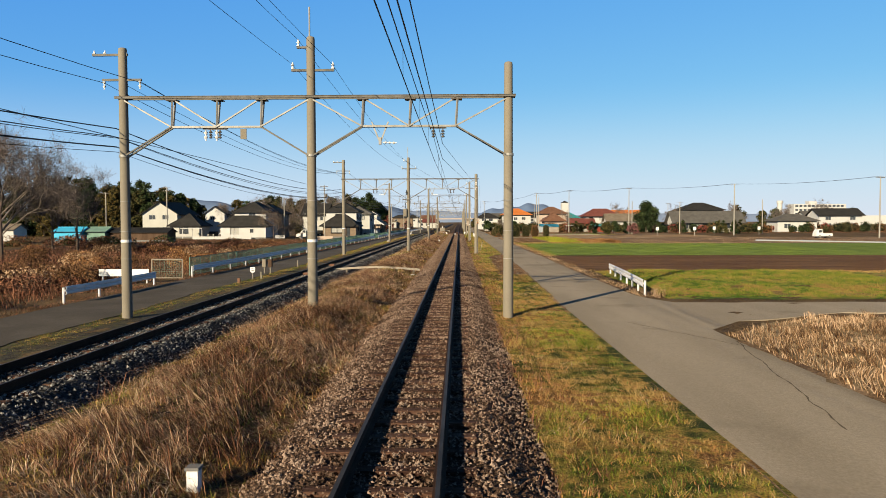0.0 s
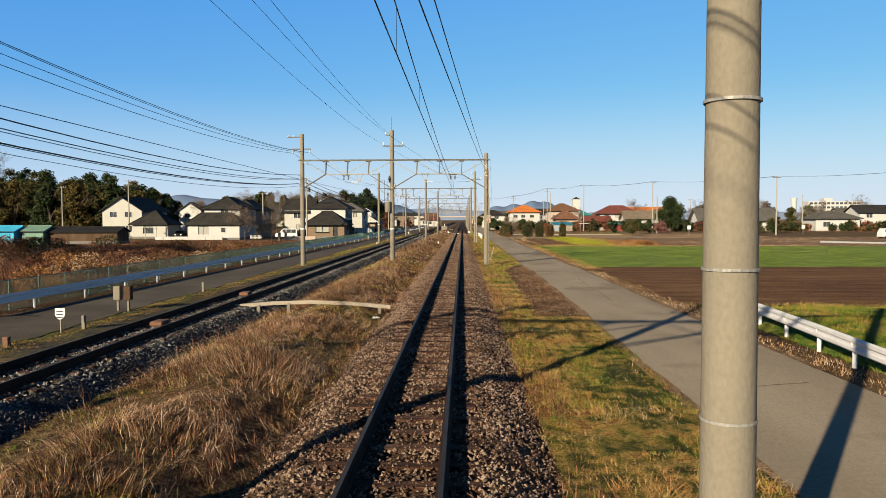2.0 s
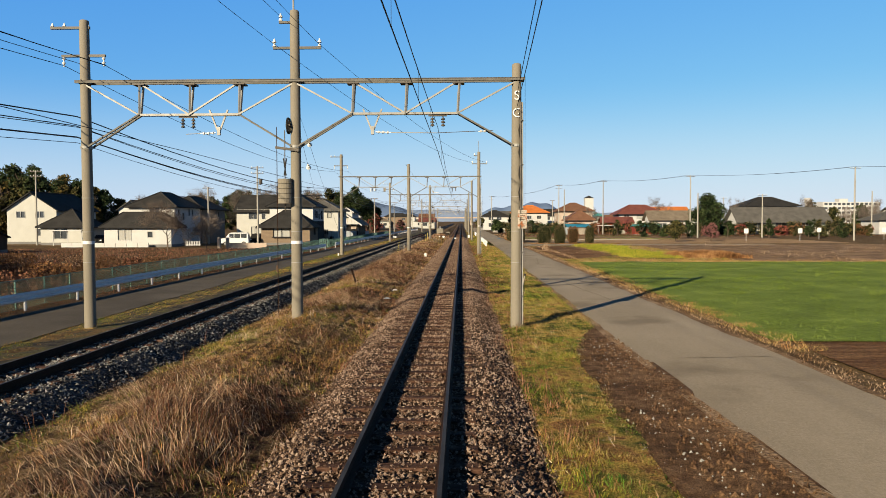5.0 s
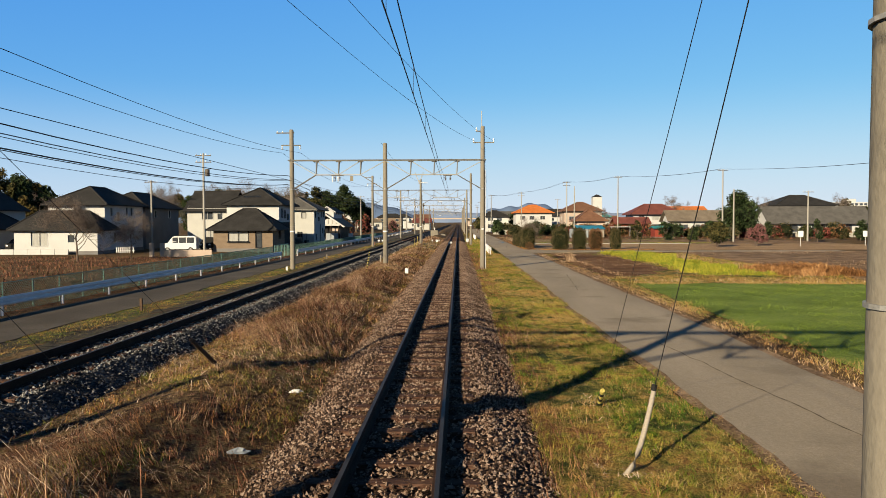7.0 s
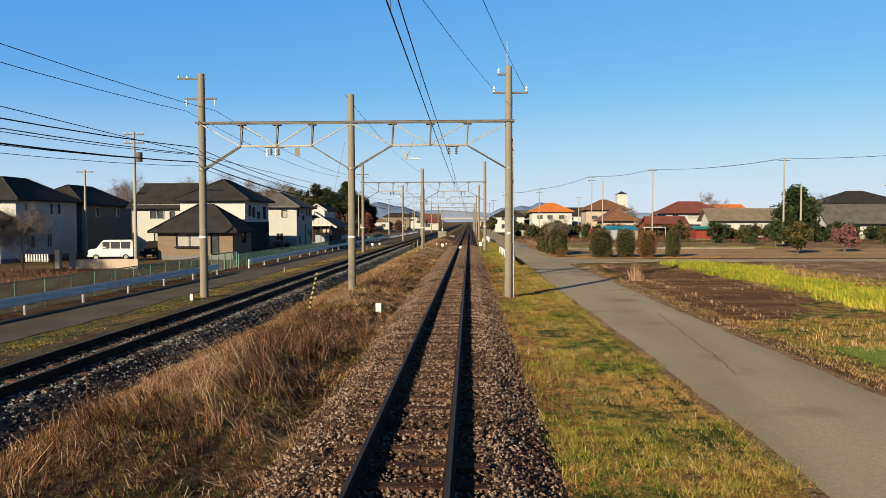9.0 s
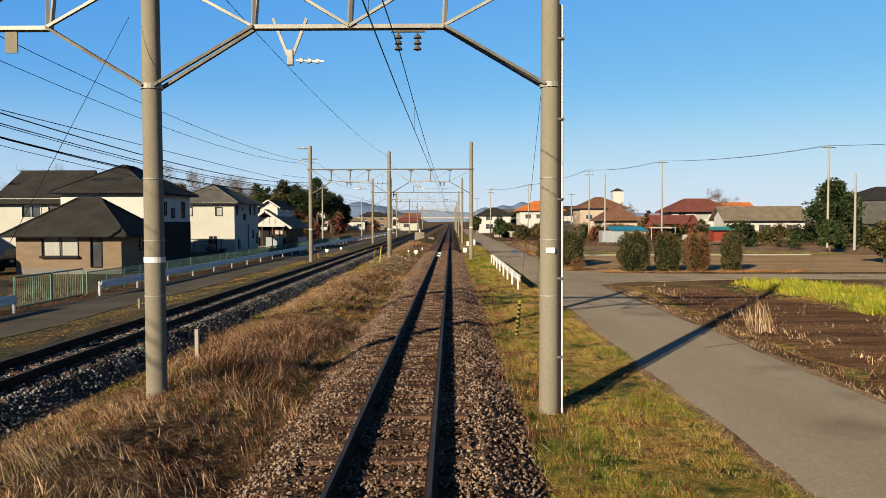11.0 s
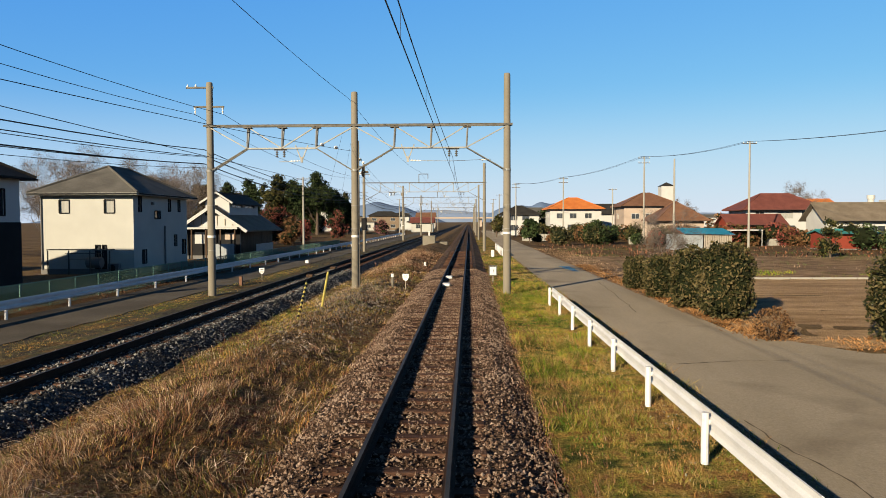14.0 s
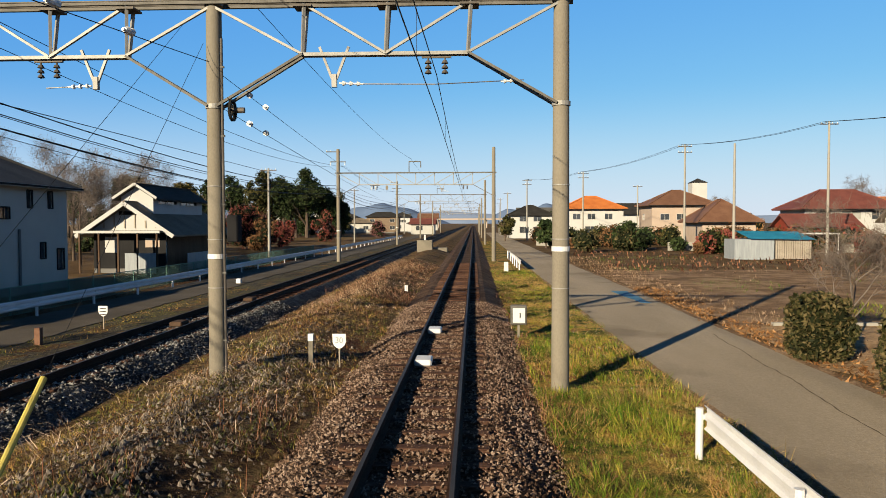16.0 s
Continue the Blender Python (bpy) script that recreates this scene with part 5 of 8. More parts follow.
def leaves(centres, radii, n, size, squash=1.0, shell=0.55, seed=0):
    """n small leaf cards spread through lumps (centres, radii)."""
    r = np.random.default_rng(seed)
    centres, radii = np.asarray(centres, float), np.asarray(radii, float)
    k = r.choice(len(centres), n, p=radii ** 2 / (radii ** 2).sum())
    d = r.normal(size=(n, 3))
    d /= np.linalg.norm(d, axis=1)[:, None]
    rad = radii[k] * (shell + (1.08 - shell) * r.random(n) ** 0.6)
    rad *= 1 + 0.16 * np.sin(d[:, 0] * 7 + k) * np.cos(d[:, 2] * 6 + k * 2)
    p = centres[k] + d * rad[:, None] * [1, 1, squash]
    a0 = r.normal(size=(n, 3))
    a0 /= np.linalg.norm(a0, axis=1)[:, None]
    b0 = np.cross(a0, r.normal(size=(n, 3)))
    b0 /= np.linalg.norm(b0, axis=1)[:, None]
    s = size * r.uniform(0.55, 1.3, (n, 1))
    v = np.stack([p - a0 * s, p + b0 * s * 0.45, p + a0 * s, p - b0 * s * 0.45 + np.cross(a0, b0) * s * 0.2], 1).reshape(-1, 3)
    return v, np.arange(n * 4).reshape(-1, 4)


def limbs(h, spread, levels, seed, r0, start=0.25, n_first=6, drop=0.0):
    """Branch tubes of a tree of height h; returns pieces and the tips."""
    r = np.random.default_rng(seed)
    pieces, tips = [], []

    def grow(p, d, length, rad, lv):
        pts = [p]
        dd = d.copy()
        for _ in range(4):
            dd = dd + r.normal(0, 0.10, 3) + np.array([0, 0, 0.05 - drop])
            dd /= np.linalg.norm(dd)
            pts.append(pts[-1] + dd * length / 4)
        pieces.append(tube(np.array(pts), np.linspace(rad, rad * 0.5, 5), 5 if lv < 2 else 3))
        if lv == levels:
            tips.append(pts[-1])
            return
        for _ in range(r.integers(3, 5)):
            q = pts[r.integers(2, 5)]
            side = r.normal(size=3)
            side -= dd * (side @ dd)
            side /= np.linalg.norm(side)
            nd = dd * r.uniform(0.5, 0.9) + side * spread * r.uniform(0.5, 1.0)
            grow(q, nd / np.linalg.norm(nd), length * r.uniform(0.5, 0.72), max(rad * 0.5, 0.008), lv + 1)

    trunk = np.array([[r.normal(0, 0.012 * h) * k / 5, r.normal(0, 0.012 * h) * k / 5, h * 0.75 * k / 5] for k in range(6)])
    trunk[0] = (0, 0, -0.2)
    pieces.append(tube(trunk, np.linspace(r0, r0 * 0.35, 6), 8))
    for i in range(n_first):
        t = start + (1 - start) * (i + r.random()) / n_first
        q = np.array([np.interp(t * 5, range(6), trunk[:, c]) for c in range(3)])
        a2 = r.uniform(0, 6.283)
        d = np.array([math.cos(a2) * spread, math.sin(a2) * spread, 0.9])
        grow(q, d / np.linalg.norm(d), h * r.uniform(0.28, 0.42), r0 * 0.4, 1)
    return pieces, tips


def bare_tree(x, y, h, seed, label="bare winter tree with fine grey-brown twigs", mat="twig", spread=0.8, levels=4, z=None):
    t = thing("bare_tree", x, y, float(ground_z(x, y)) if z is None else z, label, "tree", "bare trees")
    pieces, tips = limbs(h * 0.93, spread, levels, seed, 0.018 * h, n_first=9)
    v, f = merge(pieces[:1])
    fast("trunk", v, f, "bark", t)
    # a haze of fine twigs at the branch ends
    r = np.random.default_rng(seed + 50)
    tips = np.repeat(np.array(tips), {3: 34, 4: 14, 5: 4}[levels], axis=0)
    n = len(tips)
    d = r.normal(size=(n, 3)) + [0, 0, 0.5]
    d /= np.linalg.norm(d, axis=1)[:, None]
    p = tips + r.normal(0, 0.02 * h, (n, 3))
    side = np.cross(d, r.normal(size=(n, 3)))
    side *= (0.0011 * h) / (np.linalg.norm(side, axis=1)[:, None] + 1e-9)
    q = p + d * (h * r.uniform(0.04, 0.12, n))[:, None]
    v, f = merge(pieces[1:] + [(np.stack([p - side, p + side, q + side * 0.6, q - side * 0.6], 1).reshape(-1, 3), np.arange(n * 4).reshape(-1, 4))])
    fast("crown", v, f, mat, t)
    return t


bm = bmesh.new()
bmesh.ops.create_icosphere(bm, subdivisions=1, radius=1.0)
ICO, ICO_F = np.array([tuple(q.co) for q in bm.verts]), np.array([[q.index for q in f.verts] for f in bm.faces])
bm.free()


def leafy_tree(name, x, y, h, w, seed, mat, label, n=2600, size=0.28, lumps=14, low=0.3, group="evergreen trees", z=None, conical=0.0):
    r = np.random.default_rng(seed + 500)
    t = thing(name, x, y, float(ground_z(x, y)) if z is None else z, label, "tree", group)
    pieces, tips = limbs(h * 0.72, 0.7, 2, seed, 0.03 * h, n_first=5)
    v, f = merge(pieces)
    fast("trunk", v, f, "bark", t)
    c, rad = [], []
    for i in range(lumps):
        u = low + (0.93 - low) * (i + r.random()) / lumps
        prof = math.sin(math.pi * min(1, (u - low) / (1 - low) * 0.8 + 0.2)) if not conical else (1 - u) / (1 - low) * 0.9 + 0.12
        a2 = r.uniform(0, 6.283)
        q = w / 2 * prof * r.uniform(0.25, 0.75)
        c.append((q * math.cos(a2), q * math.sin(a2), h * u))
        rad.append(w * r.uniform(0.17, 0.27) * (0.6 + 0.4 * prof))
    v, f = leaves(c, rad, int(n * 0.75), size, 0.8, 0.6, seed)
    crown = fast("crown", v, f, mat, t)
    # solid dark lumps added in the crown as painted shade between the leaves
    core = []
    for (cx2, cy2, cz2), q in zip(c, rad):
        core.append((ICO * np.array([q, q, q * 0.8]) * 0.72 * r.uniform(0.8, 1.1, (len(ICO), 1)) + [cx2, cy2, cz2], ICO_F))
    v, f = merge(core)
    fast("shade_core", v, f, "leaf_shade", crown)
    return t


def bush(name, x, y, h, w, seed, mat, label, n=1800, size=0.09, group="bushes", z=None, boxy=0.0, category="bush"):
    """A clipped or loose bush: a few stems and a dense coat of small leaves."""
    r = np.random.default_rng(seed + 900)
    t = thing(name, x, y, (float(ground_z(x, y)) if z is None else z) - 0.02, label, category, group)
    bm = bmesh.new()
    for i in range(5):
        a2 = i * 1.26
        bar(bm, (0.06 * math.cos(a2), 0.06 * math.sin(a2), -0.1), (w * 0.25 * math.cos(a2), w * 0.25 * math.sin(a2), h * 0.6), 0.03, 0.015, sides=5)
    part("stem", bm, "bark", t)
    # added near-black body: the bush's inner shade as colour, closing the gaps
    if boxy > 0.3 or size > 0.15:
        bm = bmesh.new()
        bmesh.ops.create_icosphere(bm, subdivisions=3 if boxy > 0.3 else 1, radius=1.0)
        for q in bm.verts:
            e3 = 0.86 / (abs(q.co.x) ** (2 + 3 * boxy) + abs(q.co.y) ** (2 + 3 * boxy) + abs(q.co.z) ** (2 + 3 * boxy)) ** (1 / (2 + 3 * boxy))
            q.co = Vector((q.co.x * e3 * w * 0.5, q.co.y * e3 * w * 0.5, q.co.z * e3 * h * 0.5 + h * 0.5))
        part("shade_core", bm, "leaf_shade", t)
    d = r.normal(size=(n, 3))
    d /= np.linalg.norm(d, axis=1)[:, None]
    e2 = 1 / (np.abs(d) ** (2 + 3 * boxy)).sum(1) ** (1 / (2 + 3 * boxy))
    rad = e2 * ((0.86 + 0.15 * r.random(n)) if boxy > 0.3 else (0.55 + 0.5 * r.random(n) ** 0.45)) * (1 + 0.10 * np.sin(d[:, 0] * 9 + seed) * np.sin(d[:, 2] * 8 + seed * 2) + 0.05 * np.sin(d[:, 1] * 17))
    p = d * rad[:, None] * [w / 2, w / 2, h * 0.52] + [0, 0, h * 0.5]
    p[:, 2] = np.maximum(p[:, 2], 0.03 + 0.15 * r.random(n))
    a0 = r.normal(size=(n, 3))
    a0 /= np.linalg.norm(a0, axis=1)[:, None]
    b0 = np.cross(a0, r.normal(size=(n, 3)))
    b0 /= np.linalg.norm(b0, axis=1)[:, None]
    s = size * r.uniform(0.6, 1.3, (n, 1))
    v = np.stack([p - a0 * s, p + b0 * s * 0.5, p + a0 * s, p - b0 * s * 0.5], 1).reshape(-1, 3)
    fast("foliage", v, np.arange(n * 4).reshape(-1, 4), mat, t)
    return t


# clipped bushes by the road
for i, (x, y, h, w, mt) in enumerate(((12.6, 163.2, 2.65, 2.1, "leaf_hedge"), (15.0, 163.4, 2.65, 1.7, "leaf_hedge"), (17.0, 163.4, 2.5, 1.6, "leaf_brown"), (19.6, 164, 2.6, 1.3, "leaf_hedge"), (9.15, 168.5, 2.62, 1.8, "leaf_hedge"), (9.0, 171.7, 2.4, 1.7, "leaf_hedge"), (8.8, 175.6, 1.9, 1.55, "leaf_hedge"), (8.75, 180.0, 1.65, 1.45, "leaf_hedge"))):
    bush("hedge_bush", x, y, h, w, i, mt, "clipped reddish-brown bush beside the lane" if mt == "leaf_brown" else "clipped dark green rounded hedge bush", n=4600, size=0.07, group="clipped bushes along the lane", boxy=0.45)
bush("shrub", 8.85, 163.7, 0.95, 1.0, 40, "leaf_brown", "low reddish-brown shrub by the lane", n=1100, size=0.045, boxy=0.1)
br = np.random.default_rng(47)
for i in range(26):
    h = br.uniform(0.7, 1.8)
    bush("dry_brush", br.uniform(-80, -50), br.uniform(108, 126), h, h * br.uniform(1.5, 2.6), 960 + i, ["leaf_brown", "brown_grass", "leaf_dark", "brown_grass"][i % 4], "dark tangle of dry bramble by the sheds", n=380, size=0.14, group="dry brush in the field", boxy=0.1)
for xa, xb, y, hh in ((9.5, 15.5, 272, 1.3), (16.5, 24, 276, 1.2), (24, 30, 252, 1.1), (39, 50, 246, 1.0), (64, 90, 230, 1.1)):
    gwl = thing("garden_wall", xa, y, -0.6, "low pale concrete garden wall", "wall", "garden walls")
    for k in range(int((xb - xa) / 2)):
        part("block", boxed(k * 2.0, k * 2.0 + 1.96, -0.06, 0.06, 0, hh), "pole_grey", gwl)
wc = thing("carport", 37.5, 243.5, -0.6, "white flat-roofed carport beside the shed", "carport")
part("canopy", boxed(-2, 2.4, -1.5, 1.5, 2.2, 2.35), "white_wall", wc)
for xk, yk in ((-1.9, -1.4), (2.3, -1.4), (-1.9, 1.4), (2.3, 1.4)):
    part("post", barred((xk, yk, 0), (xk, yk, 2.2), 0.08), "white_wall", wc)
# far gardens on the right
gr = np.random.default_rng(31)
kinds = [("leaf_dark", "dark green bush in a village garden"), ("leaf_olive", "olive green bush in a village garden"), ("leaf_brown", "brown winter bush in a village garden"), ("leaf_hedge", "green clipped bush in a village garden"), ("leaf_red", "reddish winter bush in a village garden"), ("leaf_brown", "brown winter bush in a village garden")]
for i in range(150):
    y = gr.uniform(205, 300)
    x = gr.uniform(11, 40) if i % 3 == 0 else gr.uniform(30, 130)
    if x > 60:
        y = gr.uniform(222, 246)
    elif x > 26:
        y = gr.uniform(243, 252)
    else:
        y = gr.uniform(238, 300)
    mt, lb = kinds[gr.integers(len(kinds))]
    h = gr.uniform(1.0, 3.2)
    bush("garden_bush", x, y, h, h * gr.uniform(0.8, 1.5), 100 + i, mt, lb, n=320, size=0.22, group="garden bushes")
for i in range(80):
    x = gr.uniform(44, 130) if i % 3 else gr.uniform(13, 44)
    y = gr.uniform(224, 236) if x > 44 else gr.uniform(244, 249) if x > 29 else gr.uniform(250, 282)
    mt, lb = kinds[gr.integers(4)]
    h = gr.uniform(1.6, 3.4)
    bush("garden_bush", x, y, h, h * gr.uniform(0.8, 1.3), 300 + i, mt, lb, n=300, size=0.22, group="garden bushes")
leafy_tree("evergreen_tree", 57, 222, 9.6, 8.0, 3, "leaf_dark", "large round dark evergreen tree", n=6500, size=0.28, lumps=22, low=0.2)
leafy_tree("pink_tree", 42, 176, 3.0, 2.9, 4, "leaf_pink", "small tree in pink winter blossom", n=2600, size=0.14, group="garden trees")
leafy_tree("garden_tree", 35, 172, 3.3, 3.2, 5, "leaf_olive", "olive green layered garden pine", n=2600, size=0.18, group="garden trees")
leafy_tree("garden_tree", 41, 192, 3.6, 3.0, 15, "leaf_dark", "dark layered garden tree", n=2000, size=0.18, group="garden trees")
for i in range(26):
    x, y, h = gr.uniform(34, 85), gr.uniform(190, 214), gr.uniform(1.6, 4.2)
    leafy_tree("garden_tree", x, y, h, h * gr.uniform(0.6, 1.0), 60 + i, ["leaf_olive", "leaf_dark", "leaf_dark", "leaf_hedge"][i % 4], "small clipped garden tree in a bare plot", n=900, size=0.15, lumps=9, low=0.12, group="garden trees", conical=float(i % 3 > 0))
leafy_tree("evergreen_tree", 19, 252, 3.6, 5.5, 41, "leaf_dark", "broad dark evergreen by the garden wall", n=2200, size=0.2, low=0.1)
for i, (x, y, h) in enumerate(((100, 262, 9), (112, 258, 8), (92, 268, 8.5), (150, 280, 9), (120, 290, 8), (40, 300, 8), (70, 305, 8), (20, 330, 7), (-8 + 14, 300, 5), (10, 262, 4))):
    leafy_tree("evergreen_tree", x, y, h, h * 0.75, 80 + i, "leaf_dark" if i % 2 else "leaf_olive", "dark green tree behind the village", n=1300, size=0.35)
for i in range(14):
    bare_tree(gr.uniform(20, 130), gr.uniform(250, 330), gr.uniform(5, 9), 200 + i, levels=3)
bare_tree(10.6, 182, 3.2, 330, "small bare sapling beside the plot", levels=4)
# left: wood behind the houses
for i in range(46):
    x = -74 - 1.15 * i + gr.uniform(-1, 1)
    y = (194, 203, 212)[i % 3] + gr.uniform(-3, 3)
    h = np.interp(x, [-126, -105, -92, -80, -72], [16, 17.5, 16.5, 13, 9]) * gr.uniform(0.75, 1.05)
    leafy_tree("woodland_tree", x, y, h, h * 0.55, 400 + i, ["bamboo", "leaf_dark", "leaf_olive", "bamboo", "leaf_dark"][i % 5], "tall woodland tree of olive and dark foliage", n=4200, size=0.32, low=0.03, group="woodland trees")
# the wood further along the line
for i in range(30):
    x = -38 - 2.6 * i + gr.uniform(-1.2, 1.2)
    y = (345, 370, 392)[i % 3] + gr.uniform(-8, 8)
    h = np.interp(x, [-120, -60, -52, -44, -36], [17, 17, 19, 15, 11]) * gr.uniform(0.8, 1.05)
    leafy_tree("woodland_tree", x, y, h, h * 0.5, 460 + i, ["leaf_dark", "leaf_dark", "leaf_olive", "bamboo"][i % 4], "tall dark tree in the far wood", n=2600, size=0.36, low=0.05 if i % 3 else 0.4, group="woodland trees")
for i in range(22):
    x, y, h = gr.uniform(-60, -24), gr.uniform(255, 320), gr.uniform(3, 7)
    leafy_tree("woodland_tree", x, y, h, h * 0.9, 500 + i, ["leaf_brown", "leaf_olive", "leaf_dark", "leaf_red"][i % 4], "scrubby tree at the edge of the wood", n=1800, size=0.2, low=0.05, group="woodland trees")
for x, y, h, w, sd in ((-43, 346, 18.5, 10.5, 71), (-39.2, 350, 13.5, 7, 72), (-48.5, 344, 16, 9, 73), (-36.0, 356, 10, 6, 74)):
    leafy_tree("pine_tree", x, y, h, w, sd, "leaf_dark", "tall dark rounded pine behind the farmhouse", n=5200, size=0.3, lumps=20, low=0.34, group="pine trees")
leafy_tree("plum_tree", -33.5, 266, 6.4, 7.5, 61, "leaf_red", "plum tree in dull red bloom", n=5200, size=0.12, low=0.15, group="garden trees")
leafy_tree("plum_tree", -25, 350, 4.2, 6, 62, "leaf_pink", "plum tree in pink bloom", n=1500, size=0.2, low=0.15, group="garden trees")
for i, (x, y, h) in enumerate(((-40, 232, 9.5), (-47, 226, 10), (-55, 234, 10), (-62, 225, 9), (-42, 250, 10), (-36, 226, 8), (-66, 205, 8), (-58, 212, 8.5), (-80, 210, 8))):
    bare_tree(x, y, h, 600 + i, levels=4, label="bare grey winter tree behind the houses")
for i, (x, y, h) in enumerate(((-45, 70, 11.5), (-49, 76, 12), (-54, 84, 11.5), (-46, 86, 9), (-59, 74, 12), (-63, 92, 11), (-57, 100, 9), (-70, 100, 10), (-52, 70, 11), (-66, 84, 12))):
    bare_tree(x, y, h, 620 + i, levels=5 if i < 3 else 4, label="tall bare winter tree at the edge of the brush")
bare_tree(-36.6, 142, 5.6, 640, "small spreading plum tree in thin pale blossom", levels=5, spread=1.1, mat="blossom")
bare_tree(-33.2, 146, 4.2, 641, "small bare tree in the field", levels=5, spread=1.1)
# bramble and dry brush in the left field
for i in range(120):
    y = gr.uniform(22, 112)
    x = gr.uniform(-50, -19.6) if i % 2 else gr.uniform(-36, -19.6)
    h = gr.uniform(0.5, 1.5)
    bush("dry_brush", x, y, h, h * gr.uniform(1.4, 2.6), 700 + i, ["leaf_brown", "leaf_brown", "brown_grass", "russet", "straw"][i % 5], "tangle of dry reddish-brown bramble", n=1000, size=0.075, group="dry brush in the field", boxy=0.1)

# ---- hills on the horizon ----


def hill(name, x0, x1, y, h, mat, seed, label, power=1.0):
    r = np.random.default_rng(seed)
    n, m = 60, 9
    us = np.linspace(0, 1, n)
    prof = np.sin(np.pi * us) ** power * (0.85 + 0.15 * np.sin(us * 7 + seed)) + 0.05 * np.sin(us * 31 + seed) * np.sin(np.pi * us)
    xs = x0 + (x1 - x0) * us
    ts = np.linspace(0, 1, m)
    X3, T3 = np.meshgrid(xs, ts)
    Z3 = -2 + h * np.maximum(prof, 0)[None] * np.sin(np.pi * T3) ** 1.2
    Y3 = y + 500 * (T3 - 0.5) + 0 * X3
    i3 = (np.arange(m - 1)[:, None] * n + np.arange(n - 1)[None]).ravel()
    ob = fast(name, np.stack([X3, Y3, Z3], -1).reshape(-1, 3), np.stack([i3, i3 + 1, i3 + n + 1, i3 + n], 1), mat, smooth=True)
    return tagged(ob, label, "hill", kind="structure")


# blue and pale tints here are painted haze, not the hills' own colour
hill("backdrop_hill", 70, 520, 3600, 112, "hill", 2, "distant hill painted haze blue on the horizon", 0.55)
hill("backdrop_hill", -880, -120, 3900, 104, "hill", 4, "distant ridge painted haze blue beyond the town", 0.8)
hill("backdrop_hill", -2300, -1000, 4000, 150, "hill", 3, "hills painted haze blue beyond the houses", 0.8)
hill("backdrop_hill", -1300, 1000, 4300, 70, "far_hill_haze", 5, "low hills painted pale with haze along the horizon", 0.5)
hill("backdrop_hill", 400, 2600, 4300, 66, "far_hill_haze", 7, "low hills painted pale with haze along the horizon", 0.5)

# ---- the town at the end of the line ----
tr = np.random.default_rng(91)
for k in range(58):
    y = tr.uniform(400, 760)
    side = (-1, 1, -1)[k % 3]
    x = side * tr.uniform(13 if side > 0 else 24, 0.2 * y + 25) - (8 if side < 0 else 0)
    w, dep, two = tr.uniform(7, 12), tr.uniform(6, 9), tr.random() < 0.6
    e2 = (5.2 if two else 2.9) + tr.uniform(-0.3, 0.4)
    wm = ("white_wall", "cream", "pink_wall", "white_wall", "brown_wall")[tr.integers(5)]
    rm = ("roof_grey", "roof_dark", "roof_brown", "roof_tan", "roof_grey", "roof_orange", "roof_red")[tr.integers(7)]
    house("house", x, x + w, y, y + dep, e2, e2 + tr.uniform(1.4, 2.1), ("hip", "gx", "gy")[k % 3], wm, rm, "small pale town house beyond the railway lanes", [("s", 1.2, 0.6, 1.8, 1.3), ("s", w - 3.2, 0.6, 1.8, 1.3)] + ([("s", 1.2, 3.3, 1.7, 1.1), ("s", w - 3.2, 3.3, 1.7, 1.1)] if two else []), oh=0.5)
for k in range(70):
    y = tr.uniform(330, 720)
    side = 1 if k % 2 else -1
    x = side * tr.uniform(14, 0.22 * y + 30) - (10 if side < 0 else 0)
    h = tr.uniform(2.5, 7.5)
    leafy_tree("town_tree", x, y, h, h * tr.uniform(0.6, 1.1), 1300 + k, ("leaf_olive", "leaf_brown", "leaf_dark", "russet", "leaf_brown", "bamboo")[tr.integers(6)], "dull winter tree among the far houses", n=420, size=0.34, lumps=8, low=0.1, group="town trees")

# ---- utility poles and their lines ----


def utility_pole(x, y, top, arms=1, lean=0.0, box_at=False, z0=None):
    z = float(ground_z(x, y)) if z0 is None else z0
    p = thing("utility_pole", x, y, z, "grey concrete utility pole with crossarms" if arms else "plain grey concrete pole", "utility pole", "utility poles")
    pole = round_pole("pole", top - z, 0.16, 0.10, p, 0, 0.0, "pole_grey")
    for k in range(arms):
        zz = top - z - 0.25 - 0.75 * k
        part("crossarm", boxed(-0.9, 0.9, -0.05, 0.05, zz - 0.05, zz + 0.05), "darksteel", p)
        for xi in (-0.8, -0.3, 0.3, 0.8):
            insulator(p, (xi, 0, zz), (xi, 0, zz + 0.22), 0.06, 1)
    if box_at:
        part("transformer", barred((0.45, 0, top - z - 2.6), (0.45, 0, top - z - 1.8), 0.26, sides=12), "darksteel", p, "grey pole transformer")
    return p


RIGHT_LINE = [(104, 122, 12.0), (86, 150, 12.0), (67, 178, 12.0), (48, 206, 12.4), (35.6, 235.8, 13.0), (27.3, 256.5, 13.0), (18.2, 283, 11.4), (10.5, 305, 11.5)]
for i, (x, y, tz) in enumerate(RIGHT_LINE):
    utility_pole(x, y, tz, 1 if i < 5 else 2)
for (xa, ya, za), (xb, yb, zb) in zip(RIGHT_LINE, RIGHT_LINE[1:]):
    for dz in (0.0, -0.02):
        v, f = tube(sagging((xa + 25 * dz, ya, za), (xb + 25 * dz, yb, zb), 0.55), 0.02)
        tagged(fast("power_line", v, f, "wire"), "thin power line between utility poles", "overhead wire", "village power lines")
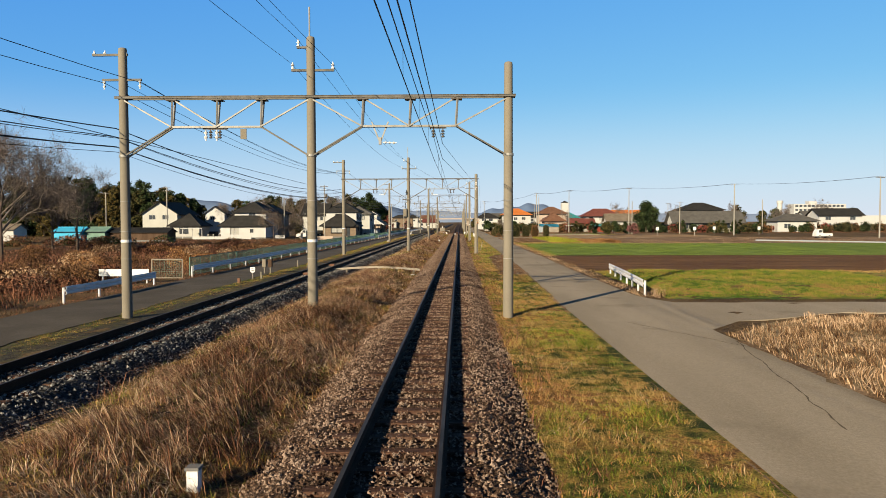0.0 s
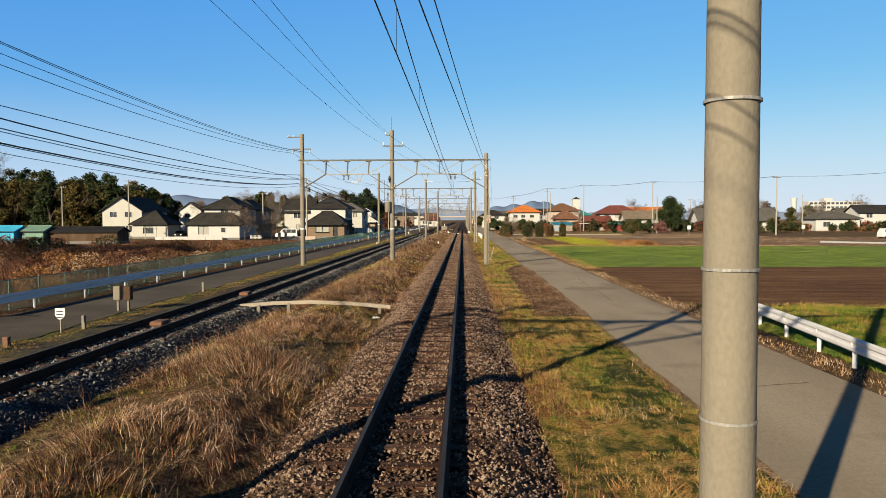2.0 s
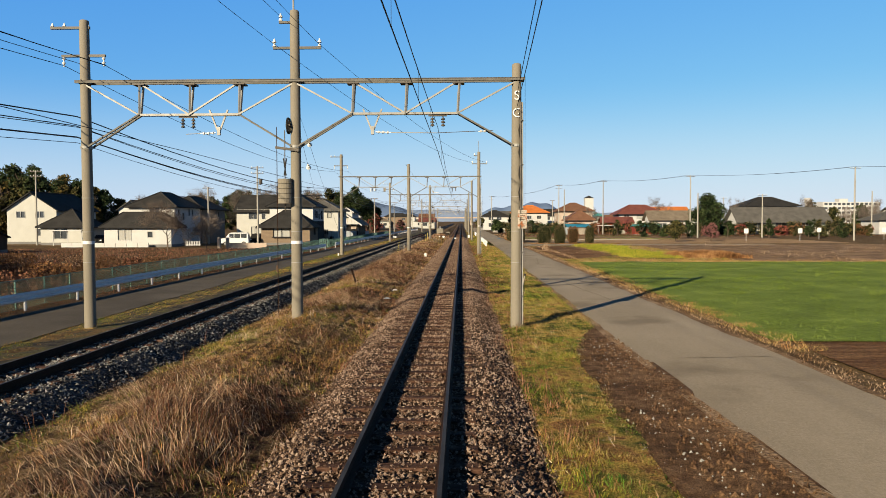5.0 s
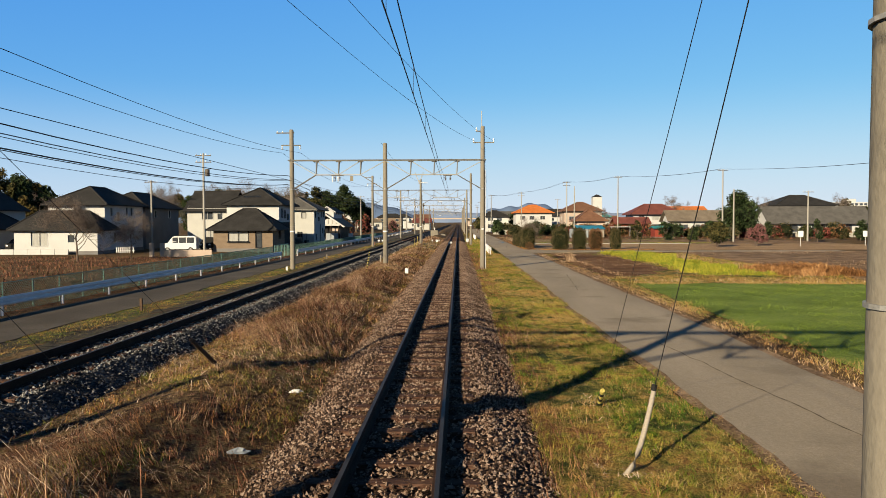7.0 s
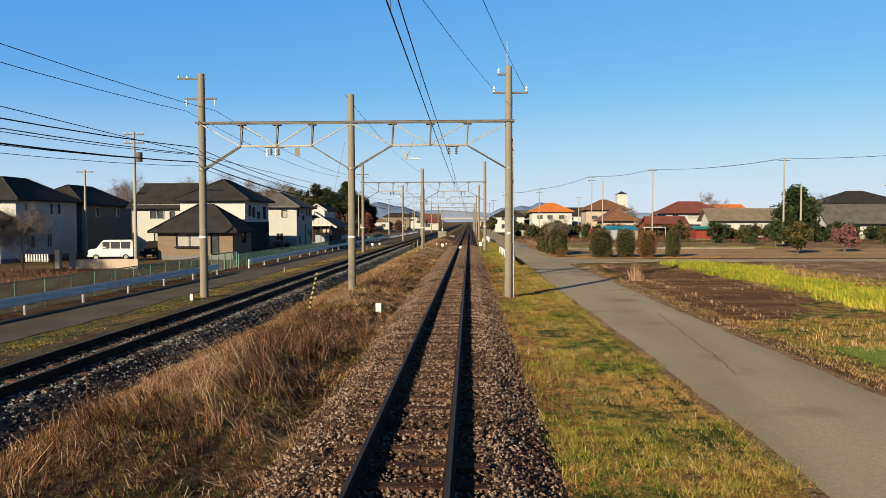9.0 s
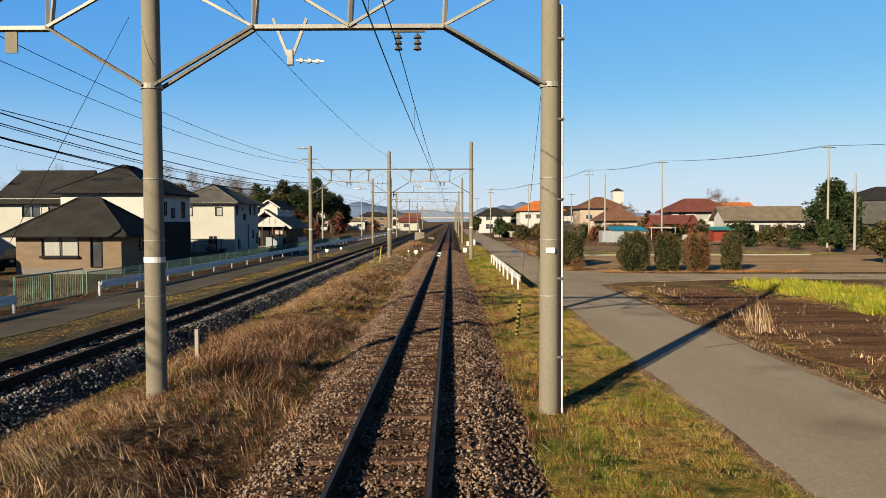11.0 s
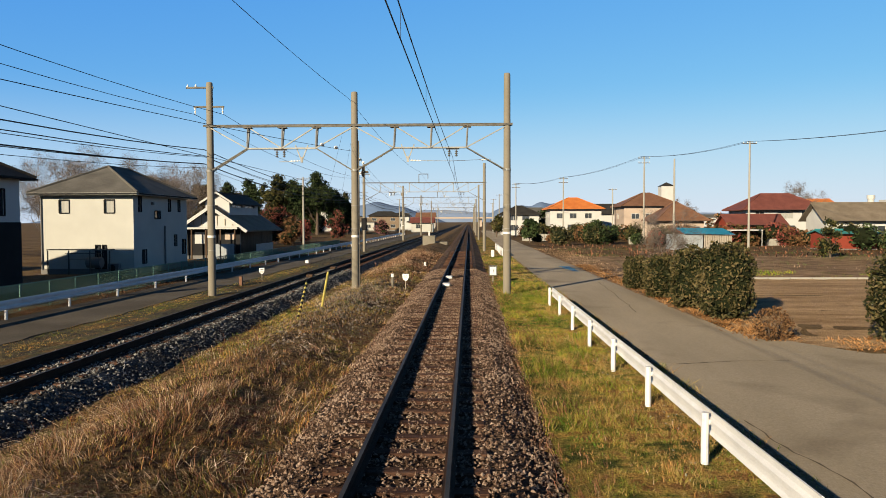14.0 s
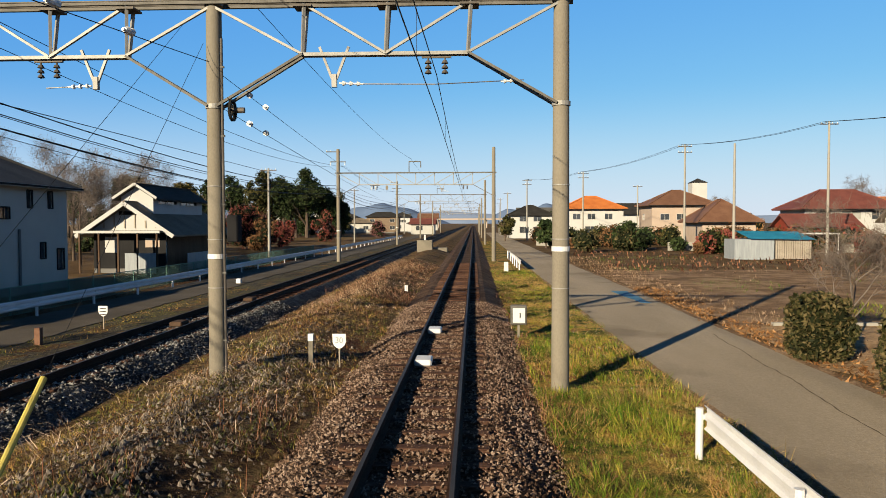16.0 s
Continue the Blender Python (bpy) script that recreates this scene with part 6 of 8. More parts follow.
for x, y, tz, arms, bx in ((25.6, 233.8, 10.7, 0, 0), (-29.1, 155.6, 10.8, 2, 1), (-41.3, 170, 8.6, 1, 0), (-68, 167, 11.2, 2, 0), (-86.8, 176, 10.3, 1, 0), (60.5, 200, 8.2, 1, 0), (75, 262, 9.5, 1, 0), (31, 300, 10, 1, 0), (-22.5, 240, 9.0, 1, 0), (-23, 300, 9.5, 1, 0), (7.8, 330, 10, 1, 0), (7.6, 370, 10, 1, 0), (-20, 350, 9.5, 1, 0), (-24, 410, 9.5, 1, 0), (9, 420, 10, 1, 0), (85, 205, 9, 0, 0), (47, 198, 8.4, 0, 0)):
    utility_pole(x, y, tz, arms, box_at=bool(bx))

# ---- small things along the line ----


def text_mesh(words, size, depth=0.004):
    cu = bpy.data.curves.new("lettering", "FONT")
    cu.body, cu.size, cu.extrude, cu.align_x, cu.align_y = words, size, depth, "CENTER", "CENTER"
    ob = bpy.data.objects.new("lettering", cu)
    scene.collection.objects.link(ob)
    mesh = bpy.data.meshes.new_from_object(ob.evaluated_get(bpy.context.evaluated_depsgraph_get()))
    bpy.data.objects.remove(ob)
    mesh.transform(pose(0, 0, 0, 90, 0, 0))
    return mesh


def shield(bm, w, h, z, y=0.0, t=0.02):
    """A badge-shaped plate facing -y."""
    out = [(-0.5, 0.5), (0.5, 0.5), (0.5, -0.05), (0.4, -0.28), (0.2, -0.44), (0, -0.5), (-0.2, -0.44), (-0.4, -0.28), (-0.5, -0.05)]
    f0 = [bm.verts.new((x * w, y - t, z + q * h)) for x, q in out]
    f1 = [bm.verts.new((x * w, y, z + q * h)) for x, q in out]
    bm.faces.new(f0)
    bm.faces.new(f1[::-1])
    for i in range(len(out)):
        j = (i + 1) % len(out)
        bm.faces.new((f0[j], f0[i], f1[i], f1[j]))
    bmesh.ops.recalc_face_normals(bm, faces=bm.faces)
    return bm


def badge_sign(x, y, z, h, words, label):
    s = thing("badge_sign", x, y, z, label, "sign", "lineside signs")
    part("post", barred((0, 0, -0.2), (0, 0, h), 0.02, sides=8), "pale_wood", s)
    p = part("plate", shield(bmesh.new(), 0.31, 0.35, h + 0.05, -0.02), "sign_white", s)
    if words:
        m = text_mesh(words, 0.2)
        m.transform(Matrix.Translation((0, -0.046, h + 0.07)))
        link("lettering", m, "tin", p, "faded grey number")
    else:
        for k in range(3):
            part("text_bar", boxed(-0.11, 0.11, -0.048, -0.042, h + 0.12 - k * 0.1, h + 0.15 - k * 0.1), "rust", p)


badge_sign(-3.15, 178.1, -0.5, 0.62, "30", "white shield-shaped sign with the number thirty")
badge_sign(-12.3, 184.8, -0.52, 0.5, "", "small white shield sign beside the far track")
badge_sign(-12.5, 43.4, -0.52, 0.5, "", "small white shield sign beside the far track")


def stump(x, y, h, w, mat, label, cap=None, lean=0.0):
    s = thing("marker_post", x, y, float(ground_z(x, y)), label, "post", "lineside marker posts")
    part("post", barred((0, 0, -0.2), (lean, 0, h), w), mat, s)
    if cap:
        part("cap", boxed(lean - w * 0.62, lean + w * 0.62, -w * 0.62, w * 0.62, h - 0.02, h + cap), "sign_white" if mat != "sign_white" else "grey_wall", s)
    return s


stump(-3.8, 178.0, 0.55, 0.1, "concrete", "short weathered concrete marker with a pale top", 0.14)
stump(-12.55, 181.6, 0.5, 0.16, "roof_brown", "short rusty red marker post", None)
stump(-12.55, 40.8, 0.3, 0.14, "roof_brown", "short rusty red marker post", None)
stump(-3.3, 8.8, 0.32, 0.14, "sign_white", "white concrete distance post", 0.02)
stump(-12.2, 44.2, 0.45, 0.1, "concrete", "short grey concrete marker post", None)
stump(-12.6, 56.0, 0.5, 0.09, "concrete", "short grey concrete marker post", None)
stump(-12.6, 142.3, 0.4, 0.09, "concrete", "short grey concrete marker post", None)
stump(-12.4, 125.3, 0.3, 0.12, "sign_white", "short white marker post", None)
stump(-12.5, 101.5, 0.5, 0.09, "wood", "short brown marker post", None)
stump(-13.6, 202.6, 0.3, 0.25, "sign_white", "small white box beside the lane", None)
stump(-6.2, 130.8, 0.75, 0.09, "pale_wood", "weathered wooden stake in dry grass", None)
stump(-3.35, 120.0, 0.35, 0.2, "sign_white", "small white lineside box", None)
stump(-3.3, 196.5, 0.3, 0.16, "sign_white", "small white lineside marker", None)
stump(2.2, 136.9, 0.5, 0.09, "black", "short black stay guard in the grass", None)
stump(2.3, 213, 0.7, 0.3, "sign_white", "pale box at the foot of a post", None)

# twin relay cases by the lane
rc = thing("relay_case", -13.0, 48.6, -0.53, "pair of small rusty grey relay cases on posts", "relay case")
for k, (dx, mt) in enumerate(((-0.2, "concrete"), (0.2, "wood"))):
    part("leg", barred((dx, 0, -0.2), (dx, 0, 0.5), 0.07), "concrete", rc)
    part("case", boxed(dx - 0.13, dx + 0.13, -0.13, 0.13, 0.42, 0.95, 0.02), mt, rc)
# white equipment box by gantry four
eb = thing("equipment_box", 1.35, 183.2, -0.55, "grey metal equipment box with a white door on a post", "equipment box")
part("post", barred((0, 0, -0.2), (0, 0, 0.5), 0.07), "concrete", eb)
cs = part("case", boxed(-0.24, 0.24, -0.14, 0.14, 0.42, 1.0, 0.02), "shade_grey_steel", eb)
part("door_panel", boxed(-0.18, 0.18, -0.16, -0.142, 0.48, 0.92), "sign_white", cs)
part("latch", boxed(0.02, 0.05, -0.175, -0.162, 0.62, 0.78), "black", cs, "dark latch")
# beacons between the rails
for x0, y, mt in ((CX - 0.3, 177.2, "sign_white"), (CX - 0.3, 181.8, "sign_white"), (LX - 0.1, 42.5, "roof_brown"), (LX - 0.1, 51.0, "roof_brown"), (LX - 0.1, 183, "wood"), (LX - 0.1, 190, "wood")):
    b = thing("track_beacon", x0, y, -0.2, "white plastic train-control beacon between the rails" if mt == "sign_white" else "rusty cover plate between the far rails", "beacon", "track beacons")
    part("body", boxed(-0.19, 0.19, -0.3, 0.3, 0.02, 0.16, 0.03), mt, b)
    for dy in (-0.2, 0.2):
        part("foot", boxed(-0.24, 0.24, dy - 0.04, dy + 0.04, 0, 0.03), "darksteel", b)
# old low rail of bleached planks across the hump
of = thing("old_barrier", -2.6, 47.2, -0.5, "low bleached wooden barrier on stub posts", "barrier")
for k in range(4):
    x1, x0 = -k * 1.42, -(k + 1) * 1.42
    za, zb = (0.3 + 0.17 * math.sin(math.pi * q / 4) for q in (k, k + 1))
    part("plank", barred((x0, 0.04 * k, zb), (x1, 0.04 * (k - 1), za), 0.06, 0.13), "pale_wood", of)
for k in range(5):
    part("stub_post", barred((-0.4 - k * 1.1, 0.06, -0.3), (-0.4 - k * 1.1, 0.06, 0.28 + 0.17 * math.sin(math.pi * (0.4 + 1.1 * k) / 5.68)), 0.11), "concrete", of)
# gate panel and white board across the field entrance
gp = thing("gate_panel", -19.0, 44.2, -0.55, "green mesh gate panel in a pale frame", "gate")
for a0, b0 in (((0, 0, 0.05), (1.9, 0, 0.05)), ((0, 0, 1.2), (1.9, 0, 1.2)), ((0, 0, 0), (0, 0, 1.2)), ((1.9, 0, 0), (1.9, 0, 1.2))):
    part("frame_tube", barred(a0, b0, 0.03, sides=8), "pale_wood", gp)
for k in range(18):
    part("mesh_wire", barred((0.05 + k * 0.105, 0, 0.06), (0.05 + k * 0.105, 0, 1.19), 0.006, sides=4), "green_net", gp)
for k in range(10):
    part("mesh_wire", barred((0, 0.008, 0.1 + k * 0.115), (1.9, 0.008, 0.1 + k * 0.115), 0.006, sides=4), "green_net", gp)
wb = thing("barrier_board", -20.7, 41.0, -0.6, "white barrier board beside the field entrance", "barrier")
part("board", boxed(0, 2.9, -0.03, 0.03, 0.45, 0.85), "white_rail", wb)
for xk in (0.2, 1.5, 2.75):
    part("post", barred((xk, 0.06, -0.2), (xk, 0.06, 0.8), 0.05, sides=8), "white_rail", wb)
gp2 = thing("gate_panel", -17.6, 142.2, -0.6, "green mesh double gate in a teal frame", "gate")
for ya in (0.0, 2.75):
    for a0, b0 in (((0, ya, 0.08), (0, ya + 2.65, 0.08)), ((0, ya, 1.3), (0, ya + 2.65, 1.3)), ((0, ya, 0), (0, ya, 1.3)), ((0, ya + 2.65, 0), (0, ya + 2.65, 1.3)), ((0, ya + 1.3, 0.08), (0, ya + 1.3, 1.3))):
        part("frame_tube", barred(a0, b0, 0.035, sides=8), "teal_post", gp2)
    for k in range(18):
        part("mesh_wire", barred((0, ya + 0.08 + k * 0.147, 0.08), (0, ya + 0.08 + k * 0.147, 1.3), 0.008, sides=4), "green_net", gp2)


def stay(top, foot, cover, label, sleeve=1.6, guard_mat=None):
    """A stay wire with a guard sleeve at its foot: 'stripes', 'yellow' or none."""
    t, f = Vector(top), Vector(foot)
    s = thing("stay_wire", f.x, f.y, f.z, label, "stay wire", "gantry stays")
    d = t - f
    part("wire", barred((0, 0, 0), d, 0.0045, sides=5), "wire", s)
    u = d.normalized()
    if cover == "yellow":
        part("sleeve", barred(u * 0.05, u * sleeve, 0.045, sides=10), "yellow", s, "faded yellow plastic sleeve")
    elif cover == "stripes":
        n = int(sleeve / 0.11)
        for k in range(n):
            part("sleeve", barred(u * (0.05 + k * 0.11), u * (0.05 + (k + 1) * 0.11), 0.042, sides=10), "yellow" if k % 2 else "black", s)
    elif cover == "dark":
        part("sleeve", barred(u * 0.05, u * sleeve, 0.045, sides=8), "wood", s, "rusty dark sleeve")
    return s


stay((1.85, 76.4, 7.3), (2.65, 87.0, -0.55), "stripes", "steel stay with a black and yellow sleeve", 0.75)
sc = thing("stay_wire", 2.28, 83.2, -0.55, "steel stay with a bent bleached white sleeve", "stay wire", "gantry stays")
part("wire", barred((0.38, 0, 1.2), (-0.22, -6.8, 8.15), 0.006, sides=5), "wire", sc)
v, f = tube([(0.38 * (k / 8) ** 0.62, 0, 1.2 * k / 8) for k in range(9)], np.linspace(0.04, 0.032, 9), 10)
fast("sleeve", v, f, "pale_wood", sc, "bleached bent plastic sleeve", smooth=True)
part("cap", barred((0.37, 0, 1.18), (0.39, 0, 1.26), 0.04, 0.036, sides=10), "black", sc, "dark sleeve end")
stay((1.85, 126.5, 7.4), (1.95, 134.9, -0.55), "stripes", "steel stay with a black and yellow sleeve", 1.8)
stay((1.95, 126.5, 8.6), (2.75, 137.0, -0.55), "", "bare steel stay wire from the post", 1.2)
stay((-5.5, 176.0, 6.6), (-5.5, 168.9, -0.45), "yellow", "steel stay with a faded yellow sleeve", 2.0)
stay((-5.9, 176.0, 7.0), (-5.6, 165.4, -0.5), "stripes", "steel stay with a black and yellow sleeve", 2.4)
stay((-5.6, 126.0, 6.5), (-6.0, 120.2, -0.45), "stripes", "steel stay with a black and yellow sleeve", 1.8)
for zt, yf, zi in ((6.66, 89.2, 5.64), (6.17, 84.4, 4.83)):
    sw = stay((-5.35, 76.4, zt), (-5.3, yf, -0.3), "dark" if yf > 86 else "", "steel stay with a white ball insulator", 1.9)
    dv = Vector((-0.05, 76.4 - yf, zt + 0.3))
    c0 = dv * ((zi + 0.3) / (zt + 0.3))
    u0 = dv.normalized()
    insulator(sw, c0 - u0 * 0.1, c0 + u0 * 0.1, 0.09, 1)

# line ends drawn to the posts, with strain insulators
for (p, q) in (((-5.35, 176.4, 5.4), (LX + 0.3, 226, 5.2)), ((-5.35, 176.4, 6.1), (LX + 0.3, 226, 5.9)), ((-5.35, 175.9, 6.2), (-8.6, 150, 5.3))):
    s = thing("strain_line", p[0], p[1], p[2], "dark strain line with white insulators", "overhead wire", "overhead wires")
    d = Vector(q) - Vector(p)
    v, f = tube(sagging((0, 0, 0), tuple(d), 0.12), 0.008)
    fast("wire", v, f, "wire", s)
    u = d.normalized()
    for k in (2.6, 4.4):
        insulator(s, u * k, u * (k + 0.3), 0.075, 2)

# tension weights hung beside the middle post of gantry two
tw2 = thing("tension_weight", -5.66, 76.0, -0.25, "stack of concrete tension weights hung on a rope", "tension weight")
for k in range(5):
    part("disc", barred((0, 0, 3.75 + k * 0.16), (0, 0, 3.9 + k * 0.16), 0.23, sides=18), "concrete", tw2)
part("rod", barred((0, 0, 3.5), (0, 0, 6.1), 0.015, sides=6), "darksteel", tw2)
part("guide_rod", barred((-0.26, 0, 0.2), (-0.26, 0, 6.2), 0.012, sides=6), "rust", tw2)
for k in range(2):
    part("hook", barred((0.03 * (2 * k - 1), 0, 4.65), (0.05 * (1 - 2 * k), 0, 5.2), 0.02, sides=6), "black", tw2)
part("arm", barred((-0.3, 0, 5.55), (0.45, 0, 5.45), 0.08), "darksteel", tw2)


def pulley(x, y, z, r):
    """A spoked balancer wheel."""
    w = thing("balancer_wheel", x, y, z, "black spoked tension wheel on the post", "pulley", "tension wheels")
    bm = bmesh.new()
    n = 24
    for k in range(n):
        a0, a1 = 2 * math.pi * k / n, 2 * math.pi * (k + 1) / n
        bar(bm, (0, r * math.cos(a0), r * math.sin(a0)), (0, r * math.cos(a1), r * math.sin(a1)), 0.05)
    part("rim", bm, "black", w)
    for k in range(6):
        a0 = math.pi * k / 3
        part("spoke", barred((0, 0, 0), (0, r * math.cos(a0), r * math.sin(a0)), 0.03), "black", w)
    part("hub", barred((-0.08, 0, 0), (0.25, 0, 0), 0.06, sides=10), "darksteel", w)


pulley(-5.56, 76.1, 6.0, 0.24)
pulley(-4.95, 176.1, 5.25, 0.2)

# notice plates strapped to gantry two, conduits down the posts
np_ = thing("notice_plate", 1.95, 76.2, 2.68, "stack of rust-stained white notice plates on a post", "sign")
for k in range(5):
    part("plate", boxed(-0.15, 0.14, -0.215 - 0.012 * (k % 2), -0.19, k * 0.12, k * 0.12 + 0.112, 0.008), "stained_plate", np_)
    part("text_bar", boxed(-0.11 + 0.03 * (k % 2), 0.08, -0.234, -0.229, k * 0.12 + 0.05, k * 0.12 + 0.062), "rust", np_)
for word, zz in (("S", 6.9), ("G", 6.35)):
    m = text_mesh(word, 0.42, 0.01)
    m.transform(Matrix.Translation((1.77, -0.178, zz)))
    link("lettering", m, "sign_white", g2, "white painted letter")
for x, y, mt in ((1.9, 76.02, "darksteel"), (1.96, 76.06, "steel"), (1.92, 126.12, "black"), (1.97, 126.16, "sign_white"), (-5.12, 176.05, "darksteel")):
    c = thing("conduit", x, y, -0.5, "pipe strapped to the concrete post", "pipe", "post conduits")
    part("pipe", barred((0, -0.02, 0), (-0.02, -0.02, 7.2), 0.028, sides=8), mt, c)
    for zc in (1.0, 2.4, 3.8, 5.2, 6.6):
        part("clip", boxed(-0.045, 0.03, -0.055, 0.01, zc, zc + 0.035), "shade_grey_steel", c)
ju = thing("junction_box", -4.98, 176.0, 2.55, "dark junction box fixed to the middle post", "junction box")
part("case", boxed(-0.02, 0.2, -0.2, 0.1, 0, 0.55, 0.02), "black_wall", ju)

# litter
for i, (x, y, sz) in enumerate(((-3.0, 46.2, 0.12), (-3.2, 83.7, 0.12), (-3.2, 87.4, 0.1))):
    bm = bmesh.new()
    bmesh.ops.create_icosphere(bm, subdivisions=2, radius=sz)
    for vv in bm.verts:
        vv.co = Vector((vv.co.x * 1.2, vv.co.y * 0.8, max(vv.co.z, -0.02) * 0.45)) * (1 + 0.35 * math.sin(11 * vv.co.x / sz + 7 * vv.co.y / sz + i))
    ob = part("litter", bm, "sign_white" if i != 1 else "tin")
    ob.location = (x, y, float(ground_z(x, y)) + 0.06)
    tagged(ob, "crumpled white plastic litter on the ballast edge", "litter", "litter")
sheet("blue_sheet", [(6.9, 198.2), (7.7, 198.0), (7.6, 192.6), (7.2, 192.9)], -0.515, "blue_sheet", "blue plastic sheet lying at the road edge", "sheet", 0.015, 0.05)
bk = thing("concrete_block", -5.7, 245.5, -0.55, "brown concrete block between the tracks", "block")
part("body", boxed(-0.9, 0.9, -0.6, 0.6, 0, 1.5, 0.05), "concrete", bk)
part("marker", boxed(-0.1, 0.1, -0.1, 0.1, 1.5, 2.1), "sign_white", bk)
bk2 = thing("concrete_block", -4.0, 246.5, -0.55, "low dark concrete pad between the tracks", "block")
part("body", boxed(-0.9, 0.9, -0.6, 0.6, 0, 0.6, 0.05), "concrete", bk2)

# gravel heap round the foot of gantry four
gs = np.random.default_rng(77)
n = 15000
gx5, gy5 = gs.normal(-4.7, 0.9, n), gs.uniform(158, 186, n)
ok = (gx5 > -6.6) & (gx5 < -3.0) & (gs.random(n) < np.exp(-((gy5 - 171) / 7.5) ** 2))
gx5, gy5 = gx5[ok], gy5[ok]
n = len(gx5)
vv = np.array([[1, 0, -0.5], [-1, 0, -0.5], [0, 1, -0.5], [0, -1, -0.5], [0, 0, 0.8]])[None] * gs.uniform(0.5, 1.1, (n, 5, 1)) + gs.uniform(-0.25, 0.25, (n, 5, 3))
vv = vv * (0.055 * gs.uniform(0.4, 1.8, (n, 1, 1))) + np.stack([gx5, gy5, ground_z(gx5, gy5) + 0.015], 1)[:, None]
ff = (np.arange(n)[:, None, None] * 5 + np.array([[0, 2, 4], [2, 1, 4], [1, 3, 4], [3, 0, 4]])[None]).reshape(-1, 3)
tagged(fast("gravel", vv.reshape(-1, 3), ff, "pale_gravel"), "loose pale gravel round the gantry foot", "gravel", kind="stuff")

# ---- cars ----


def car(x, y, rot, L, W, H, label, paint, van=True, z=None):
    """A small vehicle: body with bonnet and cabin, windows, wheels, lamps."""
    c = thing("van" if van else "pickup_truck", x, y, float(ground_z(x, y)) if z is None else z, label, "car", "parked vehicles")
    c.rotation_euler = (0, 0, radians(rot))
    prof = [(-L / 2, 0.35), (-L / 2, 0.95), (-L / 2 + 0.12, 1.05), (-L / 2 + 0.75, 1.12), (-L / 2 + 1.35, H - 0.06), (-L / 2 + 1.6, H), (L / 2 - 0.25, H), (L / 2 - 0.06, H - 0.2), (L / 2, 0.9), (L / 2, 0.35)] if van else [(-L / 2, 0.35), (-L / 2, 1.0), (-L / 2 + 0.35, H - 0.05), (-L / 2 + 0.6, H), (-L / 2 + 1.3, H), (-L / 2 + 1.4, 0.95), (L / 2, 0.95), (L / 2, 0.4)]
    bm = bmesh.new()
    sides = [[bm.verts.new((px, sy * W / 2 * (0.9 if pz > 1.2 else 1), pz)) for px, pz in prof] for sy in (-1, 1)]
    bm.faces.new(sides[0])
    bm.faces.new(sides[1][::-1])
    for i in range(len(prof)):
        j = (i + 1) % len(prof)
        bm.faces.new((sides[0][j], sides[0][i], sides[1][i], sides[1][j]))
    bmesh.ops.recalc_face_normals(bm, faces=bm.faces)
    bmesh.ops.bevel(bm, geom=bm.edges[:], offset=0.04, segments=2, affect="EDGES")
    body = part("body", bm, paint, c)
    for sy in (-1, 1):
        spans = ((-L / 2 + 1.35, -L / 2 + 2.0), (-L / 2 + 2.1, -L / 2 + 2.95), (-L / 2 + 3.05, L / 2 - 0.3)) if van else ((-L / 2 + 0.5, -L / 2 + 1.2),)
        for a0, b0 in spans:
            part("side_window", boxed(a0, b0, sy * W * 0.475 - 0.02, sy * W * 0.475 + 0.02, 1.12, H - 0.15), "glass", body)
        for wx in (-L / 2 + 0.75, L / 2 - 0.7):
            wl = part("wheel", barred((wx, sy * (W / 2 - 0.16), 0.3), (wx, sy * (W / 2 + 0.01), 0.3), 0.3, sides=18), "tyre", c)
            part("rim", barred((wx, sy * (W / 2 + 0.01), 0.3), (wx, sy * (W / 2 + 0.025), 0.3), 0.18, sides=14), "steel", wl)
        part("headlight", boxed(-L / 2 - 0.02, -L / 2 + 0.03, sy * W * 0.36 - 0.14, sy * W * 0.36 + 0.14, 0.72, 0.9), "porcelain", body)
    part("bumper", boxed(-L / 2 - 0.06, -L / 2 + 0.02, -W / 2 + 0.05, W / 2 - 0.05, 0.36, 0.55), paint, body)
    return c


car(-34.6, 162.6, 8, 4.2, 1.65, 1.95, "white van parked beside the brown house", "carpaint", z=-0.72)
car(-32.6, 167.5, 90, 3.6, 1.55, 1.7, "black small car parked behind the van", "black", z=-0.72)
car(74, 149, 5, 3.4, 1.5, 1.8, "white small pickup truck beyond the fields", "carpaint", van=False)
car(-57, 166, 95, 3.8, 1.6, 1.6, "dark car parked under a porch roof", "black", z=-0.78)

# pink block wall and gate posts at the drive
gw = thing("block_wall", -31.9, 150.2, -0.75, "pinkish rendered drive wall with two posts", "wall")
part("wall", boxed(0.3, 5.5, -0.1, 0.1, 0, 0.75), "pink_wall", gw)
for xk in (0.15, -1.0):
    part("gate_post", boxed(xk - 0.2, xk + 0.2, -0.2, 0.2, 0, 1.5, 0.02), "pink_wall", gw)
wf = thing("garden_fence", -40.5, 158.0, -0.75, "short white slatted fence in front of a house", "fence")
for k in range(9):
    part("slat", boxed(k * 0.25, k * 0.25 + 0.12, 0, 0.04, 0.1, 0.8), "white_wall", wf)
part("rail", boxed(0, 2.2, 0.042, 0.08, 0.3, 0.38), "white_wall", wf)
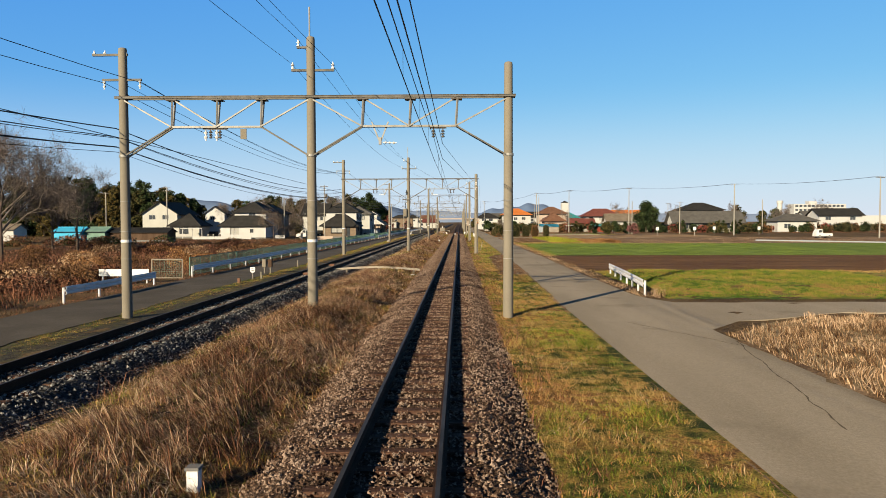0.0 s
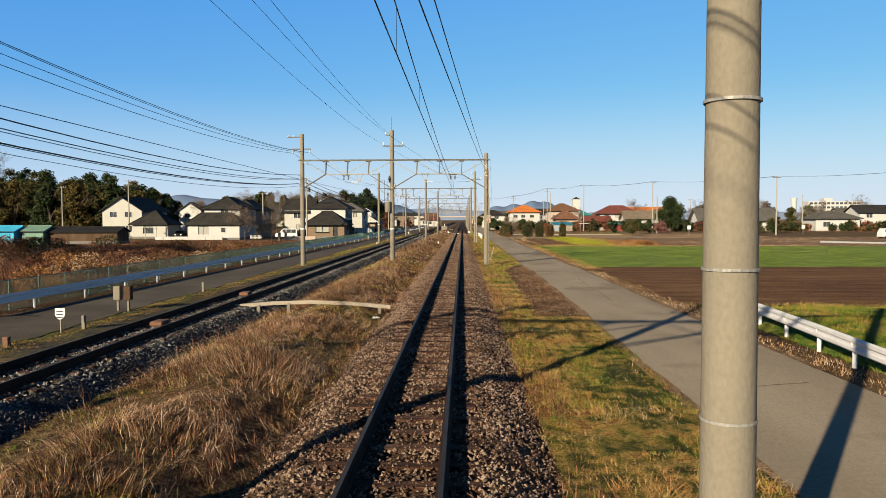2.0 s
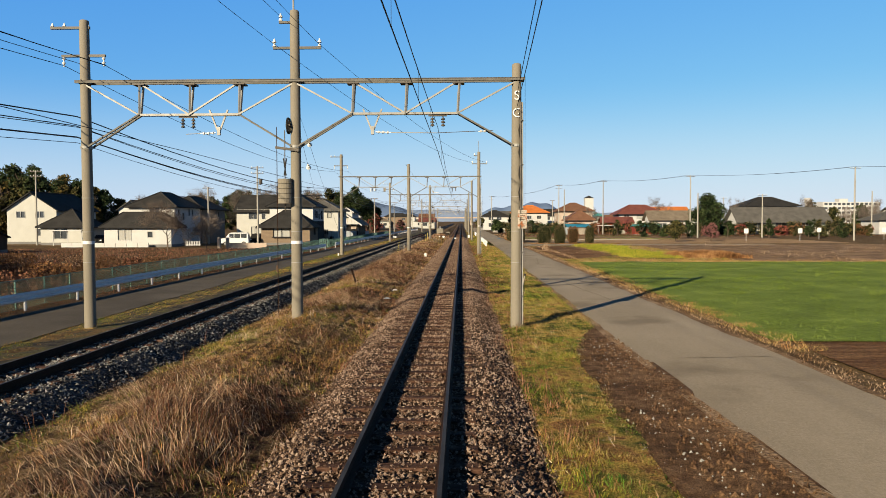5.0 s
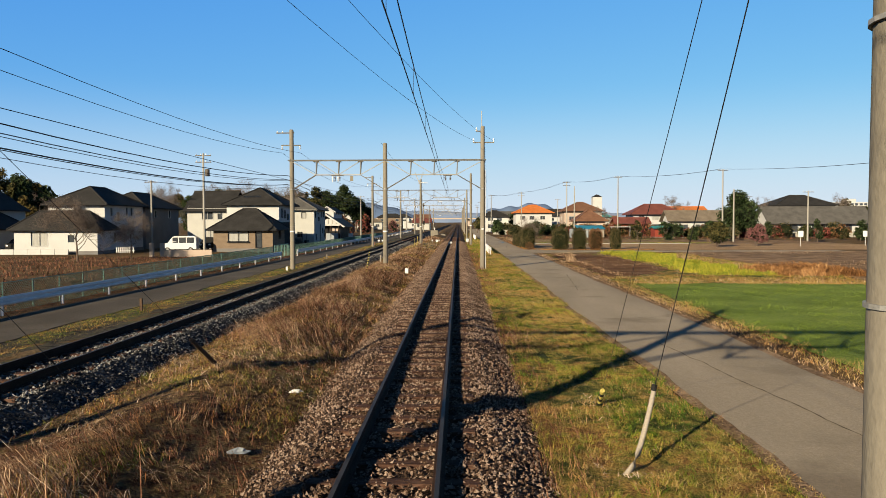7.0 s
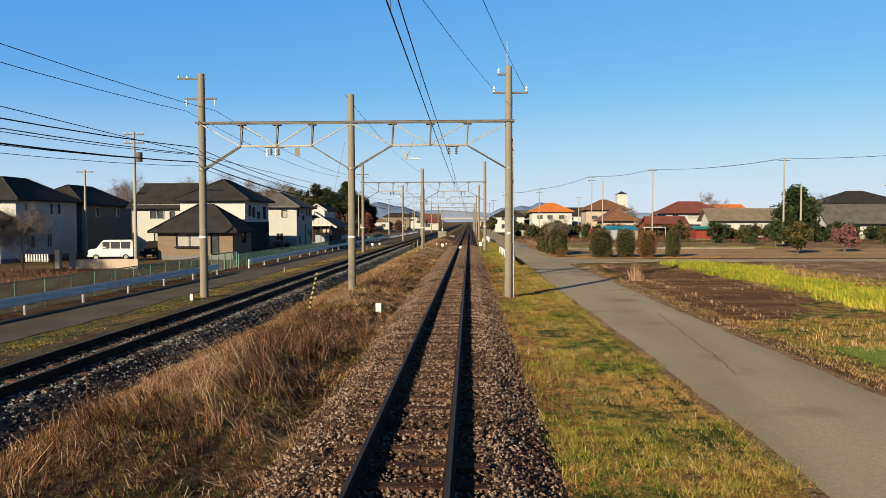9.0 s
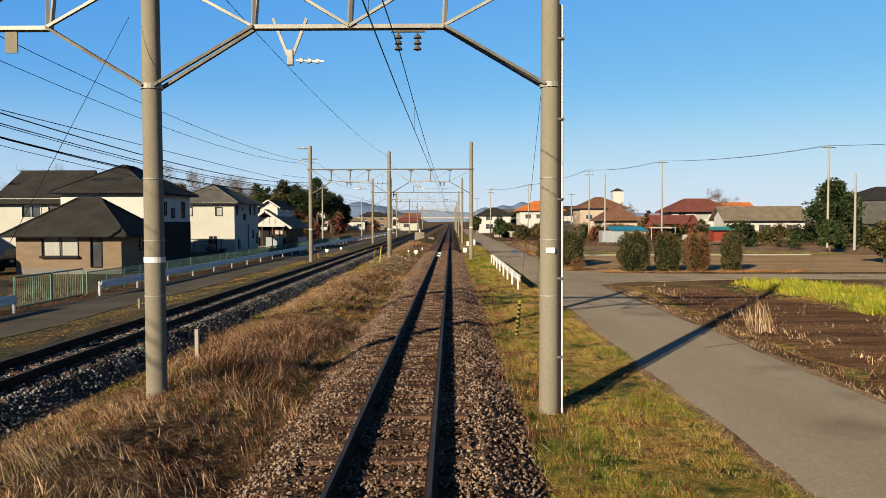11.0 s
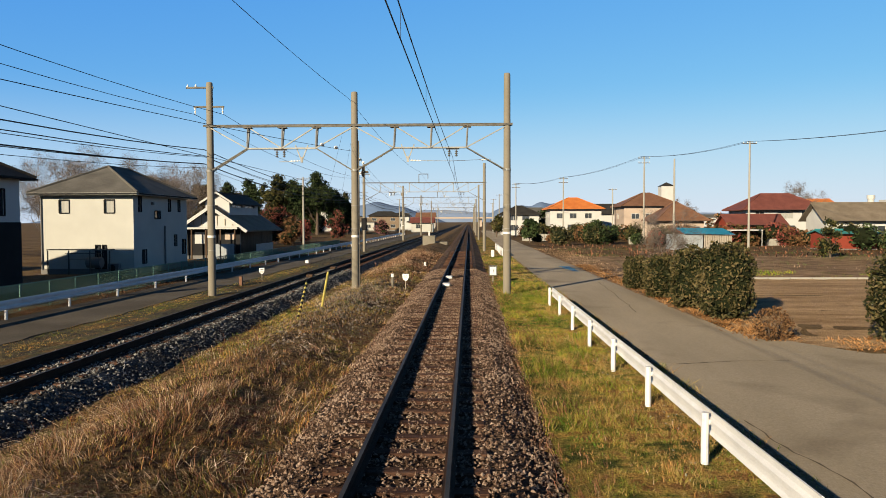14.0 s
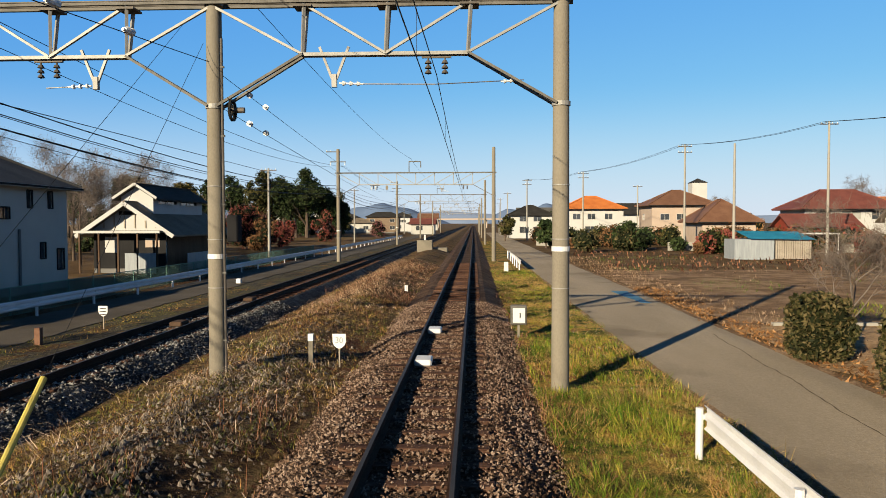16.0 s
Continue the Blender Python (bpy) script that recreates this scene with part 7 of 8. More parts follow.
# clothes frame and tank by the cream house
cf = thing("clothes_frame", -28.2, 192.2, -0.7, "dark metal clothes drying frame by the wall", "drying frame")
for xk in (0, 2.2):
    part("upright", barred((xk, 0, 0), (xk, 0, 1.5), 0.03, sides=6), "darksteel", cf)
for zk in (1.05, 1.45):
    part("rail", barred((-0.2, 0, zk), (2.4, 0, zk), 0.02, sides=6), "darksteel", cf)
ac = thing("outdoor_unit", -25.2, 192.8, -0.7, "grey outdoor air conditioning unit", "air conditioner")
part("case", boxed(-0.4, 0.4, -0.16, 0.16, 0.1, 0.7, 0.02), "grey_wall", ac)
part("grille", barred((-0.08, -0.17, 0.4), (-0.08, -0.18, 0.4), 0.24, sides=18), "black", ac)
gt = thing("fuel_tank", -26.4, 192.4, -0.7, "grey covered tank beside the cream house", "tank")
part("body", barred((-0.5, 0, 0.8), (0.5, 0, 0.8), 0.38, sides=16), "grey_wall", gt)
for xk in (-0.35, 0.35):
    part("leg", barred((xk, 0, 0), (xk, 0, 0.5), 0.05), "darksteel", gt)

# low plastic tunnels and white boards in the fields
for k, (xa, ya, xb, yb) in enumerate(((52, 128, 76, 108),)):
    tn = thing("crop_tunnel", xa, ya, -0.56, "long low pale plastic crop tunnel", "crop tunnel", "crop tunnels")
    d = Vector((xb - xa, yb - ya, 0))
    part("cover", barred((0, 0, 0.12), d + Vector((0, 0, 0.02)), 0.15, sides=12), "tin", tn)
for x, y in ((65, 186), (75.5, 184), (47.6, 175), (56.5, 175)):
    bd = thing("notice_board", x, y, -0.55, "small white notice board on a post", "sign", "white boards in the field")
    part("post", barred((0, 0, -0.2), (0, 0, 2.0), 0.06), "white_wall", bd)
    part("board", boxed(-0.35, 0.35, -0.08, -0.04, 1.3, 2.1), "sign_white", bd)
# carport posts in front of the far cream house
cp = thing("carport", -62.5, 162.0, -0.78, "white carport with slim posts before a house", "carport")
for xk in (0, 2.2, 4.4):
    part("post", barred((xk, 0, 0), (xk, 0, 2.3), 0.12), "white_wall", cp)
part("canopy", boxed(-0.3, 4.7, -0.6, 1.9, 2.3, 2.45), "white_wall", cp)
# overpass at the end of the straight
ov = thing("road_overpass", -10, 640, -0.6, "pale concrete road bridge across the line", "bridge")
part("deck", boxed(-90, 90, 0, 9, 5.6, 6.5), "pink_wall", ov)
for xk in (-60, -36, -14, 18, 40, 64):
    part("pier", boxed(xk - 0.9, xk + 0.9, 3, 6, 0, 5.6), "pink_wall", ov)

# ---- grass ----
strip("thatch", lambda y: -7.1, lambda y: -2.75, -20, 300, 0, "thatch", "dark matted dead growth between the tracks", "verge", step=0.4, across=14, lift=lambda x, y: ground_z(x, y) + 0.03)
strip("verge", lambda y: 1.3, lambda y: min(4.5, 2.6 + 0.012 * (y - 47) + 0.1 * math.sin(y * 1.3) + 1.2 * max(0, (y - 70) / 6) ** 2) if 47 < y < 77 else 4.5, -20, 300, 0, "verge", "short green and gold winter turf", "verge", step=0.4, across=14, lift=lambda x, y: ground_z(x, y) + 0.035 - 0.06 * np.clip((x - 4.2) / 0.3, 0, 1))
strip("verge", lambda y: -14.4, lambda y: -10.8, -20, 300, 0, "weedy_gravel", "dark weedy gravel beside the far track", "verge", step=0.7, across=8, lift=lambda x, y: ground_z(x, y) + 0.008)
strip("bank", lambda y: 9.4, lambda y: 30, 32.5, 49.8, 0, "bank_green", "green grass bank at the lane corner", "bank", step=0.6, across=40, lift=lambda x, y: ground_z(x, y) + 0.012)


def tall_grass(x, y, z, h, width, lean, rr):
    """Bent blades in three segments-worth of triangles."""
    n = len(x)
    a2 = rr.uniform(0, 6.283, n)
    side = np.stack([np.cos(a2), np.sin(a2), np.zeros(n)], 1) * (width * rr.uniform(0.6, 1.4, n))[:, None]
    b2 = 2.4 + 3.2 * smooth_noise(x, y, 1.3) + rr.normal(0, 0.7, n)
    ln = lean * rr.uniform(0.2, 1.6, n)
    out = np.stack([np.cos(b2) * ln, np.sin(b2) * ln, np.zeros(n)], 1) * h[:, None]
    p0 = np.stack([x, y, z], 1)
    up = np.zeros((n, 3))
    up[:, 2] = h
    mid = p0 + 0.55 * up + 0.3 * out
    tip = p0 + up * np.clip(1 - 0.5 * ln, 0.15, 1)[:, None] + out
    v = np.stack([p0 - side, p0 + side, mid - side * 0.7, mid + side * 0.7, tip], 1).reshape(-1, 3)
    f = (np.arange(n)[:, None, None] * 5 + np.array([[0, 1, 3], [0, 3, 2], [2, 3, 4]])[None]).reshape(-1, 3)
    return v, f


def short_grass(x, y, z, h, width, lean, rr):
    n = len(x)
    a2 = rr.uniform(0, 6.283, n)
    side = np.stack([np.cos(a2), np.sin(a2), np.zeros(n)], 1) * (width * rr.uniform(0.6, 1.4, n))[:, None]
    b2 = rr.uniform(0, 6.283, n)
    out = np.stack([np.cos(b2), np.sin(b2), np.zeros(n)], 1) * (h * lean * rr.uniform(0.2, 1.5, n))[:, None]
    p0 = np.stack([x, y, z], 1)
    tip = p0 + out + np.stack([np.zeros(n), np.zeros(n), h], 1)
    v = np.stack([p0 - side, p0 + side, tip], 1).reshape(-1, 3)
    return v, np.arange(n * 3).reshape(-1, 3)


def meadow(name, x0, x1, y0, y1, per_m2, h, width, lean, mat, label, seed, tall=True, keep=None, height=None):
    rr = np.random.default_rng(seed)
    n = int((x1 - x0) * (y1 - y0) * per_m2)
    x, y = rr.uniform(x0, x1, n), rr.uniform(y0, y1, n)
    # tufts: pull the stems towards scattered centres
    cu, cv = np.floor(x / 0.37), np.floor(y / 0.37)
    h1, h2 = np.sin(cu * 127.1 + cv * 311.7) * 43758.5453, np.sin(cu * 269.5 + cv * 183.3) * 43758.5453
    tx, ty = (cu + (h1 - np.floor(h1))) * 0.37, (cv + (h2 - np.floor(h2))) * 0.37
    pull = rr.uniform(0.0, 0.75 if tall else 0.45, n)
    x, y = x + (tx - x) * pull, y + (ty - y) * pull
    ok = np.ones(n, bool)
    if keep is not None:
        ok &= keep(x, y, rr)
    x, y = x[ok], y[ok]
    far = (y < 176) | (rr.random(len(x)) < 0.4)
    x, y = x[far], y[far]
    width = width * np.where(y < 176, 1.0, 1.5)
    hh = h * rr.uniform(0.4, 1.3, len(x)) * np.clip(0.8 + 0.6 * smooth_noise(x, y, 0.9), 0.2, 1.6)
    if height is not None:
        hh = hh * height(x, y)
    v, f = (tall_grass if tall else short_grass)(x, y, ground_z(x, y) + 0.012, np.maximum(hh, 0.02), width, lean, rr)
    return tagged(fast(name, v, f, mat), label, "grass", kind="stuff")


HY = [-5, 30, 45, 60, 76, 80, 84, 92, 97, 118, 124, 132, 150, 157, 161, 182, 188, 215, 240]
HH = [0.8, 0.9, 0.8, 0.9, 0.5, 0.6, 0.9, 0.8, 1.25, 1.1, 0.75, 0.85, 0.7, 0.5, 0.25, 0.25, 0.75, 0.9, 0.9]


def hump_height(x, y):
    mound = np.clip(0.72 + 0.75 * smooth_noise(x * 1.3, y, 2.6) + 0.3 * smooth_noise(x + 11, y, 0.9), 0.16, 1.55)
    return np.interp(y, HY, HH) * np.clip(1.3 - np.abs(x + 4.8) / 2.5, 0.3, 1) * mound


def mid_keep(x, y, rr):
    thin = np.interp(y, HY, HH) * np.where((y > 45.2) & (y < 47.2), 0.0, 1.0)
    return ((y < 45.2) | (y > 47.2) | (rr.random(len(x)) < 0.3)) & (rr.random(len(x)) < np.clip(0.35 + thin, 0, 1)) & (rr.random(len(x)) < np.clip((2.45 - np.abs(x + 4.75)) / 0.5, 0.06, 1))


meadow("dry_grass", -7.2, -2.4, 1, 220, 160, 0.66, 0.0034, 1.7, "straw", "tall straw-coloured dead grass between the tracks", 1, keep=lambda x, y, rr: mid_keep(x, y, rr) & ((y < 84) | (y > 120) | (rr.random(len(x)) < 0.6)), height=hump_height)
meadow("dry_grass", -7.2, -2.4, 1, 220, 220, 0.46, 0.0045, 1.3, "brown_grass", "matted brown dead grass between the tracks", 2, keep=lambda x, y, rr: mid_keep(x, y, rr) & (smooth_noise(x, y, 2.3) > -0.45), height=hump_height)
meadow("short_grass", -7.0, -2.7, 1, 200, 260, 0.12, 0.005, 1.0, "grass", "short green and ochre weeds between the tracks", 3, False, keep=lambda x, y, rr: (smooth_noise(x + 3, y, 3.1) > -0.2) | ((np.interp(y, HY, HH) < 0.65) & ((y < 158) | (y > 184) | (rr.random(len(x)) < 0.3))))
meadow("fallen_straw", -7.0, -2.6, 1, 200, 60, 0.3, 0.004, 2.8, "fallen_straw", "bleached grass stalks lying flat between the tracks", 40, True, keep=lambda x, y, rr: smooth_noise(x, y + 90, 1.9) + 0.3 * rr.normal(0, 1, len(x)) > 0.35)
meadow("dry_stems", -7.0, -2.5, 1, 200, 9, 0.75, 0.0045, 0.5, "brown_grass", "thin upright reddish-brown weed stems", 41, True, keep=lambda x, y, rr: smooth_noise(x + 5, y + 33, 1.5) > 0.15)


def verge_keep(x, y, rr):
    edge_x = np.where((y > 47) & (y < 77), 2.6 + 0.012 * (y - 47) + 1.2 * np.clip((y - 70) / 6, 0, 2) ** 2, 4.0 + 0.45 * np.clip((y - 25) / 25, 0, 1) - 0.35 * np.clip((y - 165) / 25, 0, 1))
    return (x < edge_x + rr.normal(0, 0.09, len(x))) & (rr.random(len(x)) < np.clip((x - 1.1) / 0.5, 0.05, 1))


def lush(x, y):
    return np.interp(y, [150, 160, 172, 190], [1, 1.7, 1.7, 1.2]) * np.clip(0.75 + 0.5 * smooth_noise(x, y, 0.8), 0.4, 1.4)


meadow("verge_grass", 1.15, 4.7, 4, 215, 800, 0.12, 0.006, 1.0, "fresh_grass", "short green grass on the verge", 4, False, keep=lambda x, y, rr: verge_keep(x, y, rr) & (smooth_noise(x, y, 1.6) + 0.5 * smooth_noise(x, y + 50, 0.5) + rr.normal(0, 0.25, len(x)) > np.where(y < 56, 0.1, -0.15)), height=lush)
meadow("verge_grass", 1.15, 4.7, 4, 215, 780, 0.13, 0.0058, 1.2, "dun_grass", "dry ochre grass on the verge", 24, False, keep=lambda x, y, rr: verge_keep(x, y, rr) & (smooth_noise(x, y, 1.6) + rr.normal(0, 0.3, len(x)) < 0.35), height=lush)
meadow("fallen_straw", 1.2, 4.4, 4, 200, 16, 0.2, 0.004, 2.4, "fallen_straw", "bleached stalks lying on the verge", 42, True, keep=lambda x, y, rr: verge_keep(x, y, rr) & (smooth_noise(x, y + 70, 1.1) > 0.3))
meadow("verge_weeds", 1.0, 2.0, 4, 200, 80, 0.34, 0.005, 1.0, "brown_grass", "brown weeds at the ballast foot", 25, True, keep=lambda x, y, rr: smooth_noise(x, y, 1.2) > -0.2)
meadow("verge_weeds", -2.95, -2.1, 20, 200, 40, 0.3, 0.006, 1.1, "brown_grass", "brown weeds creeping over the ballast shoulder", 26, True, keep=lambda x, y, rr: smooth_noise(x, y, 1.6) > 0.05)
meadow("verge_weeds", 1.2, 4.4, 4, 235, 12, 0.26, 0.0045, 0.8, "straw", "dry straw weeds on the verge", 5, True, keep=lambda x, y, rr: verge_keep(x, y, rr) & (smooth_noise(x, y, 1.7) > -0.1))
meadow("verge_grass", -14.2, -11.9, 6, 200, 150, 0.07, 0.005, 0.9, "grass", "short grass beside the service lane", 6, False, keep=lambda x, y, rr: (x > np.interp(y, [70, 95, 135, 150], [-12.8, -13.2, -13.4, -13.2])) & (smooth_noise(x * 2, y, 2.0) > -0.5))
meadow("verge_grass", -17.6, -16.5, 16, 235, 70, 0.14, 0.008, 0.8, "brown_grass", "dry grass under the guard rail", 7, False)
meadow("verge_grass", 8.25, 9.1, 33, 152, 150, 0.13, 0.007, 0.7, "straw", "dry grass along the field edge", 8, False)
meadow("bank_grass", 9.3, 26, 33, 50, 260, 0.14, 0.007, 0.8, "bank_green", "green grass bank at the lane corner", 9, False, keep=lambda x, y, rr: y > 32.8 + 0.3 * np.sin(x))
meadow("dry_grass", 8.1, 30, 6, 26.5, 170, 0.3, 0.009, 0.9, "straw", "pale dry grass on the verge island", 10, True, keep=lambda x, y, rr: (y < 22.0 + np.clip((x - 8) * 0.9, 0, 4.3)) & (x > 8.1 + np.clip((15 - y) * 0.05, 0, 1)))
meadow("verge_grass", 8.6, 9.7, 72, 113.5, 160, 0.13, 0.008, 0.9, "dun_grass", "dry grass fringe along the crop", 27, False)
meadow("crop_leaves", 9, 45, 73.8, 113.4, 90, 0.1, 0.011, 0.9, "crop", "rows of low green crop leaves", 11, False)
meadow("rape_flowers", 15.2, 22.4, 120, 154, 150, 0.42, 0.014, 0.9, "yellow_flower", "strip of yellow-green flowering rape", 12, True, keep=lambda x, y, rr: np.abs(x - 18.3 - 0.35 * np.sin(y * 0.4)) < 2.2 + 1.3 * smooth_noise(x, y, 1.4))
meadow("dry_grass", 10, 46, 113.5, 150, 26, 0.24, 0.012, 0.9, "straw", "dry stubble around the plot", 13, True, keep=lambda x, y, rr: (np.abs(x - 9.9) < 0.9) | (np.abs(y - 114.8) < 1.6) | ((x > 20.5) & (x < 23)))
meadow("red_weeds", 20.6, 26.5, 119, 126.5, 110, 0.7, 0.03, 1.3, "russet", "patch of russet dead weeds beside the crop", 14, True)
meadow("verge_grass", 8.2, 11.5, 180, 235, 60, 0.16, 0.008, 0.8, "straw", "dry grass along the plot edge", 15, False)
meadow("dry_grass", -60, -18.4, 18, 160, 10, 0.32, 0.02, 0.9, "brown_grass", "dead weeds across the left field", 16, True, keep=lambda x, y, rr: y < 150)
meadow("field_weeds", 10.5, 42, 192, 236, 3, 0.16, 0.014, 0.9, "straw", "scattered dry weeds in the vegetable plot", 17, True, keep=lambda x, y, rr: smooth_noise(x, y, 4.0) > 0.05)
meadow("field_weeds", 10.5, 40, 186, 236, 16, 0.14, 0.012, 0.7, "deep_green", "green vegetable rows in the plot", 18, False, keep=lambda x, y, rr: (smooth_noise(x + 40, y, 6.0) > 0.25))
meadow("field_weeds", 24, 90, 114, 160, 5, 0.2, 0.02, 0.9, "straw", "scattered dry weeds on the bare field", 19, False, keep=lambda x, y, rr: smooth_noise(x, y, 5.0) > 0.1)
meadow("field_weeds", 9, 24, 114, 152, 22, 0.12, 0.012, 1.0, "straw", "dry stubble lying on the tilled plot", 20, False, keep=lambda x, y, rr: smooth_noise(x, y, 1.5) > 0.0)
meadow("garden_weeds", 10, 130, 212, 250, 2, 0.45, 0.04, 0.9, "brown_grass", "brown winter weeds between the village gardens", 21, True)
for x, y, r, hh in ((9.7, 136, 0.55, 1.1), (20.5, 140, 0.7, 1.0), (9.2, 33.6, 0.5, 0.9), (13, 20, 0.8, 0.9)):
    meadow("reed_clump", x - r, x + r, y - r, y + r, 420, hh, 0.006, 0.45, "straw", "clump of tall dry reeds by the lane", int(y), True, keep=lambda u, v, rr, x=x, y=y, r=r: (u - x) ** 2 + (v - y) ** 2 < (r * rr.uniform(0.3, 1, len(u))) ** 2)
meadow("verge_grass", 9, 24, 113.5, 152, 60, 0.16, 0.01, 0.8, "grass", "rough olive grass between the plots", 22, False, keep=lambda x, y, rr: ~((y > 119) & (x < 15.4)) & (smooth_noise(x, y, 2.2) > -0.6))
meadow("bramble_stems", -46, -18.6, 20, 112, 13, 0.95, 0.012, 0.9, "brown_grass", "dense dry bramble stems in the left field", 23, True, keep=lambda x, y, rr: smooth_noise(x, y, 3.0) > -0.45)

meadow("leaf_litter", 7.9, 10.0, 163.4, 200, 170, 0.11, 0.028, 1.6, "russet", "fallen russet leaves under the bushes", 28, False, keep=lambda x, y, rr: (x > 8.15 + rr.normal(0, 0.12, len(x))) & (np.abs(x - 8.9) < rr.uniform(0.2, 1.1, len(x))))
meadow("leaf_litter", 10.2, 24, 161.6, 163.8, 120, 0.11, 0.028, 1.6, "russet", "fallen russet leaves under the bushes", 29, False, keep=lambda x, y, rr: y > 161.9 + rr.normal(0, 0.15, len(x)))
meadow("verge_grass", 9, 40, 112.7, 114.4, 130, 0.15, 0.01, 0.9, "dun_grass", "dry grass fringe along the crop", 30, False)
meadow("verge_grass", 9, 30, 48.6, 50.8, 120, 0.15, 0.01, 0.9, "dun_grass", "dry grass fringe along the field", 31, False)
meadow("verge_grass", -14.2, -11.6, 6, 200, 90, 0.07, 0.005, 0.9, "dun_grass", "dry ochre grass beside the service lane", 32, False, keep=lambda x, y, rr: (x > np.interp(y, [70, 95, 135, 150], [-12.8, -13.2, -13.4, -13.2])) & (smooth_noise(x, y, 1.4) < 0.1))
meadow("verge_grass", 1.3, 4.2, 158, 182, 160, 0.32, 0.007, 0.8, "fresh_grass", "lush green tufts by the white guard rail", 33, True, keep=lambda x, y, rr: verge_keep(x, y, rr) & (smooth_noise(x, y, 0.9) > 0.0))
meadow("plot_weeds", 12, 45, 188, 192, 60, 0.2, 0.014, 0.8, "fresh_grass", "row of green vegetables beyond the kerb", 34, False, keep=lambda x, y, rr: smooth_noise(x, y, 3.0) > -0.1)

meadow("short_grass", -7.1, -5.2, 6, 175, 200, 0.1, 0.005, 1.0, "fresh_grass", "short green grass on the side of the hump", 35, False, keep=lambda x, y, rr: (smooth_noise(x * 0.6, y, 3.4) + 0.25 * rr.normal(0, 1, len(x)) > 0.3 + 0.35 * (x + 6.2)))
meadow("verge_grass", -13.7, -12.0, 20, 130, 130, 0.08, 0.005, 0.9, "bank_green", "green grass along the service lane", 36, False, keep=lambda x, y, rr: (x > np.interp(y, [70, 95, 135, 150], [-12.8, -13.2, -13.4, -13.2])) & (smooth_noise(x, y * 0.5, 1.6) > -0.35))

# clods and pebbles on the bare strip, cracks in the lane
cs5 = np.random.default_rng(55)
for name, x0, x1, y0, y1, dens, size, mt, lb in (("clods", 2.7, 4.6, 47.5, 74, 60, 0.03, "dark_soil", "small brown clods on the bare strip"), ("pebbles", 2.7, 4.6, 47.5, 74, 14, 0.018, "pole_grey", "pale pebbles on the bare strip"), ("pebbles", 2.9, 4.3, 150, 200, 16, 0.018, "pole_grey", "pale pebbles along the lane edge")):
    n = int((x1 - x0) * (y1 - y0) * dens)
    px, py = cs5.uniform(x0, x1, n), cs5.uniform(y0, y1, n)
    vv = np.array([[1, 0, -0.5], [-1, 0, -0.5], [0, 1, -0.5], [0, -1, -0.5], [0, 0, 0.8]])[None] * cs5.uniform(0.5, 1.2, (n, 5, 1)) + cs5.uniform(-0.25, 0.25, (n, 5, 3))
    vv = vv * (size * cs5.uniform(0.4, 1.8, (n, 1, 1))) + np.stack([px, py, ground_z(px, py) + 0.035], 1)[:, None]
    ff = (np.arange(n)[:, None, None] * 5 + np.array([[0, 2, 4], [2, 1, 4], [1, 3, 4], [3, 0, 4]])[None]).reshape(-1, 3)
    tagged(fast(name, vv.reshape(-1, 3), ff, mt), lb, "gravel", kind="stuff")
for x0, y0, ang, ln in ((6.4, 12, 80, 9), (8.2, 19.5, 115, 6), (5.2, 36, 20, 2.4), (6.3, 52, 88, 12), (5.4, 71, 8, 2.6), (6.6, 84, 95, 10), (5.0, 99, 15, 2.8), (6.1, 110, 85, 11), (6.9, 133, 30, 1.8), (5.8, 143, 95, 12), (5.0, 160, 10, 3), (6.4, 170, 86, 14)):
    a2, pts = radians(ang), []
    for k in range(int(ln / 0.25) + 1):
        w = 0.09 * float(smooth_noise(k * 0.25, x0 + y0, 0.6))
        pts.append((x0 + math.cos(a2) * k * 0.25 - math.sin(a2) * w, y0 + math.sin(a2) * k * 0.25 + math.cos(a2) * w))
    bm = bmesh.new()
    rows = []
    for k, (px, py) in enumerate(pts):
        half = 0.011 * (1 + 0.7 * math.sin(k * 2.3)) + 0.003
        rows.append([bm.verts.new((px - math.sin(a2) * sg * half, py + math.cos(a2) * sg * half, -0.526)) for sg in (-1, 1)])
    for r0v, r1v in zip(rows, rows[1:]):
        bm.faces.new((r0v[0], r1v[0], r1v[1], r0v[1]))
    bmesh.ops.recalc_face_normals(bm, faces=bm.faces)
    tagged(part("road_crack", bm, "crack"), "thin dark crack in the lane surface", "crack", kind="structure")
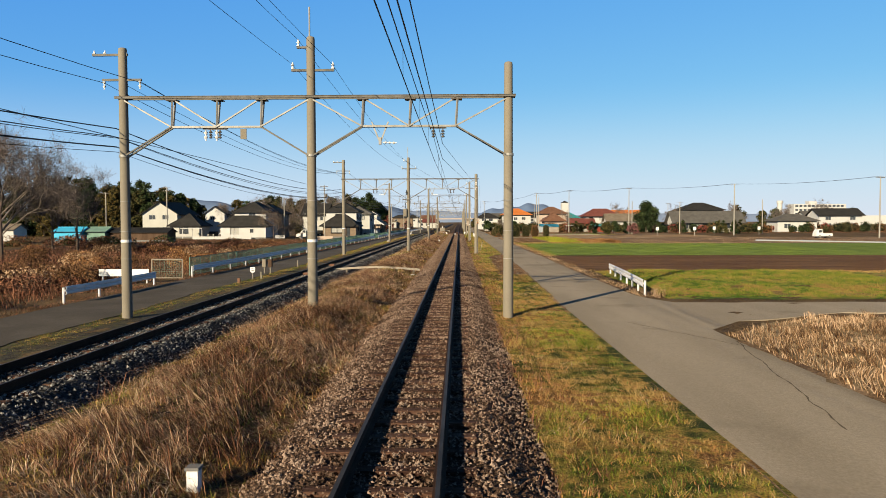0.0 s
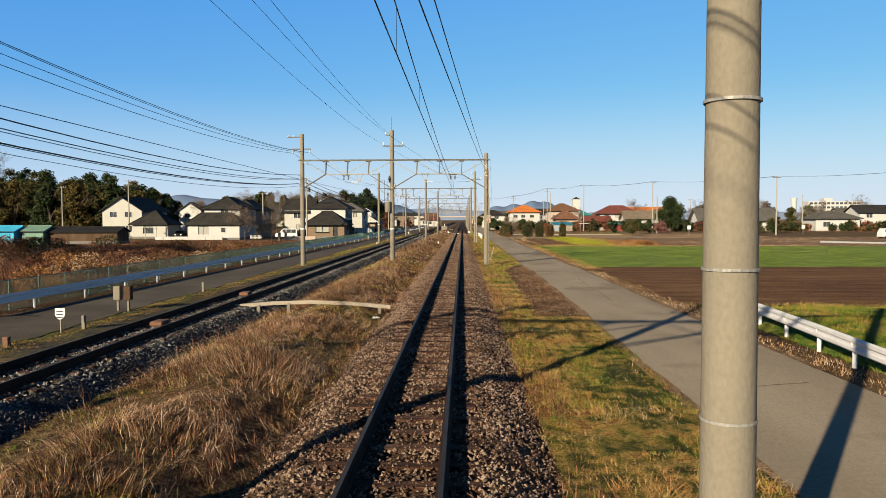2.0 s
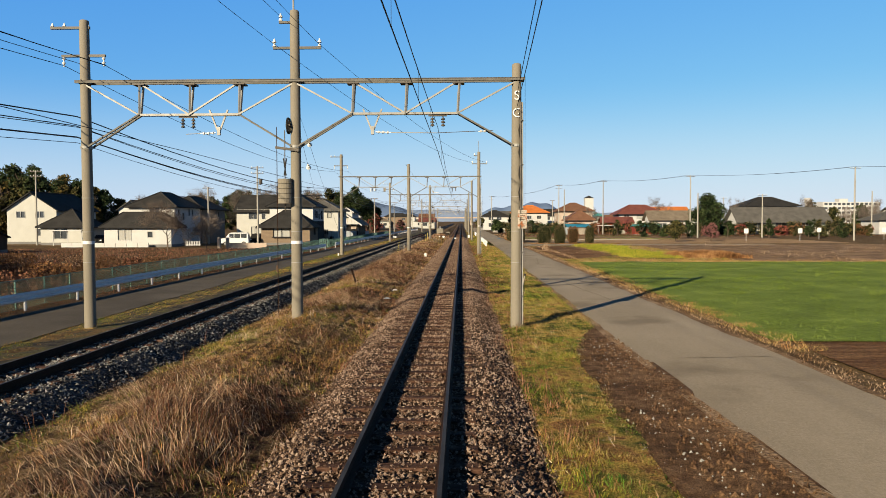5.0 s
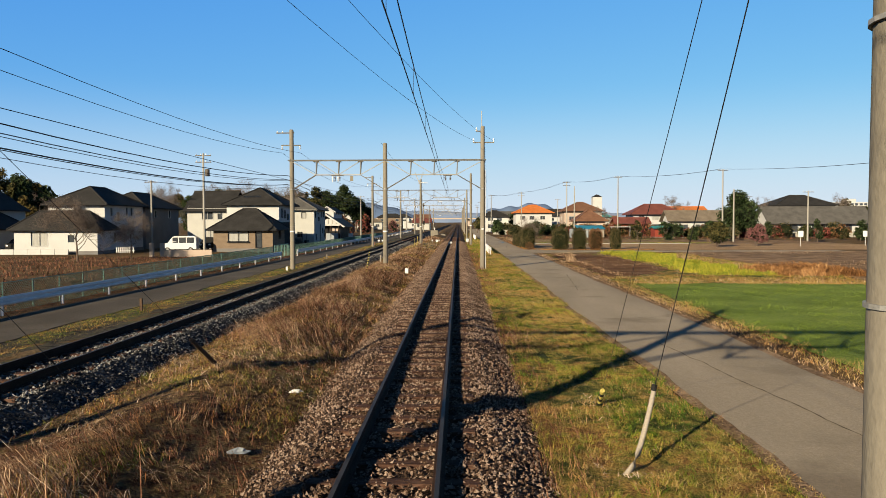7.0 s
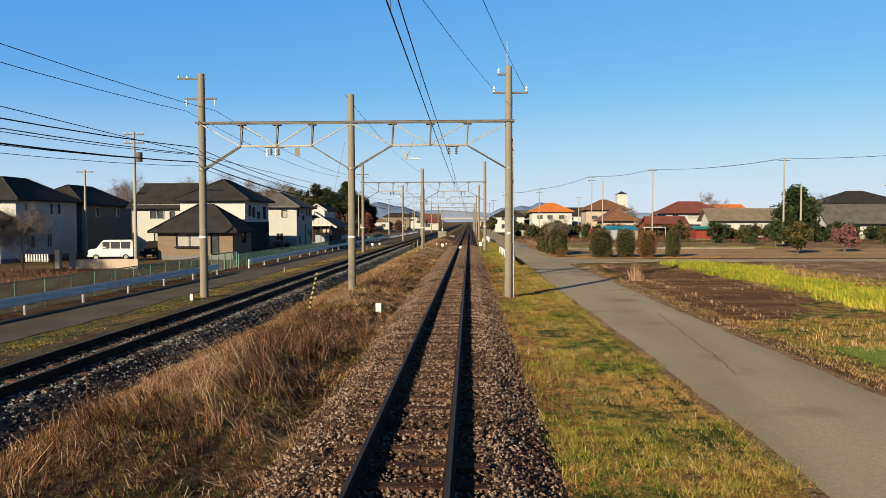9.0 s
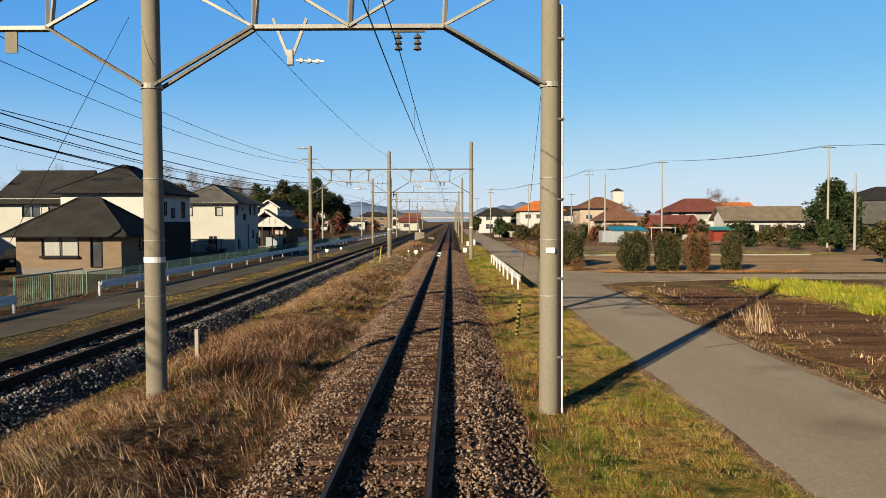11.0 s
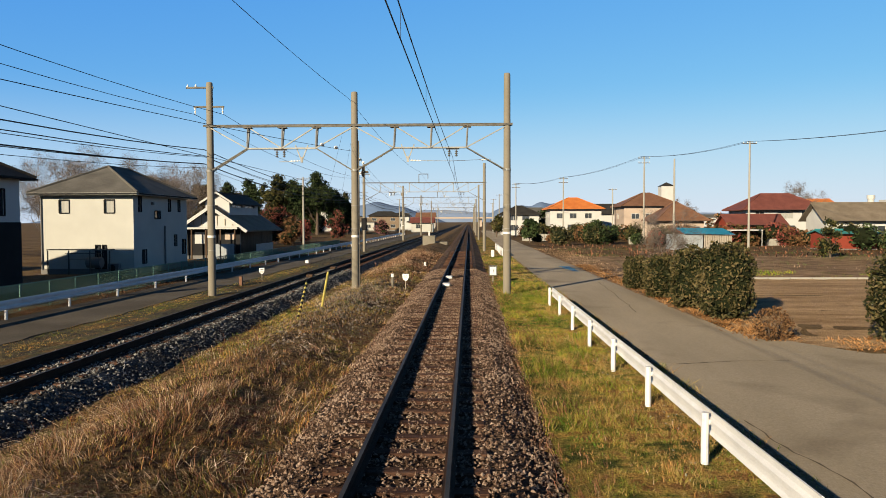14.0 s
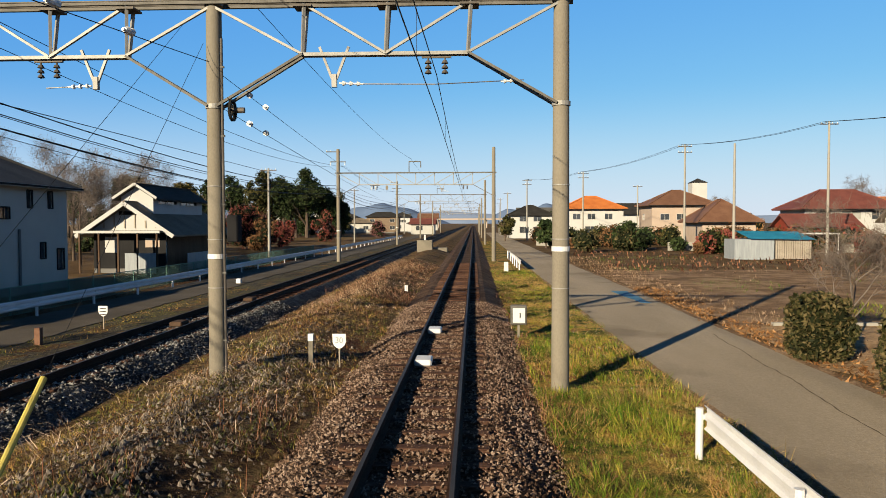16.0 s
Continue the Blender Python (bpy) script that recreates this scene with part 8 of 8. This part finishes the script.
# twiggy litter heaped round the feet of the stays
for x, y, r, sd in ((2.35, 83.3, 0.55, 50), (2.6, 87.1, 0.5, 51), (2.0, 135.0, 0.4, 52)):
    meadow("dead_stalks", x - r, x + r, y - r, y + r, 240, 0.12, 0.005, 2.6, "fallen_straw", "grey dead stalks heaped at the foot of a stay", sd, True, keep=lambda u, v, rr, x=x, y=y, r=r: (u - x) ** 2 + (v - y) ** 2 < (r * rr.uniform(0.2, 1, len(u))) ** 2)
# patches that break up the turf: rust-coloured dead weeds and dark green tufts
meadow("rust_weeds", 1.2, 4.4, 4, 60, 260, 0.14, 0.0055, 1.0, "rust_weed", "patches of rust-coloured dead weeds on the verge", 60, True, keep=lambda x, y, rr: verge_keep(x, y, rr) & (smooth_noise(x + 9, y + 21, 1.5) + 0.25 * rr.normal(0, 1, len(x)) > 0.12))
meadow("rust_weeds", 1.2, 4.2, 118, 185, 170, 0.17, 0.006, 1.0, "rust_weed", "patches of rust-coloured dead weeds on the verge", 61, True, keep=lambda x, y, rr: verge_keep(x, y, rr) & (smooth_noise(x + 9, y + 21, 1.5) + 0.2 * rr.normal(0, 1, len(x)) > 0.25))
meadow("green_tufts", 1.4, 4.5, 4, 190, 240, 0.16, 0.006, 1.0, "deep_green", "dark green tufts of grass on the verge", 62, True, keep=lambda x, y, rr: verge_keep(x, y, rr) & (smooth_noise(x + 40, y + 5, 1.1) + 0.15 * rr.normal(0, 1, len(x)) > 0.5))
meadow("rust_weeds", -7.0, -2.6, 4, 190, 60, 0.22, 0.005, 1.1, "rust_weed", "patches of rust-coloured dead weeds between the tracks", 63, True, keep=lambda x, y, rr: mid_keep(x, y, rr) & (smooth_noise(x + 19, y + 61, 1.8) + 0.2 * rr.normal(0, 1, len(x)) > 0.3))
# cables on the right post of the second gantry
cb = thing("post_cable", 1.86, 76.02, 3.3, "dark wavy cable strapped to the concrete post", "cable")
v, f = tube([(0.0 + 0.03 * math.sin(k * 1.7), -0.02, 0.18 * k) for k in range(18)], 0.022, 6)
fast("cable", v, f, "black", cb)
